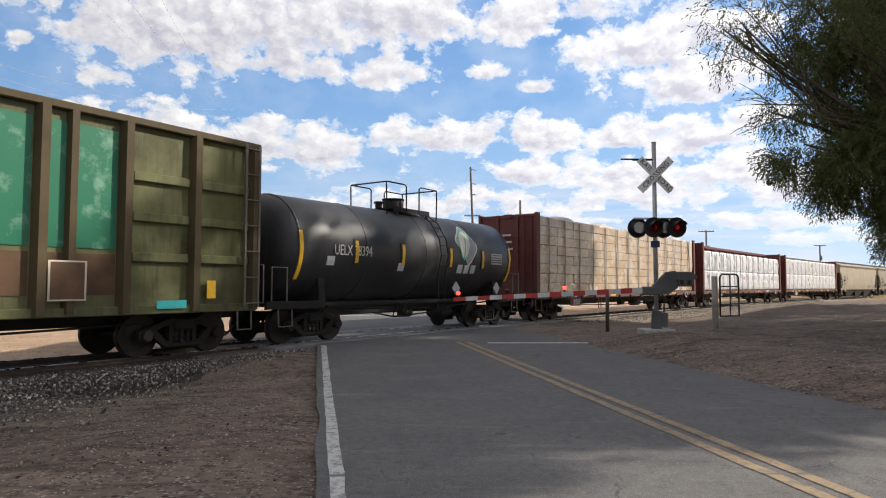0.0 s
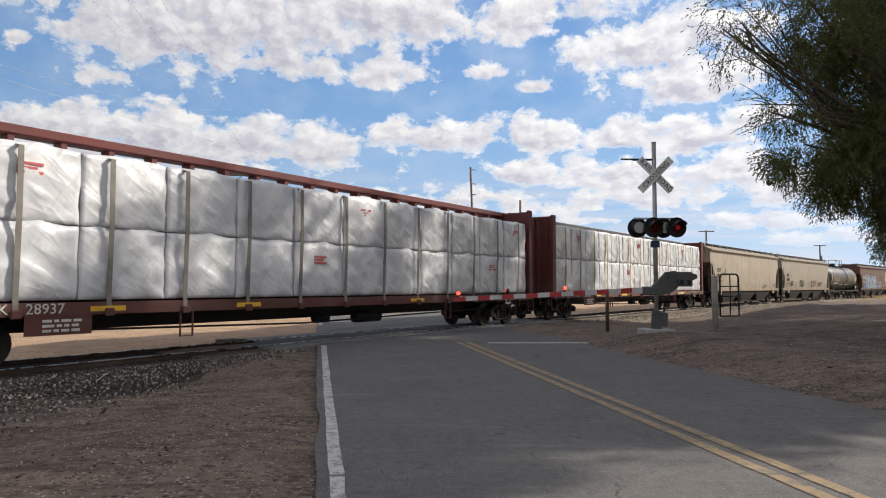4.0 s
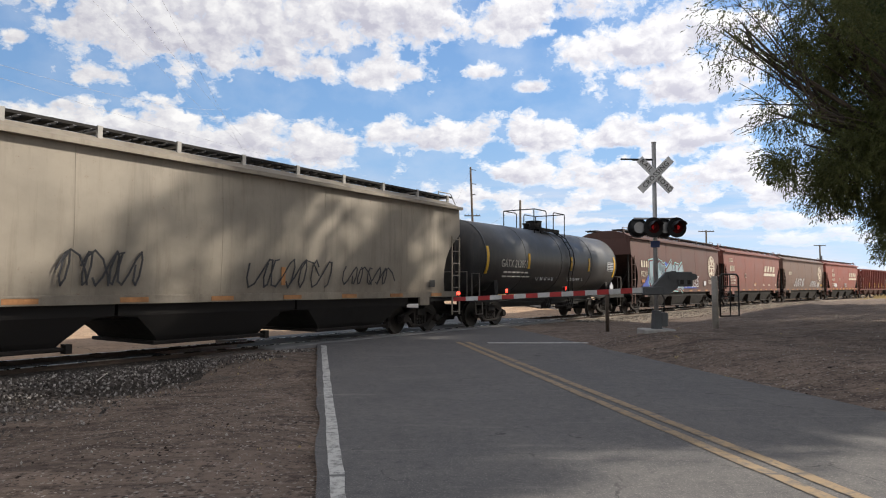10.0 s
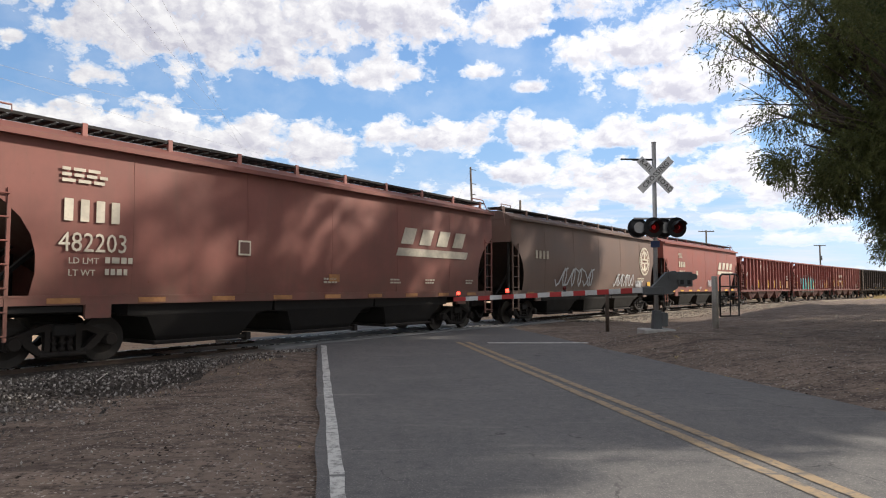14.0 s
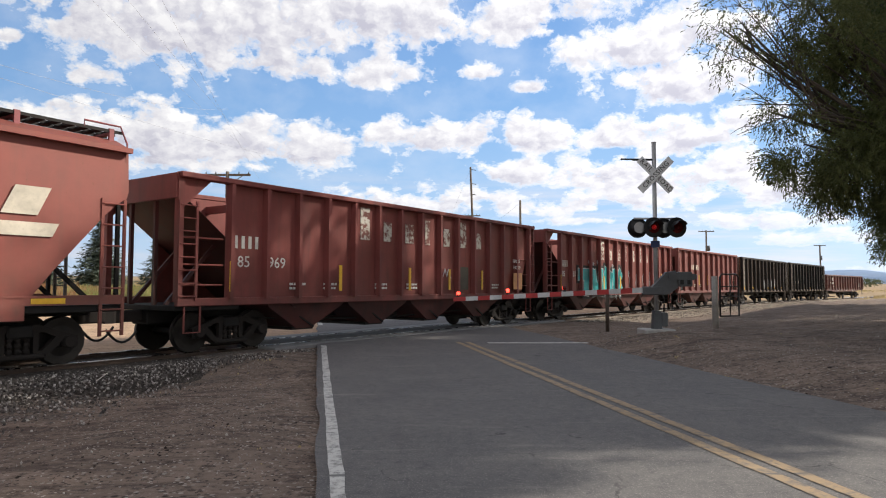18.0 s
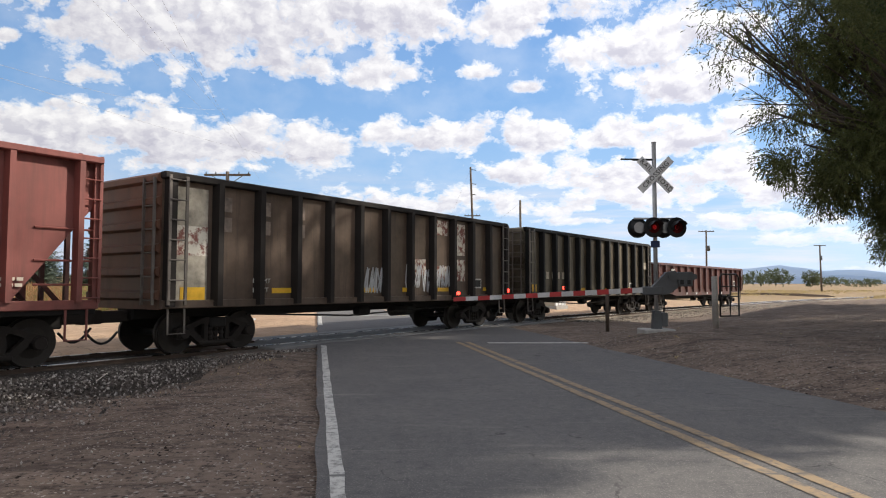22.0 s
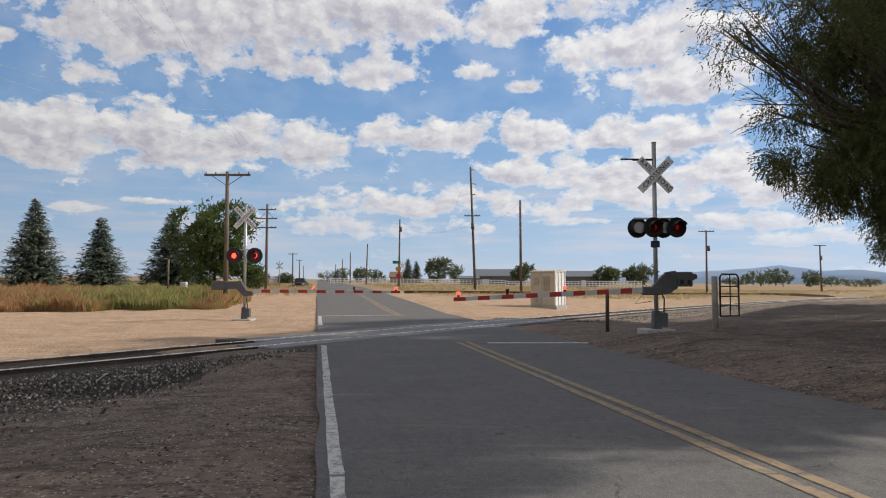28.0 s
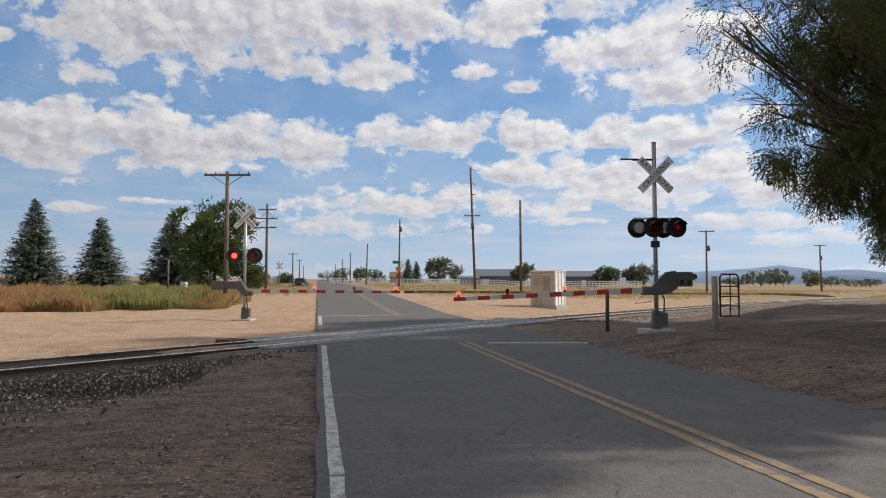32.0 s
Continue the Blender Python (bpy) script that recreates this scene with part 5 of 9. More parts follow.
def leafy_tree(name, label, base, trunk_top, lobes, twigs, leaves, leaf_len, leaf_w, droop, mat, seed, trunk_r=0.3, limb_n=9, twig_len=0.9, bare=None, thickset=26):
    """Trunk, limbs that reach into the crown's lobes, and twigs carrying single leaves."""
    r = random.Random(seed)
    t = thing(name, label, "tree")
    bm = bmesh.new()
    base, top = Vector(base), Vector(trunk_top)
    limb(bm, curve_to(base - Vector((0, 0, 0.4)), top, 0.25, r, 6), trunk_r, trunk_r * 0.6, 10)
    part("trunk", bm, BARK, t)
    for c, rad, wgt in lobes:
        c, rad = Vector(c), Vector(rad)
        for i in range(max(2, int(limb_n * wgt))):
            v = rand_in(r)
            end = c + Vector((v.x * rad.x, v.y * rad.y, v.z * rad.z)) * 0.85
            pts = curve_to(top - Vector((0, 0, r.uniform(0, 0.6))), end, 0.5, r, 7)
            bm = bmesh.new()
            limb(bm, pts, trunk_r * 0.34, 0.018, 6)
            for q in range(4):
                a = pts[r.randint(2, 6)]
                v = rand_in(r)
                e2 = a.lerp(c + Vector((v.x * rad.x, v.y * rad.y, v.z * rad.z)), 0.7)
                limb(bm, curve_to(a, e2, 0.25, r, 4), 0.035, 0.008, 5)
            part("limb", bm, BARK, t)
    if bare:
        fork, tips = Vector(bare[0]), bare[1]
        bm = bmesh.new()
        limb(bm, curve_to(top, fork, 0.3, r, 6), trunk_r * 0.4, 0.06, 7)
        part("limb", bm, BARK, t)
        for tip in tips:
            pts = curve_to(fork + rand_in(r) * 0.25, tip, 0.22, r, 8)
            bm = bmesh.new()
            limb(bm, pts, 0.024, 0.005, 6)
            for q in range(5):
                a = pts[r.randint(3, 7)]
                e2 = a + (Vector(tip) - fork).normalized() * r.uniform(0.3, 0.8) + rand_in(r) * 0.5
                limb(bm, curve_to(a, e2, 0.08, r, 4), 0.012, 0.004, 5)
            part("limb", bm, BARK, t)
    verts, faces = [], []
    total = sum(w_ for _, _, w_ in lobes)
    for c, rad, wgt in lobes:
        c, rad = Vector(c), Vector(rad)
        # clumps inside the lobe leave gaps between them
        clumps = []
        for _ in range(max(14, int(thickset * wgt))):
            v = rand_in(r)
            v = v.normalized() * (v.length ** 0.45)
            clumps.append((c + Vector((v.x * rad.x, v.y * rad.y, v.z * rad.z)), r.uniform(0.14, 0.32) * min(rad)))
        for _ in range(int(twigs * wgt / total)):
            cc, cr = r.choice(clumps)
            p = cc + rand_in(r) * cr * (1.0 + 0.6 * (r.random() < 0.15))
            d = (rand_in(r) + Vector((0, 0, 0.2 - droop)) + (p - c).normalized() * 0.5).normalized()
            for i in range(leaves):
                p = p + d * twig_len / leaves
                d = (d + Vector((0, 0, -droop * 1.6 / leaves))).normalized()
                ld = (d + rand_in(r) * 0.9).normalized()
                add_leaf(verts, faces, p.copy(), ld, rand_in(r), leaf_len * r.uniform(0.7, 1.2), leaf_w * r.uniform(0.7, 1.2))
    me = flat_mesh("crown", verts, faces, mat)
    part("crown", me, None, t)
    return t


leafy_tree("willow_tree", "dark drooping willow tree overhanging the verge", (12.4, 14.8, 0.5), (11.9, 14.6, 3.4),
           (((10.15, 14.2, 6.4), (1.7, 2.2, 2.3), 2.0), ((10.05, 14.1, 4.4), (1.6, 2.0, 1.15), 1.25), ((10.2, 14.0, 3.05), (0.95, 1.3, 0.6), 0.5), ((7.75, 14.0, 4.4), (0.5, 0.9, 0.3), 0.12), ((8.45, 14.0, 3.95), (0.5, 0.9, 0.4), 0.18),
            ((7.35, 14.0, 5.3), (0.45, 0.8, 0.25), 0.05), ((6.5, 14.0, 7.2), (0.9, 1.2, 0.75), 0.055), ((7.6, 14.0, 7.2), (0.7, 1.0, 1.0), 0.075), ((8.3, 14.0, 7.0), (0.6, 1.0, 1.2), 0.16), ((12.6, 13.9, 8.6), (3.2, 3.2, 3.4), 1.6),
            ((12.6, 15.5, 3.2), (1.5, 2.4, 1.9), 0.9), ((14.6, 18.4, 3.8), (1.9, 2.8, 2.4), 0.9), ((12.5, 12.0, 3.6), (1.3, 1.8, 2.1), 0.7)),
           29000, 10, 0.095, 0.014, 0.55, WILLOW_LEAF, 3, 0.32, 4, 0.6,
           bare=((8.0, 14.0, 5.35), ((5.65, 14.0, 6.75), (5.75, 14.1, 7.2), (6.1, 13.8, 7.7), (6.5, 14.0, 7.6), (6.9, 14.2, 7.9), (7.3, 13.9, 8.1), (6.65, 14.0, 5.45), (6.5, 14.3, 4.9))))
for i, (bx, by, hgt, wide, lab) in enumerate(((14.9, 13.5, 14.0, 0.72, "broad-leaved tree behind the willow"), (16.2, 18.7, 16.9, 0.95, "tall broad-leaved tree in the shelter row"),
                                              (20.7, 23.7, 17.9, 1.0, "tall broad-leaved tree in the shelter row"), (24.7, 30.7, 18.8, 0.9, "tall broad-leaved tree in the shelter row"),
                                              (27.1, 33.9, 19.5, 0.68, "broad-leaved tree at the end of the shelter row"))):
    gz = land(bx, by)
    crown = [((bx, by, hgt * 0.62), (4.2 * wide, 4.2 * wide, hgt * 0.24), 1.2), ((bx - 1.2 * wide, by + 1.2 * wide, hgt * 0.80), (3.2 * wide, 3.2 * wide, hgt * 0.18), 0.8)]
    if i == 0:
        crown += [((15.6, 12.9, 9.6), (2.2, 1.9, 2.2), 0.7), ((15.2, 9.6, 12.8), (2.0, 1.6, 1.3), 0.7), ((15.0, 11.0, 10.4), (1.5, 1.2, 1.2), 0.4)]
    else:
        crown.append(((bx + 1.5 * wide, by - 1.5 * wide, hgt * 0.52), (3.4 * wide, 3.4 * wide, hgt * 0.20), 0.8))
    leafy_tree("cottonwood_tree", lab, (bx, by, gz), (bx + 0.3, by, gz + hgt * 0.36), crown,
               5600, 5, 0.26, 0.10, 0.15, COTTON_LEAF, 11 + i, 0.34, 5, 0.9, thickset=44)


def spruce(px, depth, top_row, base_row, width_px, seed, label):
    r = random.Random(seed)
    x = at_view(px, depth)
    z0, z1 = ht(base_row, depth) - 0.3, ht(top_row, depth)
    rad = width_px / 1175.6 * depth / 2
    t = thing("spruce_tree", label, "tree", group="spruces beyond the line")
    bm = bmesh.new()
    rod(bm, (x, depth, z0 - 0.8), (x, depth, z1), 0.22, 8, 0.03)
    part("trunk", bm, BARK, t)
    verts, faces = [], []
    h = z1 - z0
    z = z0 + 0.2
    while z < z1 - 0.1:
        u = (z - z0) / h
        R = rad * 1.28 * (1 - u) ** 0.9 * (1.0 if u > 0.06 else 0.85) + 0.10
        n = max(5, int(5 + R * 4.2))
        for i in range(n):
            a = r.uniform(0, math.tau)
            L = R * r.uniform(0.55, 1.18)
            for k in range(int(3 + L * 4.5)):
                f = ((k + r.random()) / (3 + L * 4.5)) ** 0.75
                p = Vector((x + math.cos(a) * L * f, depth + math.sin(a) * L * f, z - 0.34 * L * f + 0.26 * L * f * f + r.uniform(-0.07, 0.07)))
                d = Vector((math.cos(a + r.uniform(-0.9, 0.9)), math.sin(a + r.uniform(-0.9, 0.9)), r.uniform(-0.5, 0.35))).normalized()
                add_leaf(verts, faces, p, d, Vector((r.uniform(-0.4, 0.4), r.uniform(-0.4, 0.4), 1)), r.uniform(0.45, 0.75), r.uniform(0.09, 0.16))
        z += 0.13 + 0.05 * r.random()
    part("crown", flat_mesh("crown", verts, faces, NEEDLES), None, t)


spruce(60, 92, 352, 512, 96, 5, "tall blue-green spruce in the dry grass")
spruce(178, 96, 384, 512, 86, 6, "blue-green spruce in the dry grass")
spruce(303, 90, 376, 512, 98, 7, "dark spruce beside a leafy green tree")
spruce(722, 230, 458, 499, 22, 8, "far dark conifer beside the fields")
spruce(737, 235, 463, 499, 20, 9, "far dark conifer beside the fields")


def far_tree(px, depth, top_row, base_row, width_px, seed, mat, label, leaf=0.35, twigs=420, group="far trees", lobes=3):
    r = random.Random(seed)
    x, z0, z1 = at_view(px, depth), ht(base_row, depth), ht(top_row, depth)
    R, h = width_px / 1175.6 * depth / 2, z1 - z0
    parts_ = []
    for i in range(lobes):
        parts_.append(((x + r.uniform(-0.45, 0.45) * R, depth + r.uniform(-0.4, 0.4) * R, z0 + h * (0.20 + 0.58 * (i + 0.5) / lobes)), (R * r.uniform(0.55, 0.85), R * 0.7, h * r.uniform(0.18, 0.28)), 1.0))
    parts_.append(((x + r.uniform(-0.15, 0.15) * R, depth, z0 + h * 0.50), (R * 0.85, R * 0.8, h * 0.40), 1.2))
    tagged(leafy_tree("tree", label, (x, depth, z0), (x, depth, z0 + h * 0.22), parts_, twigs, 5, leaf, leaf * 0.38, 0.1, mat, seed, max(0.12, h * 0.025), 2, leaf * 2.2), group=group)


far_tree(382, 84, 352, 512, 134, 21, GREEN_LEAF, "full bright green leafy tree beyond the line", 0.28, 5200, lobes=6)
far_tree(444, 86, 455, 512, 40, 22, GREEN_LEAF, "green shrub beside the leafy tree", 0.28, 600, lobes=2)
for i, (px, d, t_, b_, w_, tw) in enumerate(((775, 200, 454, 497, 46, 500), (640, 260, 474, 498, 34, 300), (665, 280, 478, 498, 30, 260), (585, 420, 480, 498, 44, 260),
                                             (605, 300, 476, 497, 26, 240), (805, 240, 470, 498, 24, 200), (925, 165, 468, 500, 34, 320), (1073, 170, 474, 502, 40, 420), (1128, 180, 469, 502, 50, 500), (1345, 260, 480, 505, 60, 420), (1372, 250, 476, 505, 44, 360),
                                             (1437, 260, 481, 505, 32, 300), (1470, 280, 490, 506, 60, 300), (1530, 300, 494, 507, 70, 300), (1300, 320, 492, 505, 46, 240), (450, 150, 482, 506, 40, 300), (505, 170, 486, 505, 24, 200))):
    far_tree(px, d, t_, b_, w_, 60 + i, FAR_LEAF, "far leafy tree at the edge of the fields", 0.42, int(tw * 1.8), lobes=3)


def weeds(name, label, spots, mat):
    verts, faces = [], []
    r = random.Random(len(spots))
    for x, y, z, h in spots:
        for _ in range(7):
            a = r.uniform(0, math.tau)
            lean = Vector((math.cos(a), math.sin(a), 0)) * r.uniform(0.05, 0.5) * h
            side = Vector((math.sin(a), -math.cos(a), 0)) * r.uniform(0.006, 0.016)
            p = Vector((x + r.uniform(-0.25, 0.25), y + r.uniform(-0.25, 0.25), z - 0.05))
            k = len(verts)
            m = p + lean * 0.4 + Vector((0, 0, h * 0.6))
            verts += [p - side, p + side, m + side * 1.3, p + lean + Vector((0, 0, h * r.uniform(0.8, 1.1))), m - side * 1.3]
            faces.append((k, k + 1, k + 2, k + 3, k + 4))
    tagged(new(name, flat_mesh(name, verts, faces, mat)), label, "grass", kind="stuff")


r = random.Random(77)
RUST_WEED, GREEN_WEED, STRAW = leaf_material("rusty_dry_weeds", (0.29, 0.165, 0.085), (0.58, 0.36, 0.19), 0.4), leaf_material("green_weeds", (0.19, 0.22, 0.07), (0.44, 0.44, 0.18), 0.4), leaf_material("straw_grass", (0.34, 0.26, 0.12), (0.52, 0.42, 0.22), 0.3)
rust, green, straw = [], [], []
for _ in range(26000):
    px, d = r.uniform(-90, 440), 38 + 30 * r.random() ** 1.4
    front = 41 - 3.5 * smooth(250, 0, px) + 1.5 * noise.noise((px * 0.01, 0, 0)) + 10 * smooth(380, 450, px)
    if d < front:
        continue
    x = at_view(px, d)
    h = r.uniform(0.3, 1.0) * (0.75 + 0.9 * noise.noise((x * 0.6, d * 0.6, 0)))
    item = (x, d, land(x, d), max(0.15, h))
    k = px + 90 * noise.noise((x * 0.3, d * 0.3, 4))
    k += r.gauss(0, 55)
    (straw if r.random() < 0.22 else rust if k < 150 or k > 385 else green).append(item)
for _ in range(9000):
    d = r.uniform(62, 150)
    px = r.uniform(-60, 1600)
    x = at_view(px, d)
    s, off, tz = off_track(x, d)
    if abs(off) < 7 or -1 < x - road_x(d, 0) < 10:
        continue
    straw.append((x, d, land(x, d), r.uniform(0.15, 0.4)))
weeds("rusty_weeds", "rust-brown dry weeds along the access road", rust, RUST_WEED)
weeds("green_weeds", "tall green and straw weeds along the access road", green, GREEN_WEED)
weeds("straw_grass", "low straw-coloured grass over the far fields", straw, STRAW)
twigs_ = []
for _ in range(500):
    x, y = r.uniform(-14, 14), r.uniform(3.5, 22)
    s, off, tz = off_track(x, y)
    if off > 2.2 and not -0.4 < x - road_x(y, 0) < 7.3:
        twigs_.append((x, y, rough_land(x, y), r.uniform(0.02, 0.06)))
weeds("dry_litter", "bits of dry litter on bare soil", twigs_, STRAW)
bm = bmesh.new()
loft(bm, [[(-0.28 + 0.56 * u, 0.03 * math.sin(3 * u), 0.02 + 0.02 * u), (-0.28 + 0.56 * u, 0.07 + 0.02 * u, 0.03), (-0.28 + 0.56 * u, 0.05, 0.05)] for u in (0, 0.5, 1)])
solo("wood_splinter", bm, plain("bleached_wood", (0.5, 0.46, 0.40), 0.9), "bleached splinter of wood on the stones", "debris", m=pose(*beside(-14.2, 2.3, -0.16), 0, -25, 70) @ Matrix.Scale(0.55, 4))


# ---- freight train: shared pieces ----
STEEL_DARK = plain("sooty_steel", (0.017, 0.015, 0.014), 0.75, 0.2, 0.35, 3.0, 25.0)
STEEL_RUST = plain("rust_brown_cast_steel", (0.022, 0.017, 0.0145), 0.85, 0.1, 0.4, 4.0, 30.0)
WHEEL_STEEL = plain("worn_wheel_steel", (0.034, 0.029, 0.026), 0.55, 0.5, 0.35, 5.0, 30.0)
RUBBER = plain("black_rubber_hose", (0.02, 0.02, 0.02), 0.6, 0, 0.2)
WHITE_MARK = plain("white_stencil_paint", (0.62, 0.60, 0.56), 0.7, 0, 0.25, 2.0, 18.0)
CREAM_MARK = plain("cream_stencil_paint", (0.60, 0.54, 0.44), 0.7, 0, 0.3, 2.0, 14.0)
BLACK_MARK = plain("black_stencil_paint", (0.03, 0.03, 0.03), 0.7, 0, 0.2)
YELLOW_TAPE = plain("yellow_reflector_tape", (0.72, 0.42, 0.03), 0.45, 0, 0.2, 4.0, 20.0)
ORANGE_TAPE = plain("faded_orange_tape", (0.42, 0.20, 0.08), 0.6, 0, 0.35, 4.0, 20.0)
GRIP = plain("grey_worn_grab_iron", (0.16, 0.14, 0.125), 0.6, 0.3, 0.3)
NEAR = -1.0


def lathe(bm, profile, axis_y, cx, cz, n=20):
    """A round body about an axle along y: profile of (radius, y)."""
    loft(bm, [[(cx + r * math.cos(math.tau * i / n), axis_y + y, cz + r * math.sin(math.tau * i / n)) for i in range(n)] for r, y in profile], smooth=False)


bm = bmesh.new()
lathe(bm, ((0.12, -0.09), (0.13, -0.07), (0.30, -0.05), (0.40, -0.06), (0.455, -0.065), (0.457, 0.03), (0.485, 0.045), (0.485, 0.07), (0.40, 0.065), (0.14, 0.06)), 0, 0, 0, 24)
WHEEL_MESH = mesh("wheel", bm, WHEEL_STEEL)
bm = bmesh.new()
rod(bm, (0, -1.05, 0), (0, 1.05, 0), 0.08, 10)
AXLE_MESH = mesh("axle", bm, STEEL_DARK)
# cast side frame: top bar, sloping arms, spring seat and journal boxes
bm = bmesh.new()
extrude(bm, ((-1.06, 0.36), (-1.06, 0.56), (-0.72, 0.66), (-0.36, 0.80), (0.36, 0.80), (0.72, 0.66), (1.06, 0.56), (1.06, 0.36), (0.98, 0.33), (0.80, 0.36), (0.74, 0.52), (0.44, 0.66), (-0.44, 0.66), (-0.74, 0.52), (-0.80, 0.36), (-0.98, 0.33)), "y", -0.07, 0.07)
for k in (-1, 1):
    extrude(bm, ((k * 0.76, 0.52), (k * 0.70, 0.40), (k * 0.44, 0.20), (k * 0.30, 0.20), (k * 0.30, 0.30), (k * 0.40, 0.32), (k * 0.64, 0.56)), "y", -0.07, 0.07)
    extrude(bm, ((k * 0.34, 0.28), (k * 0.24, 0.28), (k * 0.24, 0.70), (k * 0.34, 0.70)), "y", -0.06, 0.06)
soft_box(bm, -0.46, 0.46, -0.11, 0.11, 0.17, 0.27, 0.03)
FRAME_MESH = mesh("side_frame", bm, STEEL_RUST)
bm = bmesh.new()
loft(bm, [[(r_ * math.cos(math.tau * k / 8), r_ * math.sin(math.tau * k / 8), 0.27 + i * 0.029) for k in range(8)] for i, r_ in enumerate((0.05,) + (0.066, 0.066, 0.045, 0.045) * 2 + (0.066, 0.066, 0.05))])
SPRING_MESH = mesh("spring", bm, STEEL_RUST)
bm = bmesh.new()
soft_box(bm, -0.22, 0.22, -1.15, 1.15, 0.56, 0.80, 0.03)
box(bm, -0.3, 0.3, -0.3, 0.3, 0.78, 0.95)
BOLSTER_MESH = mesh("bolster", bm, STEEL_DARK)
bm = bmesh.new()
lathe(bm, ((0.11, -0.09), (0.13, -0.06), (0.13, 0.06), (0.10, 0.08)), 0, 0, 0, 12)
CAP_MESH = mesh("bearing_cap", bm, STEEL_RUST)
bm = bmesh.new()
soft_box(bm, -0.35, 0.30, -0.13, 0.13, 0.72, 0.98, 0.03)
extrude(bm, ((0.28, -0.12), (0.46, -0.14), (0.58, -0.05), (0.58, 0.06), (0.48, 0.10), (0.40, 0.05), (0.28, 0.12)), "z", 0.70, 1.0)
COUPLER_MESH = mesh("coupler", bm, STEEL_RUST)
bm = bmesh.new()
pts = [(0.05 + 0.75 * u, 0.35 + 0.1 * u, 0.72 - 0.42 * math.sin(math.pi * (0.15 + 0.75 * u))) for u in [i / 8 for i in range(9)]]
bars(bm, pts, 0.028, 6)
HOSE_MESH = mesh("air_hose", bm, RUBBER)


def add_truck(car, x):
    t = part("truck", BOLSTER_MESH, None, car, "rust-brown cast four-wheel truck")
    t.location.x = x
    for dx in (-0.89, 0.89):
        a = part("axle", AXLE_MESH, None, t)
        a.location = (dx, 0, 0.457)
        for sy in (-1, 1):
            o = part("wheel", WHEEL_MESH, None, t, "steel wheel with a bright worn tread")
            o.location = (dx, sy * 0.745, 0.457)
            o.rotation_euler.z = 0 if sy < 0 else math.pi
            c = part("bearing_cap", CAP_MESH, None, t)
            c.location = (dx, sy * 1.10, 0.457)
    for sy in (-1, 1):
        part("side_frame", FRAME_MESH, None, t).location.y = sy * 1.03
        for sx in (-0.15, 0.0, 0.15):
            part("spring", SPRING_MESH, None, t).location = (sx, sy * 1.03, 0)


def add_ends(car, half):
    for k in (-1, 1):
        c = part("coupler", COUPLER_MESH, None, car)
        c.location.x, c.rotation_euler.z = k * half, 0 if k > 0 else math.pi
        h = part("air_hose", HOSE_MESH, None, car, "black rubber air hose")
        h.location.x, h.rotation_euler.z = k * half, 0 if k > 0 else math.pi


TEXTS = {}


def letters(car, words, x, z, size, material, y=-1.6, parent=None, name="lettering", squeeze=1.0):
    """Words in the built-in face, standing on the near side of a car."""
    key = (words, material.name)
    if key not in TEXTS:
        cu = bpy.data.curves.new("lettering", "FONT")
        cu.body, cu.size, cu.extrude, cu.resolution_u, cu.align_x = words, 1.0, 0.006, 2, "LEFT"
        tmp = bpy.data.objects.new("tmp", cu)
        scene.collection.objects.link(tmp)
        me = bpy.data.meshes.new_from_object(tmp.evaluated_get(bpy.context.evaluated_depsgraph_get()))
        bpy.data.objects.remove(tmp)
        me.materials.clear()
        me.materials.append(material)
        TEXTS[key] = me
    ob = part(name, TEXTS[key], None, parent or car)
    ob.matrix_local = Matrix.Translation((x, y, z)) @ Matrix.Rotation(math.pi / 2, 4, "X") @ Matrix.Diagonal((size * squeeze, size, 1, 1))
    return ob


def plate(car, name, x0, x1, z0, z1, material, y=-1.6, label="", slant=0.0):
    """A flat painted shape or plate on the near side."""
    bm = bmesh.new()
    extrude(bm, ((x0, z0), (x1, z0), (x1 + slant, z1), (x0 + slant, z1)), "y", y - 0.004, y + 0.012)
    return part(name, bm, material, car, label)


def stencils(car, x, z, rows, width, h, material, y=-1.6):
    """Small writing too fine to read: one bar a line."""
    bm = bmesh.new()
    for i in range(rows):
        u = x
        while u < x + width * random.uniform(0.75, 1.0):
            w = random.uniform(0.12, 0.3) * width
            box(bm, u, min(u + w, x + width), y - 0.004, y + 0.004, z - i * h * 1.8, z - i * h * 1.8 + h)
            u += w + 0.06 * width
    part("stencil", bm, material, car)


def ladder(car, x, y, z0, z1, width, rungs, material, along="x", label="grab irons and ladder rails"):
    lad = bmesh.new()
    for e in (0, width):
        p = (x + e, y) if along == "x" else (x, y + e)
        box(lad, p[0] - 0.03, p[0] + 0.03, p[1] - 0.02, p[1] + 0.02, z0, z1)
    ob = part("ladder", lad, material, car, label)
    for i in range(rungs):
        z = z0 + 0.1 + (z1 - z0 - 0.2) * i / max(1, rungs - 1)
        bm = bmesh.new()
        a = (x, y - 0.03, z) if along == "x" else (x, y, z)
        b = (x + width, y - 0.03, z) if along == "x" else (x, y + width, z)
        rod(bm, a, b, 0.016, 6)
        part("rung", bm, material, ob)
    return ob


def blob(cx, cz, rx, rz, n=18, wob=0.12, seed=0):
    r = random.Random(seed)
    ph = [r.uniform(0, 6.28) for _ in range(3)]
    return [(cx + rx * (1 + wob * math.sin(2 * a + ph[0]) + wob * 0.7 * math.sin(3 * a + ph[1])) * math.cos(a),
             cz + rz * (1 + wob * math.sin(2 * a + ph[2]) + wob * math.sin(5 * a + ph[1])) * math.sin(a)) for a in [math.tau * i / n for i in range(n)]]


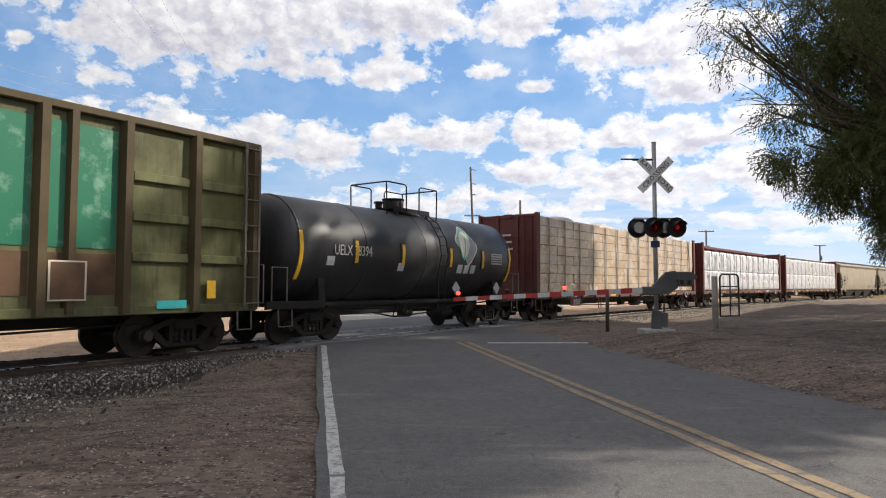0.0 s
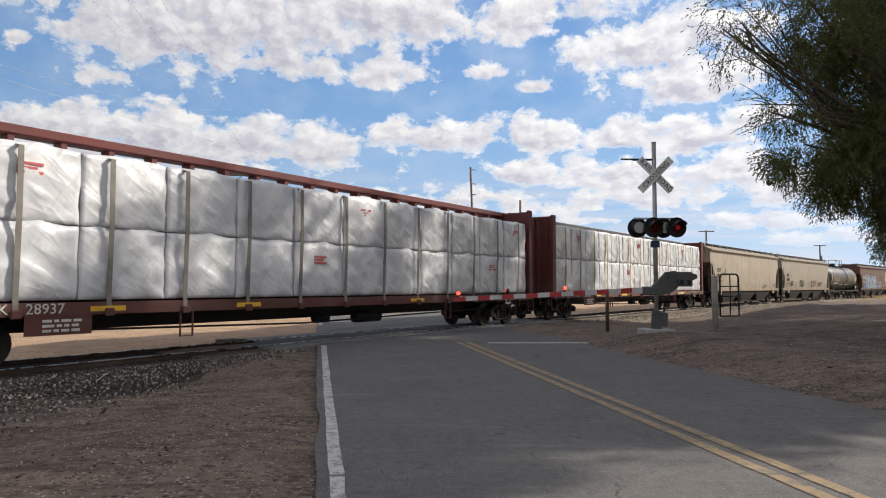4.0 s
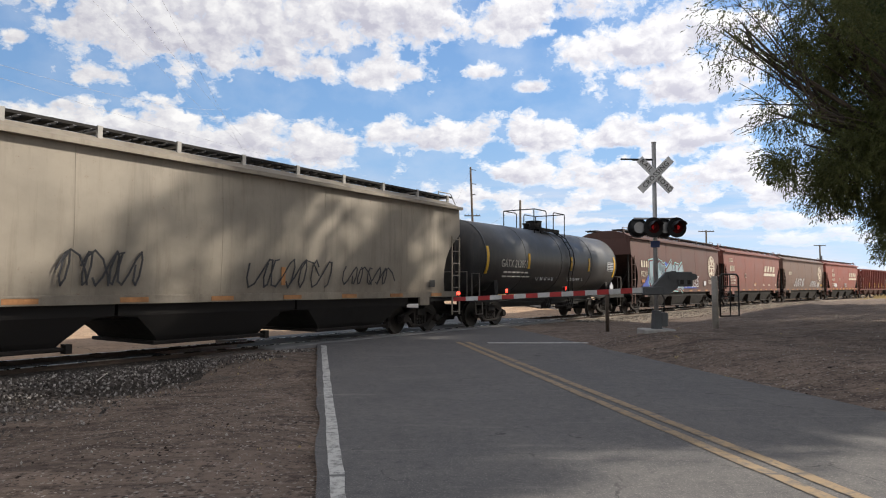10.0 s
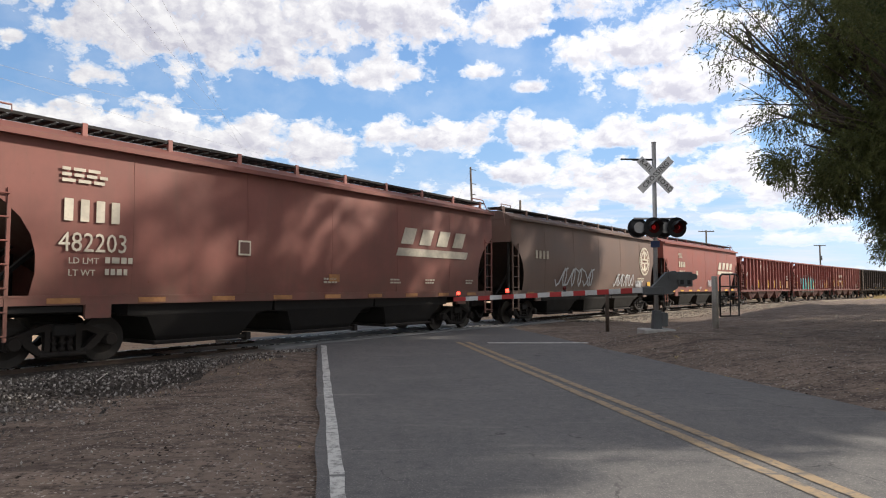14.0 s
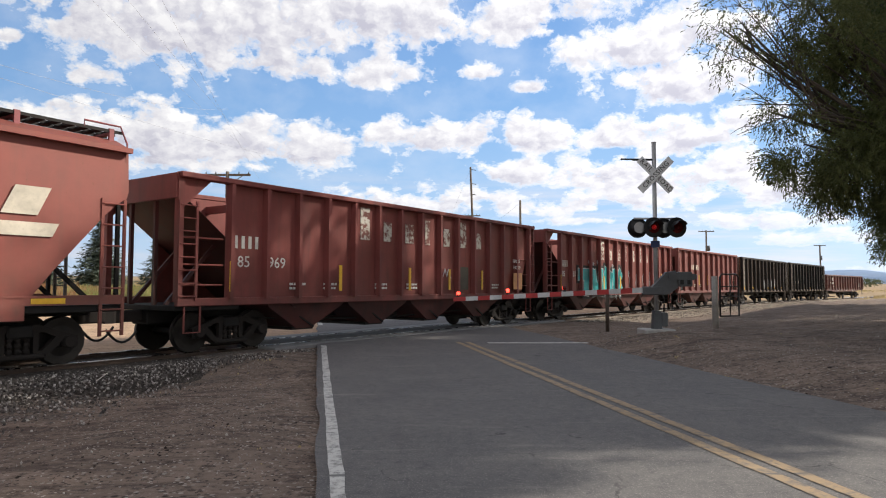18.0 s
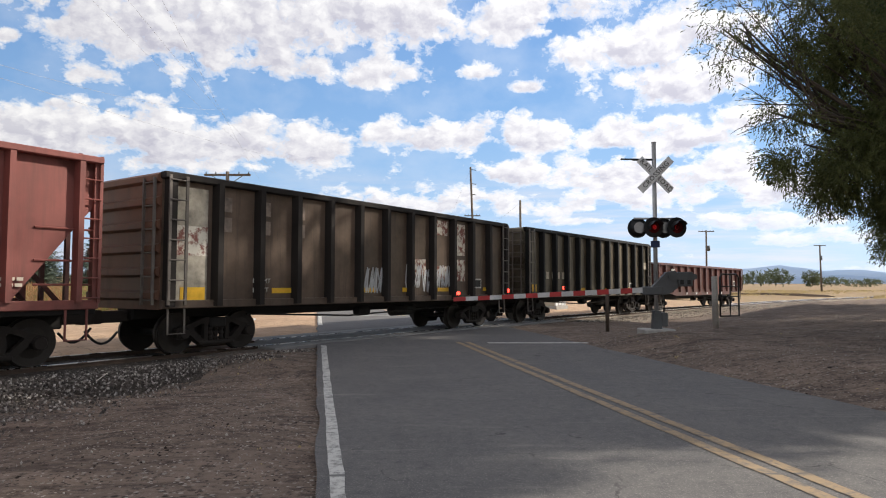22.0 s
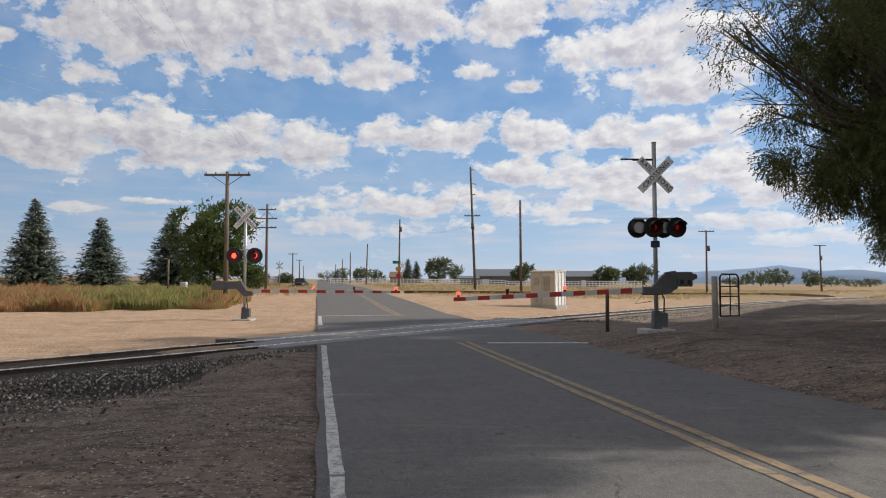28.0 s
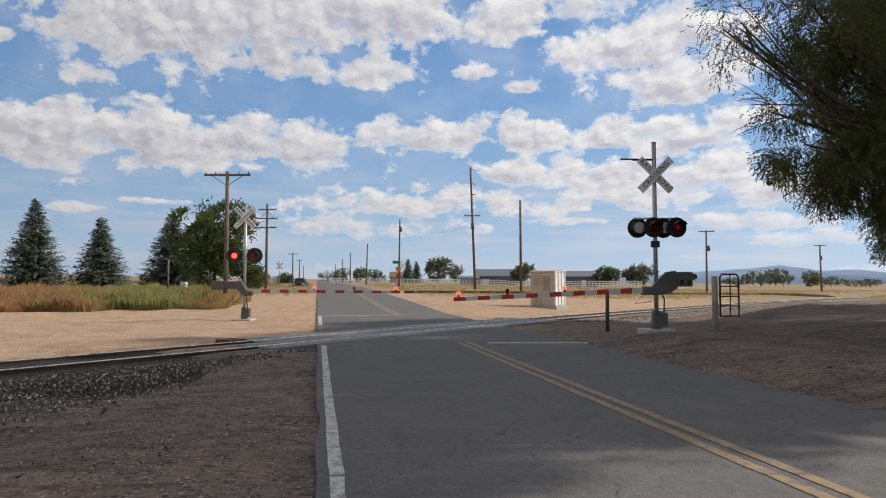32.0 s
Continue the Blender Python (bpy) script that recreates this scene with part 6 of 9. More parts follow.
def daub(car, outline, y, material, name="graffiti", thick=0.003, label=""):
    bm = bmesh.new()
    extrude(bm, outline, "y", y - thick, y + 0.01)
    return part(name, bm, material, car, label)


def stroke(car, points, y, w, material, name="graffiti", label=""):
    """A painted line of width w through points (x, z) on a side."""
    bm = bmesh.new()
    for (x0, z0), (x1, z1) in zip(points, points[1:]):
        d = Vector((x1 - x0, z1 - z0))
        if d.length < 1e-4:
            continue
        e = d.normalized() * w / 2
        q = Vector((-e.y, e.x))
        extrude(bm, ((x0 - e.x + q.x, z0 - e.y + q.y), (x0 - e.x - q.x, z0 - e.y - q.y), (x1 + e.x - q.x, z1 + e.y - q.y), (x1 + e.x + q.x, z1 + e.y + q.y)), "y", y - 0.003, y + 0.008)
    return part(name, bm, material, car, label)


def scrawl(car, x, z, w, h, y, material, seed, lw=0.03):
    """A loose sprayed tag: looping lines, no words."""
    r = random.Random(seed)
    for i in range(4):
        pts, u = [], x + w * i / 4
        a0 = r.uniform(0, 6)
        for k in range(12):
            a = a0 + k * 0.75
            pts.append((u + w / 4 * k / 11 + w * 0.10 * math.cos(a), z + h / 2 + h * 0.45 * math.sin(a * 1.3)))
        stroke(car, pts, y, lw, material, label="loose sprayed tag" if i == 0 else "")


def underframe(car, half, z=1.0, mat=None):
    bm = bmesh.new()
    soft_box(bm, -half, half, -0.32, 0.32, z - 0.35, z, 0.03)
    part("centre_sill", bm, mat or STEEL_DARK, car)
    bm = bmesh.new()
    rod(bm, (1.2, -0.75, z - 0.38), (2.3, -0.75, z - 0.38), 0.17, 12)
    part("air_reservoir", bm, STEEL_DARK, car)
    bm = bmesh.new()
    rod(bm, (-0.4, -0.7, z - 0.35), (0.1, -0.7, z - 0.35), 0.14, 10)
    bars(bm, [(-half + 2.6, -0.95, z - 0.28), (-1.0, -0.95, z - 0.45), (half - 2.6, -0.95, z - 0.30)], 0.025, 6)
    part("brake_gear", bm, STEEL_DARK, car)


CARS = []


def car_thing(a, b, label, category, name):
    c = thing(name, label, category, group="freight cars of the train")
    CARS.append((c, (a + b) / 2, (b - a) / 2 * 0.72))
    return c, (b - a) / 2


# ---- covered hopper ----
def covered_hopper(a, b, label, color, trim, round_cut=True, walk_color=None, sill=1.33, tape=ORANGE_TAPE, seams=6, dirt=0.5, top=4.25, bays=3):
    c, H = car_thing(a, b, label, "hopper car", "covered_hopper_car")
    paint = car_paint("hopper_paint", color, streak=dirt)
    roofm = car_paint("hopper_roof_paint", tone(color, 0.8), streak=0.7)
    trimm = plain("hopper_trim_%d" % round(trim[0] * 1000), trim, 0.6, 0, 0.3)
    if round_cut:
        rows = ((sill + 0.02, 0.92), (1.75, 1.0), (2.1, 0.99), (2.45, 0.90), (2.75, 0.72), (3.0, 0.46), (3.2, 0.2), (3.36, 0.02), (3.8, 0.0), (top, 0.0))
    else:
        rows = ((sill + 0.02, 1.75), (1.8, 1.42), (2.4, 0.92), (2.8, 0.58), (3.15, 0.25), (3.28, 0.04), (3.42, 0.0), (3.8, 0.0), (top, 0.0))

    def belly(z):
        return 1.50 + 0.06 * math.sin(math.pi * min(1, max(0, (z - sill) / (top - sill))) ** 0.9)
    cols = 14
    for sy, nm in ((-1, "side_sheet"), (1, "side_sheet")):
        bm = bmesh.new()
        rings = []
        for z, d in rows:
            rings.append([(-H + d + (2 * H - 2 * d) * i / cols, sy * belly(z), z) for i in range(cols + 1)])
        vs = loft(bm, rings, close=False, smooth=True)
        inner = loft(bm, [[(p[0], p[1] - sy * 0.012, p[2]) for p in r] for r in rings], close=False, smooth=True)
        part(nm, bm, paint, c)
    # roof: sloping eaves and crowned middle
    bm = bmesh.new()
    prof = ((-1.52, top - 0.03), (-1.58, top), (-1.56, top + 0.05), (-1.0, top + 0.30), (-0.35, top + 0.36), (0.35, top + 0.36), (1.0, top + 0.30), (1.56, top + 0.05), (1.58, top), (1.52, top - 0.03))
    loft(bm, [[(x, p[0], p[1]) for p in prof] for x in (-H, -H * 0.5, 0, H * 0.5, H)])
    part("roof", bm, roofm, c)
    bm = bmesh.new()
    for sy in (-1, 1):
        box(bm, -H, H, sy * 1.62 - 0.05, sy * 1.62 + 0.05, top - 0.05, top + 0.05)
    part("top_chord", bm, paint, c)
    # hatch cover trough and running boards
    bm = bmesh.new()
    soft_box(bm, -H + 1.0, H - 1.0, -0.3, 0.3, top + 0.34, top + 0.46, 0.03)
    part("hatch_cover", bm, roofm, c)
    boardm = STEEL_DARK
    for sy in (-1, 1):
        bm = bmesh.new()
        k = 60
        for i in range(k):
            x = -H - 0.1 + (2 * H + 0.2) * i / k
            box(bm, x, x + (2 * H + 0.2) / k * 0.55, sy * 0.80 - 0.30, sy * 0.80 + 0.30, top + 0.43, top + 0.47)
        for e in (-0.30, 0.0, 0.30):
            box(bm, -H - 0.1, H + 0.1, sy * 0.80 + e - 0.015, sy * 0.80 + e + 0.015, top + 0.42, top + 0.48)
        part("running_board", bm, boardm, c, "dark steel grating walkway")
    n = int(2 * H / 1.75)
    for i in range(n + 1):
        x = -H + 0.15 + (2 * H - 0.3) * i / n
        bm = bmesh.new()
        box(bm, x - 0.05, x + 0.05, -1.13, -1.07, top + 0.20, top + 0.50)
        box(bm, x - 0.05, x + 0.05, -1.12, 1.12, top + 0.38, top + 0.42)
        part("board_bracket", bm, trimm, c)
    bm = bmesh.new()
    for k in (-1, 1):
        bars(bm, [(k * (H - 0.7), -1.1, top + 0.45), (k * (H - 0.7), -1.1, top + 0.58), (k * (H + 0.05), -1.1, top + 0.58), (k * (H + 0.12), -1.25, top + 0.2), (k * (H + 0.05), -1.3, top - 0.3)], 0.02, 6)
    part("handrail", bm, trimm, c)
    # ends: upright upper sheet, slope sheet, corner posts, end platform
    for k in (-1, 1):
        bm = bmesh.new()
        loft(bm, [[(k * (H - 0.02), y, z) for y, z in ((-1.5, 3.3), (1.5, 3.3), (1.52, top), (0.9, top + 0.28), (-0.9, top + 0.28), (-1.52, top))],
                  [(k * (H - 0.06), y, z) for y, z in ((-1.5, 3.3), (1.5, 3.3), (1.52, top), (0.9, top + 0.28), (-0.9, top + 0.28), (-1.52, top))]])
        part("end_sheet", bm, paint, c)
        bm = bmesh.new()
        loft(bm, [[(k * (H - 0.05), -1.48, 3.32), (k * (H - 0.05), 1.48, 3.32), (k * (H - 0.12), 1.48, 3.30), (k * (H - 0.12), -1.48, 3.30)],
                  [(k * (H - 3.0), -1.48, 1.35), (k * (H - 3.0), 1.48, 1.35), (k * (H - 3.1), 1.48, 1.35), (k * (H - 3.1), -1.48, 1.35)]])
        # car colour cut to 0.30: shade below the end put into the paint
        part("slope_sheet", bm, car_paint("shaded_slope_paint", tone(color, 0.30), streak=0.8), c)
        bm = bmesh.new()
        for sy in (-1, 1):
            bars(bm, [(k * (H - 0.1), sy * 1.35, 1.1), (k * (H - 0.1), sy * 1.35, 3.35)], 0.05, 4)
            bars(bm, [(k * (H - 0.15), sy * 0.7, 1.1), (k * (H - 1.5), sy * 0.7, 2.35)], 0.06, 4)
            bars(bm, [(k * (H - 1.7), sy * 1.2, 1.3), (k * (H - 1.7), sy * 1.2, 2.2)], 0.06, 4)
        part("end_frame", bm, STEEL_DARK, c)
        bm = bmesh.new()
        soft_box(bm, min(k * H, k * (H - 1.9)), max(k * H, k * (H - 1.9)), -1.5, 1.5, 1.02, 1.16, 0.02)
        part("end_platform", bm, STEEL_DARK, c)
        ladder(c, k * (H - 0.08) - (0.45 if k > 0 else 0.0), -1.56, 0.55, 3.25, 0.45, 7, paint)
        ladder(c, k * (H + 0.02), 0.85, 1.0, 4.2, 0.45, 8, GRIP, "y")
    bm = bmesh.new()
    for sy in (-1, 1):
        box(bm, -H + 0.05, H - 0.05, sy * 1.53 - 0.04, sy * 1.53 + 0.04, sill - 0.16, sill + 0.02)
        box(bm, -H + 0.05, H - 0.05, sy * 1.50 - 0.08, sy * 1.50 + 0.06, sill - 0.02, sill + 0.02)
    part("side_sill", bm, paint, c)
    for k in (-1, 1):
        bm = bmesh.new()
        box(bm, k * (H - 2.15) - 0.25, k * (H - 2.15) + 0.25, -1.58, -1.5, sill - 0.42, sill - 0.14)
        part("jacking_pad", bm, paint, c)
    for i in range(9):
        x = -H + 1.5 + (2 * H - 3) * i / 8
        plate(c, "reflector", x - 0.3, x + 0.3, sill - 0.13, sill - 0.03, tape, -1.578)
    for i in range(1, seams):
        x = -H + 2 * H * i / seams
        bm = bmesh.new()
        loft(bm, [[(x - 0.02, -belly(z) - 0.006, z), (x + 0.02, -belly(z) - 0.006, z), (x + 0.02, -belly(z) + 0.01, z), (x - 0.02, -belly(z) + 0.01, z)] for z in (sill + 0.05, 2.0, 2.6, 3.2, 3.8, top - 0.05)])
        part("weld_seam", bm, paint, c)
    # discharge bays under the car
    bw = (2 * H - 5.6) / bays
    for i in range(bays):
        x = -H + 2.8 + bw * (i + 0.5)
        bm = bmesh.new()
        loft(bm, [[(x - bw / 2 + 0.02, -1.42, sill), (x + bw / 2 - 0.02, -1.42, sill), (x + bw / 2 - 0.02, 1.42, sill), (x - bw / 2 + 0.02, 1.42, sill)],
                  [(x - bw / 2 + 0.04, -1.40, 0.93), (x + bw / 2 - 0.04, -1.40, 0.93), (x + bw / 2 - 0.04, 1.40, 0.93), (x - bw / 2 + 0.04, 1.40, 0.93)],
                  [(x - bw / 2 + 0.48, -1.38, 0.88), (x + bw / 2 - 0.48, -1.38, 0.88), (x + bw / 2 - 0.48, 1.38, 0.88), (x - bw / 2 + 0.48, 1.38, 0.88)],
                  [(x - bw * 0.30, -1.22, 0.46), (x + bw * 0.30, -1.22, 0.46), (x + bw * 0.30, 1.22, 0.46), (x - bw * 0.30, 1.22, 0.46)],
                  [(x - bw * 0.28, -1.15, 0.34), (x + bw * 0.28, -1.15, 0.34), (x + bw * 0.28, 1.15, 0.34), (x - bw * 0.28, 1.15, 0.34)]])
        part("discharge_bay", bm, STEEL_DARK, c)
        bm = bmesh.new()
        soft_box(bm, x - bw * 0.31, x + bw * 0.31, -1.25, 1.25, 0.28, 0.36, 0.02)
        box(bm, x + bw * 0.31, x + bw * 0.31 + 0.12, -1.3, -1.1, 0.24, 0.42)
        part("outlet_gate", bm, STEEL_RUST, c)
    underframe(c, H - 0.05, 1.26)
    for k in (-1, 1):
        add_truck(c, k * (H - 1.75))
    add_ends(c, H + 0.12)
    return c, H


def roundel(c, x, z, r, y=-1.585):
    """A round pale emblem with a cross, drawn as plain shapes."""
    daub(c, [(x + r * math.cos(math.tau * i / 40), z + r * math.sin(math.tau * i / 40)) for i in range(40)], y, CREAM_MARK, "emblem", 0.004, "round cream emblem with a dark cross ring")
    k = MATS["emblem_brown"] if "emblem_brown" in MATS else plain("emblem_brown", (0.17, 0.08, 0.06), 0.6)
    for q in range(4):
        a0 = q * math.pi / 2 + 0.32
        arc = [(x + r * 0.56 * math.cos(a0 + (math.pi / 2 - 0.64) * i / 8), z + r * 0.56 * math.sin(a0 + (math.pi / 2 - 0.64) * i / 8)) for i in range(9)]
        m = a0 + math.pi / 4 - 0.32
        inner = [(x + r * 0.24 * math.cos(m), z + r * 0.24 * math.sin(m))]
        daub(c, arc + inner, y - 0.006, k, "emblem_quarter", 0.003)
    for i in range(30):
        a = math.tau * i / 30
        if i % 10 == 9:
            continue
        cx, cz = x + r * 0.80 * math.cos(a), z + r * 0.80 * math.sin(a)
        e, f = Vector((math.cos(a), math.sin(a))), Vector((-math.sin(a), math.cos(a)))
        w, h = r * 0.052, r * 0.085
        daub(c, [tuple(Vector((cx, cz)) + e * sx * h + f * sz * w) for sx, sz in ((-1, -1), (1, -1), (1, 1), (-1, 1))], y - 0.006, k, "emblem_bar", 0.003)
    box_bm = bmesh.new()
    for i in range(7):
        box(box_bm, x - r * 0.42 + i * r * 0.125, x - r * 0.42 + i * r * 0.125 + r * 0.085, y - 0.013, y, z - r * 0.07, z + r * 0.07)
    part("emblem_bar", box_bm, k, c)


def wedge(c, x, z, w, y=-1.585):
    """A slanted pale emblem with a swoosh below, as plain shapes."""
    for i in range(4):
        u = x + w * 0.25 * i
        plate(c, "emblem_bar", u, u + w * 0.16, z, z + w * 0.135, CREAM_MARK, y, "slanted cream emblem" if i == 0 else "", w * 0.06)
    plate(c, "emblem_swoosh", x - w * 0.06, x + w * 0.98, z - w * 0.10, z - w * 0.035, CREAM_MARK, y, "", w * 0.03)


def blocks(c, x, z, n, w, h, material, y=-1.585, gap=0.25, name="emblem_bar"):
    """Lettering of a railway's name as plain blocks."""
    for i in range(n):
        u = x + i * w * (1 + gap)
        plate(c, name, u + w * 0.12, u + w * 0.80, z, z + h, material, y)


LIGHT_TAG, DARK_TAG = plain("pale_spray_paint", (0.55, 0.56, 0.58), 0.6), plain("black_spray_paint", (0.04, 0.04, 0.045), 0.6)
BLUE_TAG, SKY_TAG, TEAL_TAG, PINK_TAG = plain("blue_spray_paint", (0.05, 0.09, 0.40), 0.55), plain("pale_blue_spray_paint", (0.32, 0.50, 0.62), 0.55), plain("turquoise_spray_paint", (0.04, 0.42, 0.44), 0.5), plain("red_spray_paint", (0.35, 0.06, 0.06), 0.6)

car, H = covered_hopper(-67.4, -47.4, "cream covered hopper car with dusty streaks", (0.36, 0.305, 0.235), (0.46, 0.43, 0.37))
letters(car, "CITX", -H + 1.42, 2.62, 0.42, BLACK_MARK, squeeze=0.8)
letters(car, "700977", -H + 1.36, 2.18, 0.42, BLACK_MARK, squeeze=0.8)
stencils(car, -H + 1.4, 1.95, 2, 1.2, 0.05, DARK_TAG)
plate(car, "notice_frame", -H + 3.35, -H + 3.75, 2.5, 2.85, DARK_TAG)
plate(car, "notice_frame", -H + 3.38, -H + 3.72, 2.52, 2.83, MATS["hopper_paint"], -1.604)
stencils(car, H - 5.5, 1.62, 2, 1.0, 0.05, DARK_TAG)
plate(car, "notice_plate", H - 2.0, H - 1.75, 1.55, 1.75, BLACK_MARK)

car, H = covered_hopper(-45.9, -25.95, "dusty grey covered hopper car with black scrawls", (0.295, 0.258, 0.208), (0.40, 0.385, 0.36), round_cut=True)
letters(car, "TILX", -H + 1.55, 2.55, 0.42, BLACK_MARK, squeeze=0.8)
letters(car, "640343", -H + 1.45, 2.10, 0.42, BLACK_MARK, squeeze=0.8)
stencils(car, -H + 1.45, 1.85, 2, 1.2, 0.05, DARK_TAG)
scrawl(car, -H + 2.95, 1.6, 0.8, 0.5, -1.6, DARK_TAG, 5)
scrawl(car, -H + 6.3, 1.5, 1.7, 0.75, -1.6, DARK_TAG, 6, 0.035)
scrawl(car, -H + 10.8, 1.45, 2.6, 0.8, -1.6, DARK_TAG, 7, 0.035)
scrawl(car, -H + 14.0, 1.55, 2.0, 0.55, -1.6, DARK_TAG, 8, 0.03)
for x in (1.5, 4.9, 11.7):
    plate(car, "rust_patch", -H + x, -H + x + 0.12, 1.55, 2.0, ORANGE_TAPE, -1.596)
plate(car, "notice_plate", H - 1.9, H - 1.62, 1.5, 1.72, BLACK_MARK)

car, H = covered_hopper(-9.33, 7.6, "dark brown covered hopper car with a blue sprayed mural", (0.112, 0.055, 0.046), (0.12, 0.07, 0.06), dirt=0.35)
blocks(car, -H + 1.36, 2.62, 4, 0.30, 0.38, CREAM_MARK, -1.585)
letters(car, "472201", -H + 1.3, 2.10, 0.44, CREAM_MARK, -1.59, squeeze=0.8)
roundel(car, -H + 14.93, 2.92, 0.80)
SILVER_TAG, MAROON_TAG, AQUA_TAG = plain("silver_blue_spray_paint", (0.25, 0.345, 0.40), 0.5, 0, 0.12, 1.5), plain("maroon_spray_paint", (0.13, 0.02, 0.03), 0.6), plain("aqua_spray_paint", (0.28, 0.58, 0.58), 0.6)
daub(car, [(-H + 1.3, 1.40), (-H + 12.0, 1.40), (-H + 9.2, 1.6), (-H + 8.9, 2.25), (-H + 8.3, 2.4), (-H + 7.4, 3.0), (-H + 6.4, 2.7), (-H + 5.4, 3.05), (-H + 4.5, 2.8), (-H + 4.1, 3.1), (-H + 3.4, 2.75), (-H + 2.7, 2.3), (-H + 2.0, 1.75)], -1.575, BLUE_TAG, label="deep blue sprayed background")
MURAL = (((2.95, 2.75), (3.05, 1.85), (3.45, 1.62), (3.85, 1.8), (3.95, 2.7)), ((4.35, 1.6), (4.4, 2.72), (4.95, 2.55), (5.15, 1.6)), ((6.25, 2.7), (5.7, 2.35), (5.75, 1.85), (6.3, 1.65)), ((6.75, 1.62), (6.8, 2.35)), ((7.3, 1.6), (7.4, 2.65)), ((8.25, 2.6), (7.5, 2.1), (8.35, 1.62)), ((3.3, 1.55), (8.2, 1.55)))
for lay, (wd, m_) in enumerate(((0.80, AQUA_TAG), (0.68, MAROON_TAG), (0.50, SILVER_TAG))):
    for k, pts in enumerate(MURAL):
        stroke(car, [(-H + px, pz) for px, pz in pts], -1.582 - 0.007 * lay, wd * (0.55 if k == 6 else 1.0), m_, label=("silver-blue sprayed shape with maroon edge" if lay == 2 else ""))
daub(car, blob(-H + 6.78, 2.72, 0.17, 0.17, wob=0.03), -1.605, SILVER_TAG)
for px, pz in ((3.5, 2.1), (4.75, 1.95), (6.1, 2.1), (7.75, 1.85)):
    stroke(car, [(-H + px - 0.15, pz - 0.15), (-H + px, pz + 0.1), (-H + px + 0.2, pz)], -1.606, 0.07, MAROON_TAG)
OUTLINES = (((0, 0.85), (0.6, 0.85), (0.55, 0.65), (0.4, 0.6), (0.42, 0.0), (0.18, 0.0), (0.2, 0.6), (0.02, 0.62), (0, 0.85)), ((0.1, 0.1), (0.0, 0.5), (0.2, 0.75), (0.45, 0.7), (0.5, 0.2), (0.3, 0.0), (0.1, 0.1)), ((0, 0), (0.05, 0.8), (0.2, 0.8), (0.2, 0.5), (0.45, 0.8), (0.55, 0.7), (0.3, 0.4), (0.55, 0.05), (0.4, 0.0), (0.2, 0.3), (0.15, 0.0), (0, 0)), ((0.5, 0.75), (0.05, 0.7), (0.0, 0.05), (0.5, 0.0), (0.45, 0.2), (0.2, 0.25), (0.4, 0.4), (0.2, 0.5), (0.5, 0.6), (0.5, 0.75)), ((0.5, 0.7), (0.1, 0.7), (0.05, 0.45), (0.4, 0.3), (0.35, 0.2), (0.0, 0.15), (0.1, 0.0), (0.5, 0.05), (0.55, 0.35), (0.25, 0.5), (0.5, 0.7)))
for i, o in enumerate(OUTLINES):
    stroke(car, [(-H + 8.9 + i * 0.62 + px, 1.5 + pz) for px, pz in o], -1.59, 0.045, LIGHT_TAG, label="pale sprayed outline" if i == 0 else "")
plate(car, "notice_plate", -H + 13.1, -H + 13.6, 1.6, 1.9, LIGHT_TAG, -1.585)
stencils(car, -H + 14.2, 1.9, 3, 0.8, 0.05, CREAM_MARK, -1.585)
plate(car, "reflector", -H + 1.5, -H + 1.95, 1.75, 1.92, ORANGE_TAPE, -1.585)

car, H = covered_hopper(9.0, 26.1, "faded red-brown covered hopper car with pale lettering", (0.215, 0.082, 0.066), (0.30, 0.13, 0.11), dirt=0.3)
blocks(car, -H + 1.42, 2.75, 4, 0.24, 0.42, CREAM_MARK, -1.59)
letters(car, "482203", -H + 1.36, 2.18, 0.52, CREAM_MARK, -1.59, squeeze=0.86)
letters(car, "LD LMT", -H + 1.55, 1.95, 0.17, CREAM_MARK, -1.585)
letters(car, "LT WT", -H + 1.55, 1.72, 0.17, CREAM_MARK, -1.585)
stencils(car, -H + 2.25, 1.97, 1, 0.6, 0.12, CREAM_MARK, -1.585)
stencils(car, -H + 2.25, 1.74, 1, 0.6, 0.12, CREAM_MARK, -1.585)
stencils(car, -H + 1.4, 3.7, 3, 0.9, 0.06, CREAM_MARK, -1.575)
wedge(car, -H + 11.5, 2.85, 3.8)
plate(car, "notice_frame", -H + 5.4, -H + 5.75, 2.25, 2.6, CREAM_MARK, -1.59)
plate(car, "notice_frame", -H + 5.44, -H + 5.71, 2.29, 2.56, MATS["hopper_paint.002"] if "hopper_paint.002" in MATS else PINK_TAG, -1.594)
for x in (8.2, 11.0, 12.8, 15.2):
    stencils(car, -H + x, 1.7, 2, 0.5, 0.05, CREAM_MARK, -1.58)
plate(car, "reflector", -H + 8.4, -H + 8.8, 1.65, 1.85, ORANGE_TAPE, -1.58)

car, H = covered_hopper(27.6, 44.6, "dusty brown covered hopper car with a round cream emblem", (0.155, 0.098, 0.078), (0.25, 0.16, 0.13), dirt=0.4)
roundel(car, -H + 14.85, 2.95, 0.80)
scrawl(car, -H + 4.0, 1.5, 3.8, 0.9, -1.6, LIGHT_TAG, 11, 0.07)
scrawl(car, -H + 10.4, 1.5, 2.6, 0.7, -1.6, LIGHT_TAG, 12, 0.05)
scrawl(car, -H + 13.4, 1.45, 0.9, 0.4, -1.6, LIGHT_TAG, 13, 0.045)
plate(car, "reflector", H - 1.75, H - 1.3, 1.55, 1.78, YELLOW_TAPE, -1.58)
stencils(car, H - 3.3, 1.95, 3, 1.0, 0.05, CREAM_MARK, -1.585)
blocks(car, -H + 1.9, 2.7, 4, 0.26, 0.34, CREAM_MARK, -1.585)

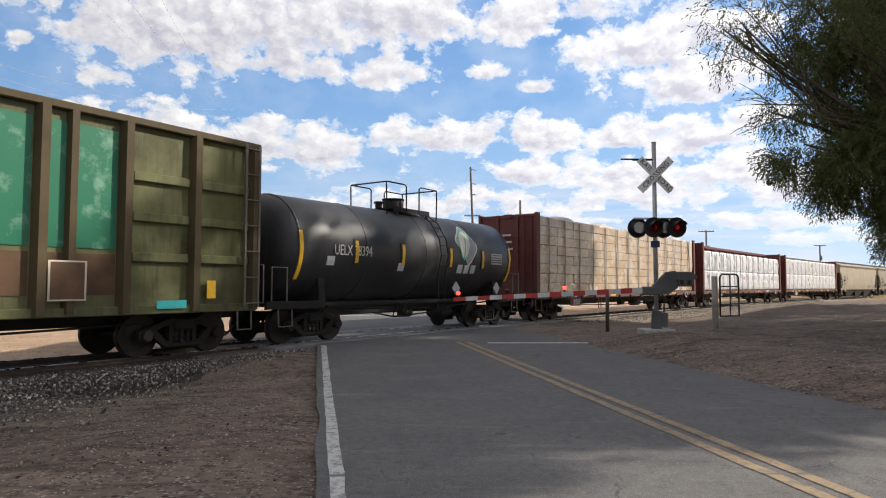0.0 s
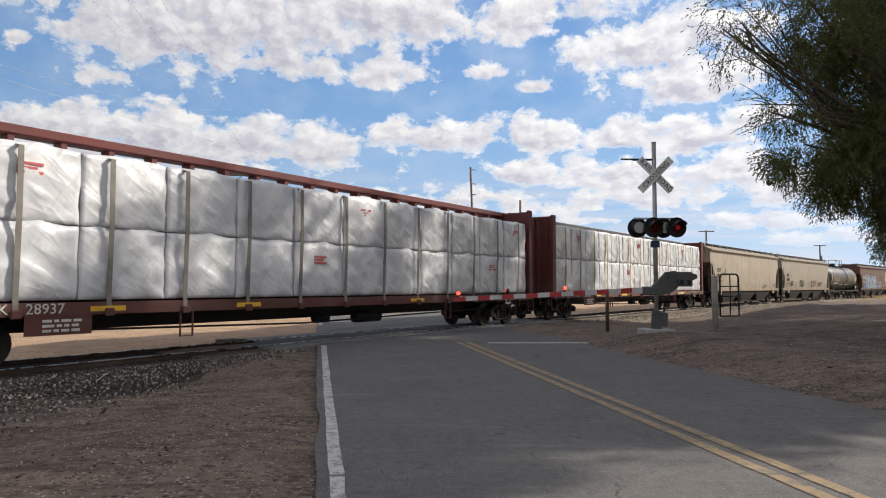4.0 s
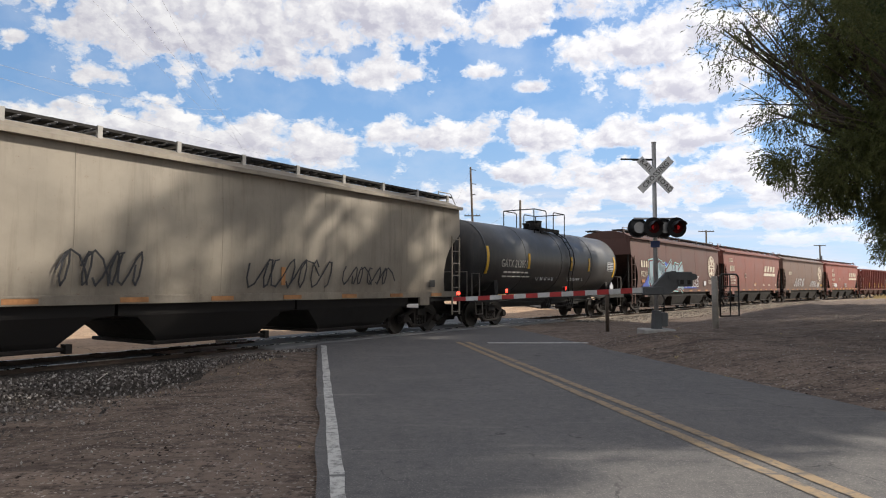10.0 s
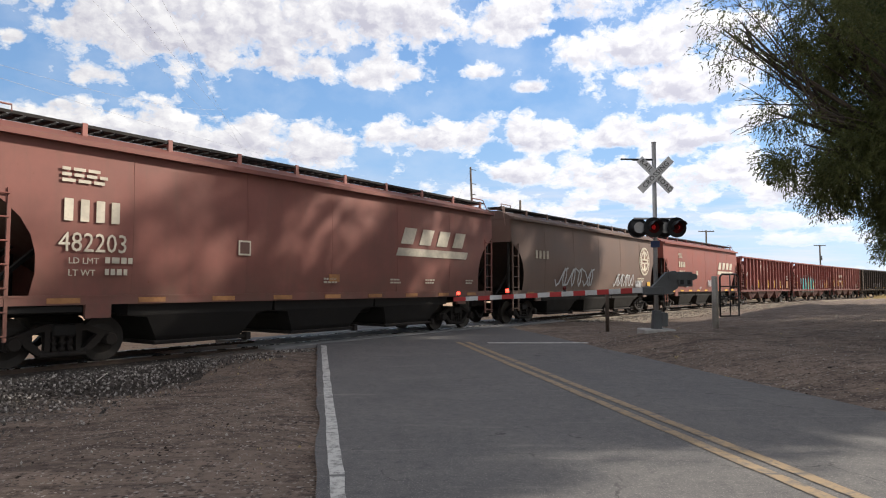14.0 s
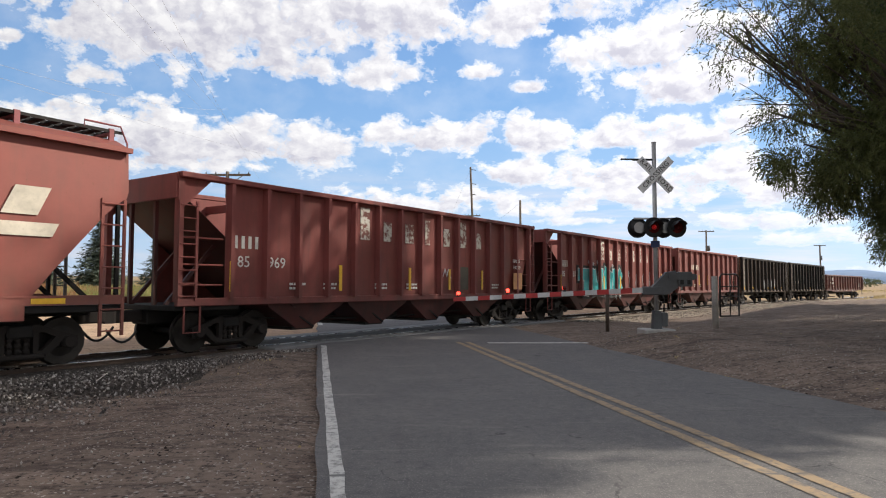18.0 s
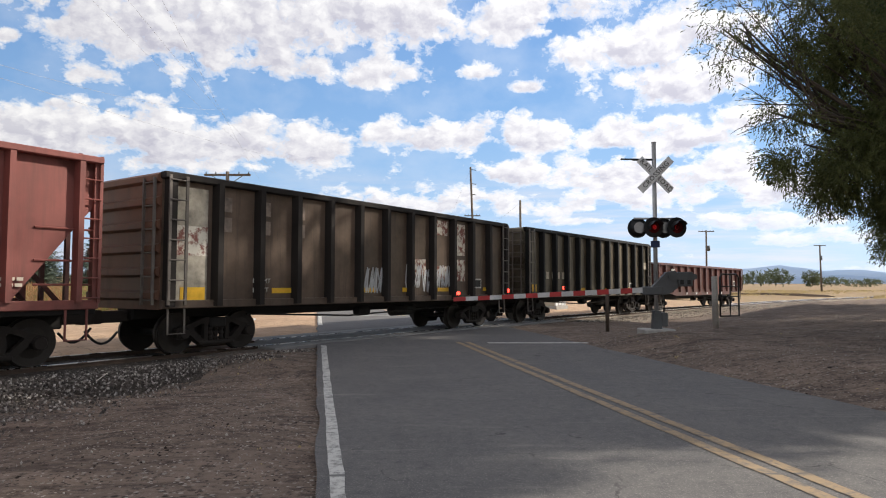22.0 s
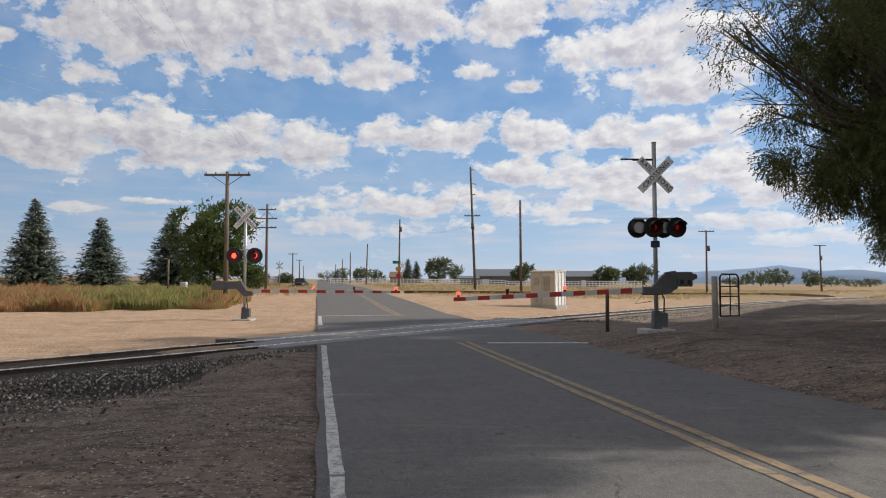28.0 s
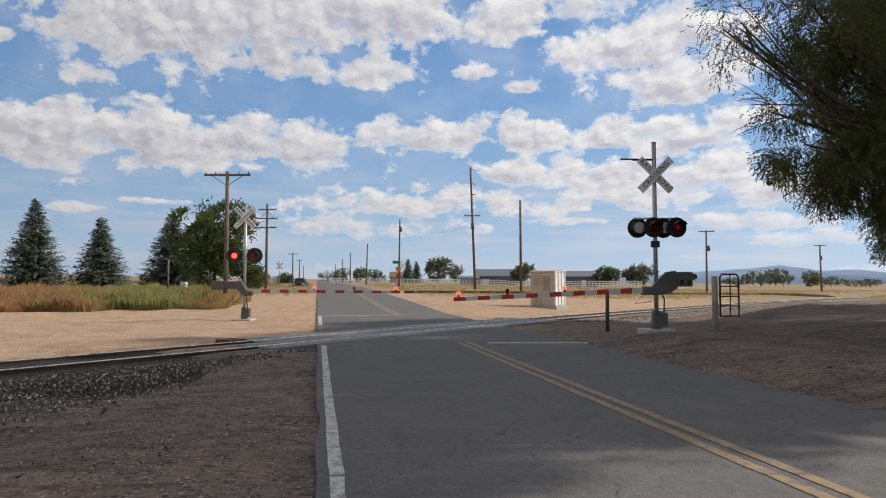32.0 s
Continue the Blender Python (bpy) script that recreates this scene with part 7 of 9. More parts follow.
car, H = covered_hopper(45.9, 62.3, "pinkish red covered hopper car with slanted ends", (0.255, 0.074, 0.058), (0.28, 0.085, 0.09), round_cut=False, tape=YELLOW_TAPE, dirt=0.25)
blocks(car, -H + 2.61, 2.78, 4, 0.26, 0.36, CREAM_MARK, -1.59)
letters(car, "486015", -H + 2.61, 2.25, 0.46, CREAM_MARK, -1.59, squeeze=0.8)
letters(car, "LD LMT", -H + 2.4, 1.85, 0.16, CREAM_MARK, -1.585)
letters(car, "LT WT", -H + 2.4, 1.65, 0.16, CREAM_MARK, -1.585)
stencils(car, -H + 3.1, 1.86, 1, 0.6, 0.11, CREAM_MARK, -1.585)
stencils(car, -H + 3.1, 1.66, 1, 0.6, 0.11, CREAM_MARK, -1.585)
daub(car, blob(-H + 4.15, 1.72, 0.62, 0.25, seed=3), -1.585, LIGHT_TAG, label="grey painted-over patch")
stencils(car, -H + 2.6, 3.65, 4, 0.7, 0.05, CREAM_MARK, -1.57)
wedge(car, -H + 11.2, 2.8, 3.8)
scrawl(car, -H + 8.6, 1.5, 0.9, 0.5, -1.6, LIGHT_TAG, 15, 0.035)
stroke(car, [(H - 9.6, 1.28), (H - 9.6, 1.48), (H - 9.45, 1.38), (H - 9.3, 1.48)], -1.60, 0.03, LIGHT_TAG)
plate(car, "notice_frame", -H + 6.1, -H + 6.4, 2.3, 2.6, CREAM_MARK, -1.59)


# ---- tank cars ----
def tank_car(a, b, label, color, name, radius, top, dome_x, rail_x, weather):
    c, H = car_thing(a, b, label, "tank car", name)
    paint = car_paint("tank_paint", color, streak=weather, rough=0.42, fade=0.35, dirt=(0.09, 0.085, 0.08), rust=(0.07, 0.045, 0.03))
    R, zc, n = radius, top - radius, 36
    bm = bmesh.new()
    head = [(0.0, 0.12), (0.02, 0.35), (0.10, 0.60), (0.22, 0.80), (0.40, 0.94), (0.62, 1.0)]
    rings = []
    for d, k in head:
        rings.append((-H + 0.35 + d, R * k))
    for i in range(1, 8):
        rings.append((-H + 0.97 + (2 * H - 1.94) * i / 8, R))
    for d, k in reversed(head):
        rings.append((H - 0.35 - d, R * k))
    loft(bm, [[(x, r * math.cos(math.tau * i / n), zc + r * math.sin(math.tau * i / n)) for i in range(n)] for x, r in rings], smooth=True)
    part("tank_shell", bm, paint, c, "round-ended tank shell with grimy dull paint")
    for x in (-H + 0.97, -H * 0.45, 0.0, H * 0.45, H - 0.97):
        bm = bmesh.new()
        loft(bm, [[(x + dx, (R + r) * math.cos(math.tau * i / n), zc + (R + r) * math.sin(math.tau * i / n)) for i in range(n)] for dx, r in ((-0.03, 0.0), (-0.025, 0.012), (0.025, 0.012), (0.03, 0.0))], caps=False, smooth=False)
        part("weld_band", bm, paint, c)
    # platform, railings, valve housing
    bm = bmesh.new()
    for i in range(12):
        box(bm, dome_x - 0.9 + i * 0.15, dome_x - 0.9 + i * 0.15 + 0.10, -0.75, 0.75, top + 0.02, top + 0.06)
    for y in (-0.75, 0.75):
        box(bm, dome_x - 0.95, dome_x + 0.95, y - 0.03, y + 0.03, top - 0.10, top + 0.05)
        box(bm, dome_x - 0.85, dome_x - 0.75, y - 0.03, y + 0.03, top - 0.45, top)
        box(bm, dome_x + 0.75, dome_x + 0.85, y - 0.03, y + 0.03, top - 0.45, top)
    part("platform", bm, STEEL_DARK, c, "dark steel grating platform")
    bm = bmesh.new()
    rod(bm, (dome_x - 0.1, 0, top - 0.1), (dome_x - 0.1, 0, top + 0.40), 0.36, 18)
    rod(bm, (dome_x - 0.1, 0, top + 0.40), (dome_x - 0.1, 0, top + 0.44), 0.39, 18)
    part("valve_housing", bm, STEEL_DARK, c)
    bm = bmesh.new()
    rod(bm, (dome_x - 0.85, 0, top), (dome_x - 0.85, 0, top + 0.22), 0.12, 10)
    rod(bm, (dome_x - 0.85, 0, top + 0.22), (dome_x - 0.85, 0, top + 0.28), 0.17, 10)
    part("relief_valve", bm, STEEL_DARK, c)
    for y in (-0.78, 0.78):
        for k in (-1, 1):
            x0, x1 = dome_x + k * 0.35, dome_x + k * rail_x
            bm = bmesh.new()
            bars(bm, [(x0, y, top - 0.05), (x0, y, top + 0.78), (x0 + k * 0.08, y, top + 0.84), (x1, y, top + 0.84), (x1 + k * 0.03, y, top + 0.78), (x1, y, top - 0.25)], 0.024, 8)
            part("railing", bm, STEEL_DARK, c)
    for k in (-1, 1):
        bm = bmesh.new()
        bars(bm, [(dome_x + k * rail_x, -0.78, top + 0.84), (dome_x + k * rail_x, 0.78, top + 0.84)], 0.024, 8)
        part("railing", bm, STEEL_DARK, c)
    # side ladder that follows the shell
    bm = bmesh.new()
    for dx in (-0.2, 0.2):
        bars(bm, [(dome_x + 0.75 + dx, -(R + 0.10) * math.cos(q), zc + (R + 0.10) * math.sin(q)) for q in [radians(v) for v in (70, 45, 20, 0, -25)]] + [(dome_x + 0.75 + dx, -1.45, 0.75)], 0.022, 6)
    lad = part("ladder", bm, STEEL_DARK, c)
    for v in (60, 48, 36, 24, 12, 0, -12, -24):
        q = radians(v)
        bm = bmesh.new()
        rod(bm, (dome_x + 0.55, -(R + 0.10) * math.cos(q), zc + (R + 0.10) * math.sin(q)), (dome_x + 0.95, -(R + 0.10) * math.cos(q), zc + (R + 0.10) * math.sin(q)), 0.016, 6)
        part("rung", bm, STEEL_DARK, lad)
    # end frames, bolsters, walkway, side pipes
    for k in (-1, 1):
        bm = bmesh.new()
        soft_box(bm, min(k * (H + 0.1), k * (H - 1.9)), max(k * (H + 0.1), k * (H - 1.9)), -1.42, 1.42, 1.0, 1.10, 0.02)
        for sy in (-1, 1):
            box(bm, min(k * (H + 0.1), k * (H - 1.9)), max(k * (H + 0.1), k * (H - 1.9)), sy * 1.42 - 0.05, sy * 1.42 + 0.05, 0.94, 1.14)
        part("end_sill", bm, STEEL_DARK, c)
        bm = bmesh.new()
        extrude(bm, ((-1.35, 1.1), (1.35, 1.1), (1.30, 1.75), (0.9, 1.35), (0, 1.22), (-0.9, 1.35), (-1.30, 1.75)), "x", k * (H - 1.9) - 0.12, k * (H - 1.9) + 0.12)
        part("saddle", bm, STEEL_DARK, c)
        bm = bmesh.new()
        bars(bm, [(k * (H - 0.1), -1.40, 1.1), (k * (H - 0.1), -1.40, 2.0), (k * (H - 0.6), -1.40, 2.0), (k * (H - 0.6), -1.40, 1.1)], 0.022, 6)
        bars(bm, [(k * (H + 0.08), -1.3, 1.1), (k * (H + 0.08), -1.3, 2.05), (k * (H + 0.08), 1.3, 2.05), (k * (H + 0.08), 1.3, 1.1)], 0.022, 6)
        bars(bm, [(k * (H - 0.3), -1.42, 1.0), (k * (H - 0.3), -1.45, 0.5), (k * (H - 0.75), -1.45, 0.5), (k * (H - 0.75), -1.42, 1.0)], 0.022, 6)
        part("grab_iron", bm, GRIP, c)
        add_truck(c, k * (H - 1.85))
    bm = bmesh.new()
    for y in (-1.42, 1.42):
        box(bm, -H + 1.8, H - 1.8, y - 0.04, y + 0.04, 1.0, 1.10)
    bars(bm, [(-H + 2.2, -1.2, 0.95), (-0.5, -1.15, 0.8), (0.9, -1.15, 0.8), (H - 2.2, -1.2, 0.95)], 0.03, 6)
    part("side_rail", bm, STEEL_DARK, c)
    bm = bmesh.new()
    rod(bm, (0.1, 0, zc - R - 0.25), (0.1, 0, zc - R + 0.1), 0.16, 10)
    for x in (-1.3, -0.9, 0.9, 1.3):
        bars(bm, [(x, -1.3, 1.0), (x - 0.08, -1.2, 0.6), (x + 0.15, -1.2, 0.6), (x + 0.15, -1.3, 1.0)], 0.02, 6)
    part("bottom_outlet", bm, STEEL_DARK, c)
    underframe(c, H * 0.72, 1.0)
    add_ends(c, H + 0.18)
    return c, H, R, zc


def on_shell(R, zc, z):
    return -math.sqrt(max(0.01, R * R - (z - zc) ** 2))


def strip_on_shell(c, x, z0, z1, w, R, zc, material, name="reflector", label=""):
    bm = bmesh.new()
    rings = []
    for i in range(7):
        z = z0 + (z1 - z0) * i / 6
        y = on_shell(R + 0.02, zc, z)
        rings.append([(x - w / 2, y, z), (x + w / 2, y, z), (x + w / 2, y + 0.03, z), (x - w / 2, y + 0.03, z)])
    loft(bm, rings)
    return part(name, bm, material, c, label)


def shell_letters(c, words, x, z, size, mat, R, zc, squeeze=0.85):
    ob = letters(c, words, x, z, size, mat, 0, squeeze=squeeze)
    zm = z + size * 0.35
    y = on_shell(R + 0.014, zc, zm)
    lean = math.asin(max(-1, min(1, (zm - zc) / R)))
    ob.matrix_local = Matrix.Translation((x, y, zm)) @ Matrix.Rotation(math.pi / 2 - lean, 4, "X") @ Matrix.Translation((0, -size * 0.35, 0)) @ Matrix.Diagonal((size * squeeze, size, 1, 1))


car, H, R, zc = tank_car(-154.85, -141.9, "black tank car with a pale leaf emblem and yellow strips", (0.030, 0.030, 0.034), "tank_car", 1.49, 4.06, 0.15, 1.35, 0.25)
shell_letters(car, "UELX 78394", -H + 2.2, 2.40, 0.42, WHITE_MARK, R, zc, 0.72)
for x in (3.1, 5.24, 7.87, 9.95):
    strip_on_shell(car, -H + x, 2.16, 2.86, 0.22, R, zc, BLACK_MARK, "reflector_backing")
    strip_on_shell(car, -H + x + 0.02, 2.19, 2.83, 0.13, R + 0.008, zc, YELLOW_TAPE)
strip_on_shell(car, -H + 1.0, 1.7, 3.0, 0.12, R, zc, YELLOW_TAPE)
strip_on_shell(car, H - 0.98, 1.7, 3.0, 0.12, R, zc, YELLOW_TAPE)
def shell_patch(c, outline, R, lift, zc, material, name, label=""):
    """A painted shape that follows the round shell; the outline is convex, in (x, z)."""
    lo, hi = min(z for _, z in outline), max(z for _, z in outline)
    rings = []
    for i in range(15):
        z = lo + (hi - lo) * (0.004 + 0.992 * i / 14)
        xs = []
        for (xa, za), (xb, zb) in zip(outline, outline[1:] + outline[:1]):
            if (za - z) * (zb - z) < 0:
                xs.append(xa + (xb - xa) * (z - za) / (zb - za))
        y = on_shell(R + lift, zc, z)
        rings.append([(min(xs), y, z), (max(xs), y, z), (max(xs), y + lift, z), (min(xs), y + lift, z)])
    bm = bmesh.new()
    loft(bm, rings)
    return part(name, bm, material, c, label)


DIAMOND = ((0.08, -1.0), (0.25, -0.92), (0.94, -0.12), (0.92, 0.10), (0.15, 0.96), (-0.05, 0.98), (-0.9, 0.32), (-0.92, 0.12))
LEAF_MARK = plain("pale_green_mark", (0.10, 0.42, 0.30), 0.6)
for k, lift, m in ((0.72, 0.010, WHITE_MARK), (0.67, 0.014, plain("slate_emblem_paint", (0.24, 0.24, 0.30), 0.5))):
    shell_patch(car, [(-H + 8.95 + px * k, 2.98 + pz * k) for px, pz in DIAMOND], R, lift, zc, m, "emblem_field", "silver-edged diamond" if k > 0.7 else "")
for k, lift, m in ((0.58, 0.018, LEAF_MARK), (0.50, 0.022, WHITE_MARK)):
    ring = [(0.62 * math.sin(a) * (1 - 0.30 * math.cos(a)), -math.cos(a)) for a in [math.tau * q / 18 for q in range(18)]]
    shell_patch(car, [(-H + 8.82 + px * k + 0.22 * pz * k, 3.0 + pz * k) for px, pz in ring], R, lift, zc, m, "emblem_leaf", "pale leaf shape edged green" if k > 0.55 else "")
shell_patch(car, [(-H + 8.62, 2.45), (-H + 8.68, 2.43), (-H + 8.98, 3.32), (-H + 8.94, 3.34)], R, 0.026, zc, LEAF_MARK, "emblem_vein")
for i in range(3):
    strip_on_shell(car, -H + 8.5 + i * 0.42, 1.98, 2.28, 0.3, R, zc, LIGHT_TAG, "emblem_bar")
strip_on_shell(car, -H + 10.95, 2.35, 2.75, 0.75, R, zc, LIGHT_TAG, "data_plate", "pale plate of fine print")
for i in range(4):
    strip_on_shell(car, -H + 10.95, 2.40 + i * 0.09, 2.44 + i * 0.09, 0.66, R + 0.008, zc, DARK_TAG, "data_row")
for x, z in ((-H + 2.1, 2.1), (-H + 5.2, 2.0)):
    strip_on_shell(car, x, z, z + 0.25, 0.28, R, zc, LIGHT_TAG, "data_plate")
for x in (-H + 8.2, H - 2.0):
    bm = bmesh.new()
    extrude(bm, ((x, 1.22), (x + 0.22, 1.45), (x, 1.68), (x - 0.22, 1.45)), "y", -1.50, -1.46)
    part("placard", bm, LIGHT_TAG, car, "grey diamond placard")

car, H, R, zc = tank_car(-25.05, -10.35, "dull black tank car with sun-faded shell and yellow strips", (0.050, 0.050, 0.052), "tank_car", 1.47, 4.12, 0.15, 1.5, 0.75)
shell_letters(car, "GATX 213951", -H + 2.07, 2.28, 0.44, WHITE_MARK, R, zc, 0.8)
for i, w in enumerate((2.0, 2.3)):
    bm = bmesh.new()
    for k in range(6):
        z = 2.06 - i * 0.16
        y = on_shell(R + 0.02, zc, z)
        box(bm, -H + 2.4 + k * w / 6, -H + 2.4 + k * w / 6 + w / 8, y, y + 0.02, z, z + 0.06)
    part("stencil", bm, WHITE_MARK, car)
for x in (1.1, 4.3, 8.35, 10.32, 13.5):
    strip_on_shell(car, -H + x, 2.25 if 2 < x < 12 else 2.0, 2.88 if 2 < x < 12 else 3.05, 0.15, R, zc, YELLOW_TAPE)
strip_on_shell(car, H - 1.75, 2.3, 2.75, 0.8, R, zc, LIGHT_TAG, "data_plate", "pale plate of fine print")
for i in range(5):
    strip_on_shell(car, H - 1.75, 2.33 + i * 0.085, 2.37 + i * 0.085, 0.72, R + 0.008, zc, DARK_TAG, "data_row")
scrawl(car, -H + 5.2, 1.75, 1.8, 0.5, on_shell(R + 0.01, zc, 1.9), LIGHT_TAG, 31, 0.025)
scrawl(car, 0.9, 1.75, 1.5, 0.5, on_shell(R + 0.01, zc, 1.9), LIGHT_TAG, 32, 0.03)
bm = bmesh.new()
extrude(bm, ((H - 1.7, 1.22), (H - 1.45, 1.48), (H - 1.7, 1.74), (H - 1.95, 1.48)), "y", -1.50, -1.46)
part("placard", bm, LIGHT_TAG, car, "grey diamond placard")


# ---- centre-beam cars with wrapped lumber ----
def slanted(n, pos, turn, scale, stretch, detail=5.0):
    """Long noise streaks that lean across the face of a stack."""
    m = n.node("ShaderNodeMapping", Rotation=(0, radians(turn), 0), Scale=tuple(1 / k for k in stretch))
    m.vector_type = "TEXTURE"
    n.link(pos, m.inputs["Vector"])
    return n.noise(scale, detail, 0.6, vector=m.outputs["Vector"])


def white_film():
    """Dull white woven wrapping with soft folds and creases."""
    n = Nodes("white_wrapping_film")
    pos = n.coords("Object")
    rnd = n.node("ShaderNodeObjectInfo").outputs["Random"]
    broad = n.noise(1.3, 4.0, 0.55, vector=pos)
    f1, f2 = slanted(n, pos, 35, 0.55, (1.0, 1.0, 3.4), 2.0), slanted(n, pos, -52, 0.5, (1.0, 1.0, 3.8), 2.0)
    r1 = n.ramp(n.math("ABSOLUTE", n.math("SUBTRACT", f1, 0.5)), 0.10, 0.0)
    r2 = n.ramp(n.math("ABSOLUTE", n.math("SUBTRACT", f2, 0.52)), 0.08, 0.0)
    c = n.mix(n.ramp(broad, 0.35, 0.65), (0.53, 0.54, 0.57), (0.71, 0.715, 0.735))
    c = n.mix(n.math("MULTIPLY", rnd, 0.2), c, (0.55, 0.555, 0.58))
    c = n.mix(n.ramp(n.noise(0.7, 6.0, 0.7, vector=pos), 0.55, 0.75, 0, 0.35), c, (0.60, 0.575, 0.54))
    h = n.math("ADD", n.math("MULTIPLY", broad, 0.6), n.math("ADD", n.math("MULTIPLY", r1, 0.30), n.math("MULTIPLY", r2, 0.24)))
    return n.done(c, n.ramp(broad, 0.3, 0.7, 0.32, 0.48), 0, h, 0.36, 0.10, 0.5)


def boards_under_film():
    """Planed boards in flat layers, seen through creased clear film."""
    n = Nodes("boards_under_clear_film")
    pos = n.coords()
    rnd = n.node("ShaderNodeObjectInfo").outputs["Random"]
    grain = n.noise(3.0, 5.0, 0.6, vector=pos, stretch=(0.5, 1.0, 9.0))
    c = n.mix(n.ramp(grain, 0.35, 0.65), (0.46, 0.305, 0.165), (0.58, 0.40, 0.235))
    c = n.mix(n.math("MULTIPLY", rnd, 0.35), c, (0.40, 0.27, 0.15))
    # the film's milky patches and creases run on over the boards
    haze = n.noise(0.8, 5.0, 0.62, vector=pos)
    c = n.mix(n.ramp(haze, 0.46, 0.64, 0.05, 0.62), c, (0.58, 0.535, 0.475))
    h = n.math("MULTIPLY", haze, 0.5)
    for turn, scale, st in ((32, 0.7, (1.0, 1.0, 5.5)), (-38, 0.6, (1.0, 1.0, 5.2)), (80, 0.5, (1.0, 1.0, 4.4)), (6, 0.8, (1.0, 1.0, 6.0))):
        f = slanted(n, pos, turn, scale, st, 2.0)
        line = n.ramp(n.math("ABSOLUTE", n.math("SUBTRACT", f, 0.51)), 0.034, 0.0)
        c = n.mix(n.math("MULTIPLY", line, 0.18), c, (0.80, 0.76, 0.70))
        h = n.math("ADD", h, n.math("MULTIPLY", line, 0.15))
    return n.done(c, n.ramp(haze, 0.35, 0.65, 0.18, 0.36), 0, h, 0.5, 0.06, 0.6)


TAN_FILM, WHITE_FILM = boards_under_film(), white_film()
STRAP_GREY, STRAP_YELLOW = plain("grey_web_strap", (0.22, 0.20, 0.18), 0.7), plain("dirty_yellow_web_strap", (0.36, 0.29, 0.10), 0.7, 0, 0.4, 5.0)
RED_MARK = plain("faded_red_print", (0.55, 0.13, 0.13), 0.7)


MILKY_FILM = Nodes("slack_milky_film")
mk = MILKY_FILM.noise(1.6, 6.0, 0.65, stretch=(3.0, 1.0, 1.0))
MILKY_FILM = MILKY_FILM.done(MILKY_FILM.mix(MILKY_FILM.ramp(mk, 0.35, 0.65), (0.50, 0.40, 0.30), (0.68, 0.61, 0.52)), MILKY_FILM.ramp(mk, 0.3, 0.7, 0.15, 0.35), 0, mk, 0.6, 0.08, 0.6)


def board_stack(w, d, h, seed):
    """A flat layer of boards with its film pulled tight over the edges."""
    bm = bmesh.new()
    soft_box(bm, -w / 2, w / 2, -d - 0.03 * noise.noise((seed * 3.3, 1.7, 0)), 0.0, 0.0, h - 0.010, 0.010)
    return bm


def film_drape(x, w, z0, z1, y, seed):
    """A slack fold of film that hangs down the face of the load."""
    bm = bmesh.new()
    rings = []
    for j in range(9):
        v = j / 8
        z = z1 + (z0 - z1) * v
        rings.append([(x + w * (i / 6 - 0.5) * (1 - 0.8 * v ** 1.5) + 0.16 * noise.noise((seed, v * 3, 0)), y - 0.02 - 0.05 * (i % 2) * (0.5 + 0.5 * math.sin(seed + v * 4)) - 0.03 * noise.noise((i * 0.9 + seed, v * 3.5, 1)), z) for i in range(7)])
    loft(bm, rings + [[(p[0], p[1] + 0.006, p[2]) for p in r_] for r_ in reversed(rings)], close=False, smooth=True)
    return bm


def film_hump(x, w, z, seed):
    """Film blown up over the top of the load."""
    bm = bmesh.new()
    rings = []
    rings.append([(x + w * (i / 10 - 0.5), -1.415, z - 0.09) for i in range(11)])
    for j in range(6):
        y = -1.40 + 1.2 * j / 5
        rings.append([(x + w * (i / 10 - 0.5), y, z - 0.05 + (0.10 + 0.14 * math.sin(math.pi * (j + 0.6) / 6)) * math.sin(math.pi * i / 10) ** 0.7 + 0.02 * noise.noise((i * 0.8, j, seed))) for i in range(11)])
    loft(bm, rings, close=False, smooth=True)
    return bm


def bundle(w, d, h, bulge, seed, nx=7, nz=7):
    """A wrapped stack: a box with slack, puffed faces."""
    bm = bmesh.new()

    def shape(u, v, t):
        # u along, v up, t depth in 0..1
        x, z, y = (u - 0.5) * w, v * h, -t * d
        puff = math.sin(math.pi * min(1, max(0, u))) * math.sin(math.pi * min(1, max(0, v)))
        nz_ = noise.noise((x * 1.9 + seed * 7.3, z * 1.7, seed)) * 0.6 + noise.noise((x * 5 + seed, z * 4.2, seed * 3)) * 0.35
        pull = max(0.0, 1 - abs(noise.noise((x * 1.5 + z * 1.1 + seed * 3.1, z * 1.6 - x * 0.6, seed))) * 3.2)
        pull2 = max(0.0, 1 - abs(noise.noise((x * 2.4 - z * 1.9 + seed * 5.7, z * 2.2 + x * 0.8, seed + 4))) * 3.6)
        y -= t * bulge * (puff ** 0.45 * 0.55 + nz_ * 0.45 + pull * 0.34 + pull2 * 0.2)
        z += (v > 0.97) * 0.05 * noise.noise((x * 2.2, seed, t)) + (v > 0.97) * 0.04 * math.sin(math.pi * u)
        return (x, y, z)
    front = loft(bm, [[shape(i / nx, j / nz, 1) for i in range(nx + 1)] for j in range(nz + 1)], close=False, smooth=True)
    back = [[bm.verts.new((v.co.x * 0.98, 0.0, v.co.z)) for v in row] for row in (front[0], front[-1])]
    for i in range(nx):
        bm.faces.new((front[-1][i], front[-1][i + 1], back[1][i + 1], back[1][i]))
        bm.faces.new((front[0][i + 1], front[0][i], back[0][i], back[0][i + 1]))
    for i in (0, nx):
        col = [r[i] for r in front]
        bm.faces.new([back[0][i]] + col + [back[1][i]])
    return bm


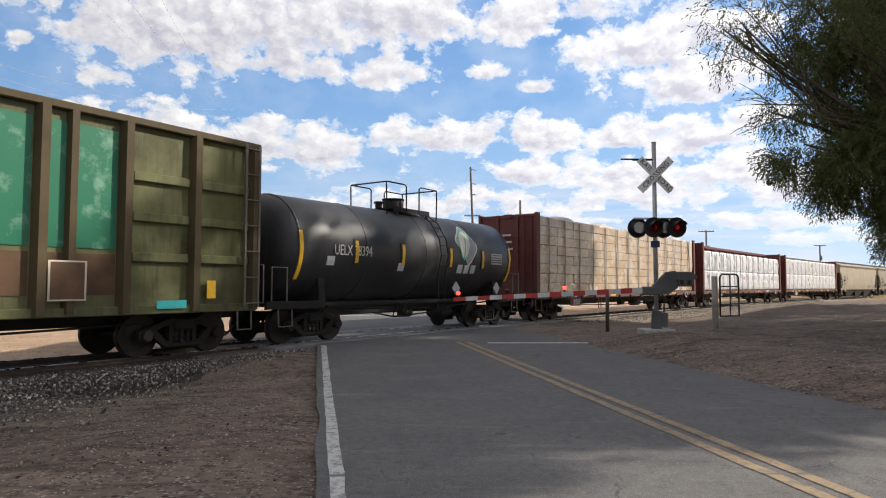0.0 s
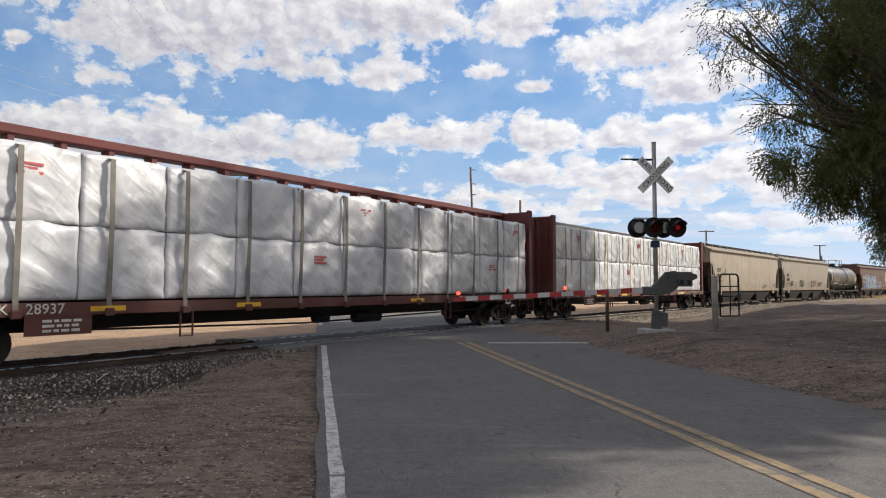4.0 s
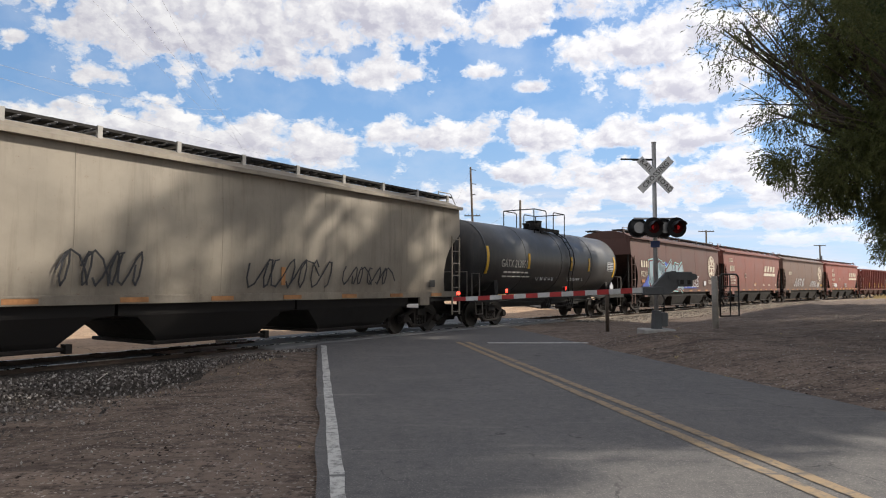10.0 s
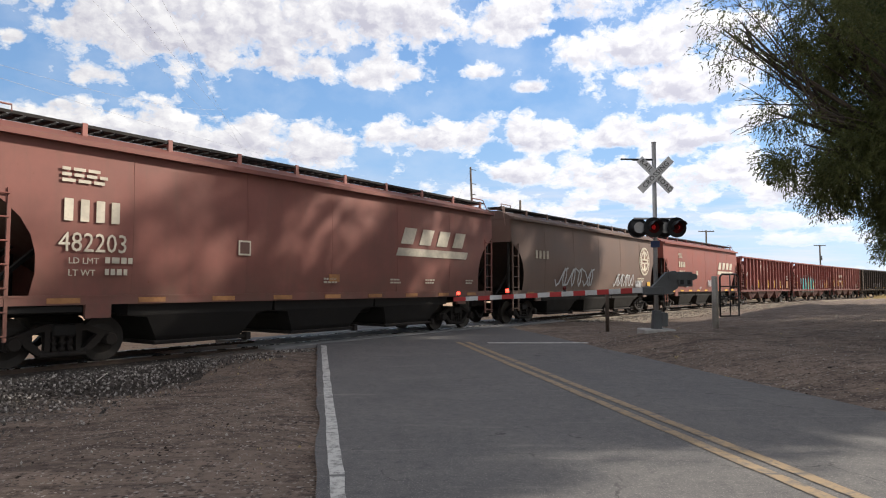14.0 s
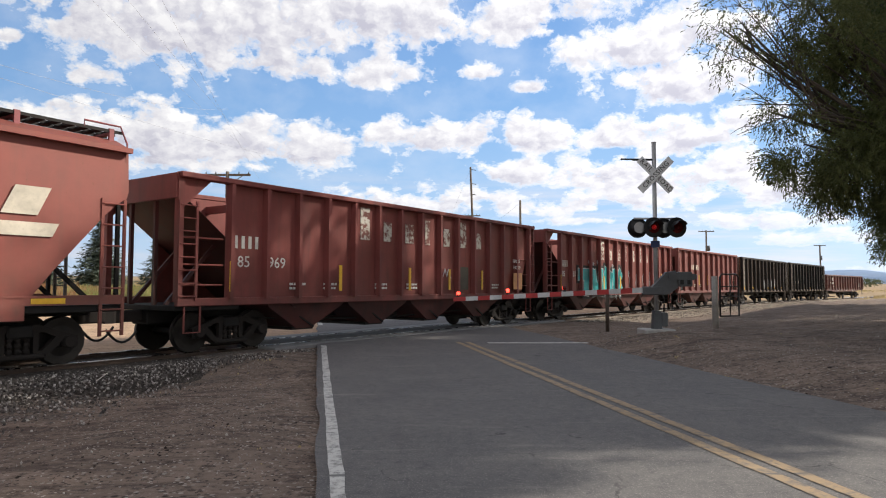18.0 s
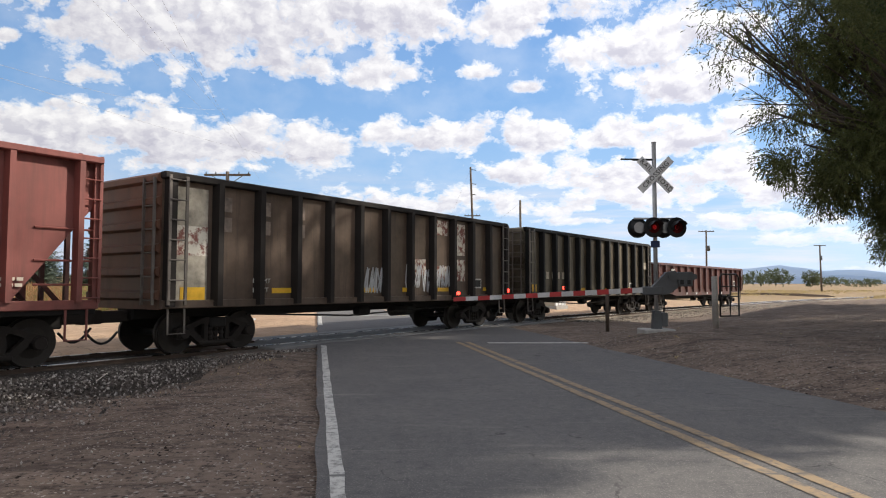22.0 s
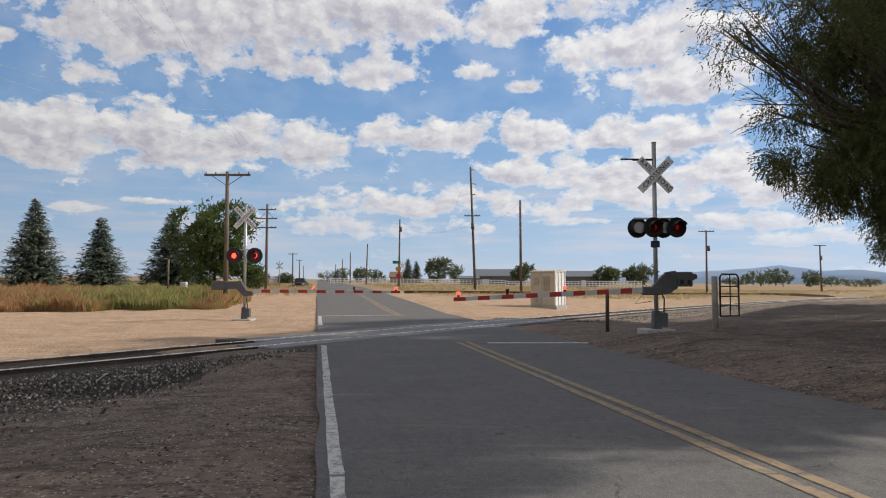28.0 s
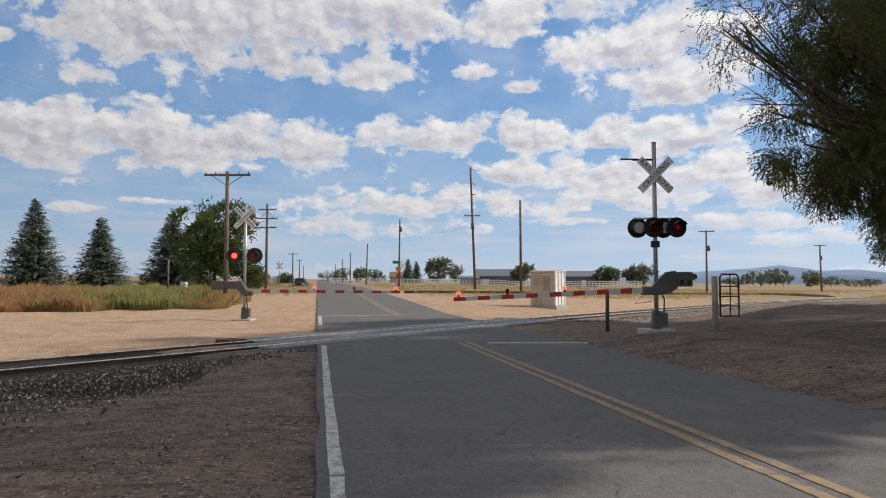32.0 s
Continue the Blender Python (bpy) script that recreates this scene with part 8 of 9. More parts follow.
def centre_beam(a, b, label, wrap, tiers, ncol, load_top, straps, strap_mat, number, green_chord=False, name="centre_beam_car", marks=True, bulge=0.10):
    c, H = car_thing(a, b, label, "lumber car", name)
    red = car_paint("beam_car_paint", (0.115, 0.028, 0.026), streak=0.45, fade=0.3)
    deck = 1.22
    bm = bmesh.new()
    for sy in (-1, 1):
        box(bm, -H, H, sy * 1.47 - 0.05, sy * 1.47 + 0.05, 0.98, deck)
    part("side_sill", bm, red, c)
    bm = bmesh.new()
    soft_box(bm, -H, H, -1.42, 1.42, deck - 0.08, deck, 0.01)
    part("deck", bm, red, c)
    bm = bmesh.new()
    extrude(bm, ((-H + 3.2, 1.0), (-H + 4.6, 0.72), (H - 4.6, 0.72), (H - 3.2, 1.0)), "y", -0.4, 0.4)
    part("centre_sill", bm, STEEL_DARK, c)
    # beam down the middle: top chord, posts
    chordm = car_paint("top_chord_paint", (0.055, 0.05, 0.042), streak=0.5) if green_chord else red
    bm = bmesh.new()
    soft_box(bm, -H, H, -0.22, 0.22, 4.48, 4.68, 0.03)
    part("top_chord", bm, chordm, c)
    n = 22
    for i in range(n + 1):
        x = -H + 0.3 + (2 * H - 0.6) * i / n
        bm = bmesh.new()
        box(bm, x - 0.06, x + 0.06, -0.17, 0.17, deck, 4.5)
        part("beam_post", bm, red, c)
    # bulkheads with stiffeners
    for k in (-1, 1):
        x = k * (H - 0.12)
        bm = bmesh.new()
        soft_box(bm, x - 0.05, x + 0.05, -1.42, 1.42, deck - 0.2, 4.62, 0.02)
        bk = part("bulkhead", bm, red, c, "red-brown steel end wall")
        xo = x + k * 0.12
        for y in (-1.42, -0.5, 0.5, 1.42):
            bm = bmesh.new()
            box(bm, min(x, xo), max(x, xo), y - 0.06, y + 0.06, deck - 0.2, 4.66)
            part("stiffener", bm, red, bk)
        for z in (1.3, 2.1, 2.9, 3.7, 4.6):
            bm = bmesh.new()
            box(bm, min(x, x + k * 0.1), max(x, x + k * 0.1), -1.4, 1.4, z - 0.05, z + 0.05)
            part("stiffener", bm, red, bk)
        bm = bmesh.new()
        box(bm, x - 0.14, x + 0.14, -1.50, -1.38, deck - 0.25, 4.70)
        box(bm, x - 0.14, x + 0.14, 1.38, 1.50, deck - 0.25, 4.70)
        part("corner_post", bm, red, c)
        ladder(c, x + k * 0.14, -1.25, 0.7, 4.5, 0.4, 9, red, "y")
        bm = bmesh.new()
        bars(bm, [(x - 0.3, -1.50, 1.0), (x - 0.3, -1.52, 0.5), (x + 0.2, -1.52, 0.5), (x + 0.2, -1.50, 1.0)], 0.025, 6)
        part("step", bm, red, c)
        add_truck(c, k * (H - 1.85))
    # the load: stacks on the near side one by one, the far side likewise
    n0, n1 = -H + 0.42, H - 0.42
    w = (n1 - n0) / ncol
    th = (load_top - deck - 0.05) / tiers
    boards = tiers > 3
    meshes = [mesh("wrapped_load", board_stack(w * 0.992, 1.17, th, s) if boards else bundle(w * 0.985, 1.16, th * 0.985, bulge, s + len(CARS) * 10, 20 if tiers < 3 else 5, 16 if tiers < 3 else 3), wrap) for s in range(6)]
    for i in range(ncol):
        for j in range(tiers):
            z = deck + 0.04 + th * j
            if boards:
                bm = board_stack(w * 0.9985, 1.17, th, i * 3.1 + j)
                bmesh.ops.translate(bm, vec=(n0 + w * (i + 0.5), -0.22, z), verts=bm.verts)
                part("wrapped_load", bm, wrap, c, "board load under creased clear film")
            else:
                o = part("wrapped_load", meshes[(i * 3 + j * 2) % 6], None, c, "lumber load in slack white wrapping")
                o.location = (n0 + w * (i + 0.5), -0.22, z)
            o = part("wrapped_load", meshes[(i * 5 + j) % 6], None, c)
            o.matrix_local = Matrix.Translation((n0 + w * (i + 0.5), 0.22, z)) @ Matrix.Rotation(math.pi, 4, "Z")
            if marks and (i * 7 + j * 3) % 5 == 0:
                bm = bmesh.new()
                for q in range(3):
                    y = -0.22 - 1.16 - bulge * 0.9
                    box(bm, n0 + w * (i + 0.5) - 0.25, n0 + w * (i + 0.5) + 0.2 - 0.1 * (q % 2), y - 0.004, y + 0.05, z + th * 0.72 - q * 0.08, z + th * 0.72 - q * 0.08 + 0.05)
                part("printed_mark", bm, RED_MARK, c)
    if boards:
        y = -0.22 - 1.17
        for q, (u, wd, lo) in enumerate(((0.985, 0.75, 0.0),)):
            part("film_fold", film_drape(n0 + (n1 - n0) * u, wd, deck + 0.1 + (load_top - deck) * lo, load_top + 0.02, y, q * 2.3), MILKY_FILM, c, "slack milky fold of wrapping film")
        for q, (u, wd) in enumerate(((0.33, 1.9), (0.53, 2.6), (0.71, 2.2), (0.88, 2.4), (0.12, 1.6))):
            part("film_hump", film_hump(n0 + (n1 - n0) * u, wd, load_top, q), MILKY_FILM, c, "slack film puffed up over the load")
    for i in range(straps):
        x = n0 + (n1 - n0) * (i + 0.5) / straps
        bm = bmesh.new()
        y = -0.22 - 1.19 - bulge * 1.25
        loft(bm, [[(x - 0.05, yy, z), (x + 0.05, yy, z), (x + 0.05, yy + 0.012, z), (x - 0.05, yy + 0.012, z)] for yy, z in ((-0.2, load_top + 0.1), (-0.9, load_top + 0.06), (y, load_top - 0.08), (y - 0.02, load_top - 1.4), (y, 2.2), (y + 0.02, 1.35), (-1.53, deck - 0.05), (-1.53, deck - 0.16))])
        part("strap", bm, STRAP_GREY if strap_mat == 0 else (STRAP_YELLOW if i % 3 != 1 else STRAP_GREY), c)
        bm = bmesh.new()
        soft_box(bm, x - 0.09, x + 0.09, -1.60, -1.52, deck - 0.28, deck - 0.12, 0.02)
        part("winch", bm, red, c)
    for x in (-H + 4.6, -H + 8.0, H - 8.0, H - 4.6):
        plate(c, "reflector", x - 0.35, x + 0.35, 1.04, 1.14, YELLOW_TAPE, -1.53)
    for x in (-H + 6.2, H - 6.4):
        bm = bmesh.new()
        bars(bm, [(x, -1.5, 1.0), (x, -1.5, 0.45), (x + 0.3, -1.5, 0.45), (x + 0.3, -1.5, 1.0)], 0.025, 6)
        part("step", bm, red, c)
    letters(c, "AOK", -H + 2.25, 1.02, 0.27, WHITE_MARK, -1.53)
    letters(c, number, -H + 3.1, 1.02, 0.27, WHITE_MARK, -1.53)
    plate(c, "number_board", -H + 3.1, -H + 4.3, 0.62, 0.99, red, -1.50)
    stencils(c, -H + 3.4, 0.86, 3, 0.7, 0.05, WHITE_MARK, -1.512)
    stencils(c, H - 5.6, 1.12, 2, 0.9, 0.05, WHITE_MARK, -1.53)
    plate(c, "notice_frame", H - 2.3, H - 1.95, 0.85, 1.16, WHITE_MARK, -1.532)
    plate(c, "notice_frame", H - 2.26, H - 1.99, 0.89, 1.12, STEEL_DARK, -1.537)
    bm = bmesh.new()
    for i in range(3):
        box(bm, -H - 0.26, -H - 0.25, -0.35 - i * 0.05, 0.5, 3.7 - i * 0.3, 3.78 - i * 0.3)
    part("stencil", bm, WHITE_MARK, c)
    underframe(c, H, 0.98)
    add_ends(c, H + 0.35)
    return c, H


centre_beam(-140.45, -118.15, "red-brown lumber car stacked with tan boards under clear film", TAN_FILM, 8, 13, 4.60, 14, 0, "29856", marks=False, bulge=0.03)
centre_beam(-116.25, -93.6, "red-brown lumber car with white-wrapped stacks below its beam", WHITE_FILM, 2, 12, 4.12, 13, 0, "28937", bulge=0.10)
centre_beam(-91.6, -69.1, "red-brown lumber car with tall white-wrapped stacks and yellow straps", WHITE_FILM, 2, 14, 4.30, 14, 1, "29885", green_chord=True, bulge=0.09)


# ---- open-top cars ----
def rib_shape(bm, x, w, depth, z0, z1, y=-1.5, s=-1):
    loft(bm, [[(x - w / 2, y, z), (x - w / 2 * 0.6, y + s * depth, z), (x + w / 2 * 0.6, y + s * depth, z), (x + w / 2, y, z)] for z in (z0, z1)])


def open_hopper(a, b, label, color, top=4.0, ribs=15, cage=1.28, bays=4, slanted=False):
    c, H = car_thing(a, b, label, "hopper car", "open_hopper_car")
    paint = car_paint("open_hopper_paint", color, streak=0.55, fade=0.28, dirt=(0.055, 0.035, 0.03))
    # streaky darker copy of the paint: shade under ends and floor put into colour
    darkened = car_paint("shaded_hopper_paint", tone(color, 0.42), streak=0.8, fade=0.4, dirt=(0.028, 0.020, 0.018))
    sill = 1.18
    x0, x1 = -H + (0.0 if slanted else cage), H - (0.0 if slanted else 1.0)
    for sy in (-1, 1):
        bm = bmesh.new()
        y0, y1 = sy * 1.46, sy * 1.43
        if slanted:
            out = [(-H, top), (H, top), (H, 3.2), (H - 1.6, sill), (-H + 1.9, sill), (-H, 3.2)]
        else:
            out = [(x0, top), (H, top), (H - 0.1, 3.4), (x1 - 0.2, sill), (x0, sill)]
        extrude(bm, out, "y", min(y0, y1), max(y0, y1))
        part("side_sheet", bm, paint, c)
        bm = bmesh.new()
        soft_box(bm, -H, H, sy * 1.52 - 0.11, sy * 1.52 + 0.11, top - 0.10, top + 0.03, 0.02)
        part("top_chord", bm, paint, c)
        bm = bmesh.new()
        soft_box(bm, -H, H, sy * 1.49 - 0.06, sy * 1.49 + 0.06, sill - 0.10, sill + 0.08, 0.015)
        part("side_sill", bm, paint, c)
        for i in range(ribs):
            x = x0 + 0.09 + (H - 0.5 - x0) * i / (ribs - 1)
            lo = sill + 0.05
            if slanted and x < -H + 1.9:
                lo = sill + 0.05
            bm = bmesh.new()
            rib_shape(bm, x, 0.17, 0.155, lo, top - 0.08, sy * 1.46, sy)
            part("side_rib", bm, paint, c)
    for k in (-1, 1):
        # floor that slopes down from the end, end posts and cage
        bm = bmesh.new()
        loft(bm, [[(k * (H - 0.15), -1.43, 3.55), (k * (H - 0.15), 1.43, 3.55), (k * (H - 0.2), 1.43, 3.5), (k * (H - 0.2), -1.43, 3.5)],
                  [(k * (H - 3.4), -1.43, 1.0), (k * (H - 3.4), 1.43, 1.0), (k * (H - 3.5), 1.43, 0.98), (k * (H - 3.5), -1.43, 0.98)]])
        part("slope_sheet", bm, darkened, c)
        bm = bmesh.new()
        box(bm, k * H - 0.05, k * H + 0.05, -1.5, 1.5, 3.45, top)
        part("end_sheet", bm, paint, c)
        for sy in (-1, 1):
            bm = bmesh.new()
            box(bm, k * (H - 0.06) - 0.07, k * (H - 0.06) + 0.07, sy * 1.46 - 0.07, sy * 1.46 + 0.07, sill, top)
            part("corner_post", bm, paint, c)
            bm = bmesh.new()
            bars(bm, [(k * (H - 0.1), sy * 0.5, 1.1), (k * (H - 0.1), sy * 0.5, 3.5)], 0.06, 4)
            bars(bm, [(k * (H - 0.25), sy * 0.7, 1.1), (k * (H - 1.5), sy * 0.7, 2.5)], 0.06, 4)
            part("end_frame", bm, darkened, c)
            bm = bmesh.new()
            extrude(bm, ((k * (H - 0.1), top - 0.05), (k * (H - 0.9), top - 0.05), (k * (H - 0.1), top - 0.8)), "y", sy * 1.44 - 0.02, sy * 1.44 + 0.02)
            part("gusset", bm, paint, c)
        bm = bmesh.new()
        for z in (1.55, 2.0, 2.6):
            rod(bm, (k * (H - 0.08), -1.48, z), (k * (H - cage + 0.1), -1.48, z), 0.022, 6)
        bars(bm, [(k * (H - 0.2), -1.5, 1.1), (k * (H - 0.2), -1.5, 0.5), (k * (H - 0.6), -1.5, 0.5), (k * (H - 0.6), -1.5, 1.1)], 0.025, 6)
        part("grab_iron", bm, paint, c)
        ladder(c, k * (H - 0.02) - (0.42 if k > 0 else 0), -1.56, 1.2, top + (0.05 if k > 0 else -0.6), 0.42, 8, paint)
        bm = bmesh.new()
        soft_box(bm, min(k * H, k * (H - 1.7)), max(k * H, k * (H - 1.7)), -1.45, 1.45, 0.98, 1.10, 0.015)
        part("end_platform", bm, STEEL_DARK, c)
        add_truck(c, k * (H - 1.75))
    bm = bmesh.new()
    for k in (-0.33, 0.0, 0.33):
        box(bm, 2 * H * k - 0.06, 2 * H * k + 0.06, -1.45, 1.45, top - 0.5, top - 0.3)
    part("cross_brace", bm, paint, c)
    bw = (2 * H - 5.0) / bays
    for i in range(bays):
        x = -H + 2.5 + bw * (i + 0.5)
        bm = bmesh.new()
        loft(bm, [[(x - bw / 2, -1.42, sill), (x + bw / 2, -1.42, sill), (x + bw / 2, 1.42, sill), (x - bw / 2, 1.42, sill)],
                  [(x - bw / 2 + 0.15, -1.38, 1.0), (x + bw / 2 - 0.15, -1.38, 1.0), (x + bw / 2 - 0.15, 1.38, 1.0), (x - bw / 2 + 0.15, 1.38, 1.0)],
                  [(x - 0.25, -1.25, 0.42), (x + 0.25, -1.25, 0.42), (x + 0.25, 1.25, 0.42), (x - 0.25, 1.25, 0.42)]])
        part("hopper_chute", bm, darkened, c, "rusty sloping unloading chute")
        bm = bmesh.new()
        box(bm, x - 0.38, x + 0.38, -1.2, 1.2, 0.38, 0.46)
        bars(bm, [(x - 0.5, -1.3, 0.9), (x + 0.3, -1.3, 0.45)], 0.03, 4)
        part("chute_door", bm, STEEL_DARK, c)
    underframe(c, H - 0.05, 1.0)
    add_ends(c, H + 0.15)
    return c, H, paint


def name_blocks(c, x0, step, z, heights, material, y=-1.475):
    """A painted name, one plain worn block a letter, between the ribs."""
    for i, (w, h) in enumerate(heights):
        plate(c, "name_block", x0 + step * i, x0 + step * i + w, z, z + h, material, y, "worn white block of a painted name" if i == 0 else "")


WORN_WHITE = Nodes("worn_white_paint")
wear = WORN_WHITE.noise(5.0, 6.0, 0.7)
WORN_WHITE = WORN_WHITE.done(WORN_WHITE.mix(WORN_WHITE.ramp(wear, 0.46, 0.56), (0.58, 0.55, 0.48), (0.19, 0.07, 0.055)), 0.75)

SF = ((0.40, 0.93), (0.36, 0.60), (0.42, 0.60), (0.26, 0.80), (0.36, 0.60), (0.36, 0.90), (0.32, 0.58))
car, H, paint = open_hopper(63.5, 80.0, "red-brown ribbed open hopper car with worn white blocks", (0.205, 0.052, 0.044))
name_blocks(car, -H + 5.88, 1.045, 2.88, SF, WORN_WHITE)
letters(car, "85", -H + 1.60, 1.98, 0.38, WHITE_MARK, -1.468)
letters(car, "969", -H + 2.52, 1.98, 0.38, WHITE_MARK, -1.468)
blocks(car, -H + 1.5, 2.42, 4, 0.13, 0.30, WHITE_MARK, -1.468, 0.55)
for x in (1.3, 4.9, 8.0, 10.2, 12.3):
    plate(car, "reflector", -H + x, -H + x + 0.11, 1.4, 2.1, YELLOW_TAPE, -1.60)
letters(car, "HAND", -H + 14.65, 2.45, 0.2, WHITE_MARK, -1.60)
letters(car, "HOLD", -H + 14.7, 2.2, 0.2, WHITE_MARK, -1.60)
plate(car, "paint_patch", -H + 14.7, -H + 15.4, 1.4, 2.05, ORANGE_TAPE, -1.598)
for x in (3.2, 4.4, 6.5, 8.0, 13.2):
    stencils(car, -H + x, 1.55, 2, 0.55, 0.06, WHITE_MARK, -1.50)
plate(car, "data_plate", H - 5.5, H - 4.9, 1.4, 2.2, plain("old_data_plate", (0.10, 0.09, 0.07), 0.7), -1.48)
stroke(car, [(-H + 10.0, 1.8), (-H + 10.15, 2.1), (-H + 10.25, 1.85), (-H + 10.35, 2.1), (-H + 10.5, 1.8)], -1.48, 0.03, LIGHT_TAG)

car, H, paint = open_hopper(81.2, 97.9, "dark red ribbed open hopper car with turquoise spray painting", (0.205, 0.050, 0.042))
name_blocks(car, -H + 5.94, 1.055, 2.88, SF, WORN_WHITE)
letters(car, "85", -H + 1.60, 1.98, 0.36, WHITE_MARK, -1.468)
letters(car, "881", -H + 2.54, 1.98, 0.36, WHITE_MARK, -1.468)
blocks(car, -H + 1.5, 2.42, 4, 0.13, 0.30, WHITE_MARK, -1.468, 0.55)
TEAL_SHAPES = (((3.55, 2.1), (4.75, 2.1), (4.2, 2.05), (4.15, 1.35)), ((5.05, 2.05), (5.2, 1.45), (5.75, 1.45), (5.85, 2.15)), ((6.3, 1.4), (6.55, 2.2), (7.1, 2.0), (7.0, 1.4)), ((7.65, 2.15), (7.7, 1.4), (7.9, 1.8), (8.3, 2.1), (8.0, 1.75), (8.35, 1.4)))
for lay, (wd, m_) in enumerate(((0.86, BLACK_MARK), (0.62, LIGHT_TAG), (0.53, TEAL_TAG))):
    for pts in TEAL_SHAPES:
        stroke(car, [(-H + px, pz) for px, pz in pts], -1.486 - 0.008 * lay, wd, m_, label="turquoise spray-painted shape" if lay == 2 else "")
for px, pz in ((4.5, 2.7), (5.0, 2.62), (5.5, 2.72), (6.9, 2.75), (7.4, 2.6)):
    for a in (0.2, 1.25, 2.3):
        stroke(car, [(-H + px - 0.09 * math.cos(a), pz - 0.09 * math.sin(a)), (-H + px + 0.09 * math.cos(a), pz + 0.09 * math.sin(a))], -1.49, 0.025, LIGHT_TAG)
SPRAYED = (((0.0, 2.35), (0.28, 2.15), (0.62, 2.30), (0.66, 2.0), (0.42, 2.02), (0.30, 1.42), (0.05, 1.46), (0.20, 2.0), (0.0, 2.05), (0.0, 2.35)),
           ((0.05, 2.15), (0.22, 2.20), (0.20, 1.62), (0.36, 2.30), (0.55, 2.30), (0.62, 1.60), (0.45, 1.42), (0.12, 1.45), (0.0, 1.70), (0.12, 1.92), (0.05, 2.15)),
           ((0.0, 2.05), (0.25, 2.28), (0.55, 2.20), (0.50, 1.86), (0.30, 1.80), (0.60, 1.45), (0.38, 1.42), (0.14, 1.70), (0.10, 1.45), (0.0, 2.05)),
           ((0.10, 2.32), (0.32, 2.25), (0.20, 1.62), (0.24, 1.40), (0.02, 1.44), (0.10, 2.32)))
for i, shape in enumerate(SPRAYED):
    x = -H + 9.62 + i * 1.055
    stroke(car, [(x + px, pz) for px, pz in shape], -1.472, 0.032, LIGHT_TAG, label="white sprayed outline" if i == 0 else "")
for x in (1.3, 5.98, 8.12, 10.94, 13.38):
    plate(car, "reflector", -H + x, -H + x + 0.11, 1.4, 2.05, YELLOW_TAPE, -1.60)
plate(car, "paint_patch", H - 1.9, H - 1.2, 1.4, 2.3, ORANGE_TAPE, -1.49)

car, H, paint = open_hopper(99.0, 112.9, "brick red ribbed open hopper car", (0.21, 0.064, 0.054), ribs=12, bays=3, slanted=True)
letters(car, "615 686", -H + 2.55, 2.1, 0.36, CREAM_MARK, -1.60, squeeze=1.0)
blocks(car, -H + 2.57, 2.66, 2, 0.26, 0.33, CREAM_MARK, -1.60)
blocks(car, -H + 3.5, 2.66, 2, 0.26, 0.33, CREAM_MARK, -1.60)
for x in (0.2, 2.14, 4.11, 6.1):
    plate(car, "reflector", -H + x, -H + x + 0.12, 1.6, 2.3, YELLOW_TAPE, -1.60)
for x in (2.4, 3.4, 4.6, 12.0):
    stencils(car, -H + x, 1.62, 2, 0.55, 0.06, CREAM_MARK, -1.50)
plate(car, "notice_frame", H - 2.4, H - 2.0, 1.5, 1.9, CREAM_MARK, -1.60)
plate(car, "notice_frame", H - 2.35, H - 2.05, 1.55, 1.85, paint, -1.605)
# thin dark sheet drawn for the shade in the gap below the slope
bm = bmesh.new()
extrude(bm, ((-H + 0.15, 3.15), (-H + 1.65, 1.3), (-H + 0.15, 1.3)), "y", -1.475, -1.462)
part("end_opening", bm, STEEL_DARK, car, "dark triangular sheet standing for the shaded opening under the slope")


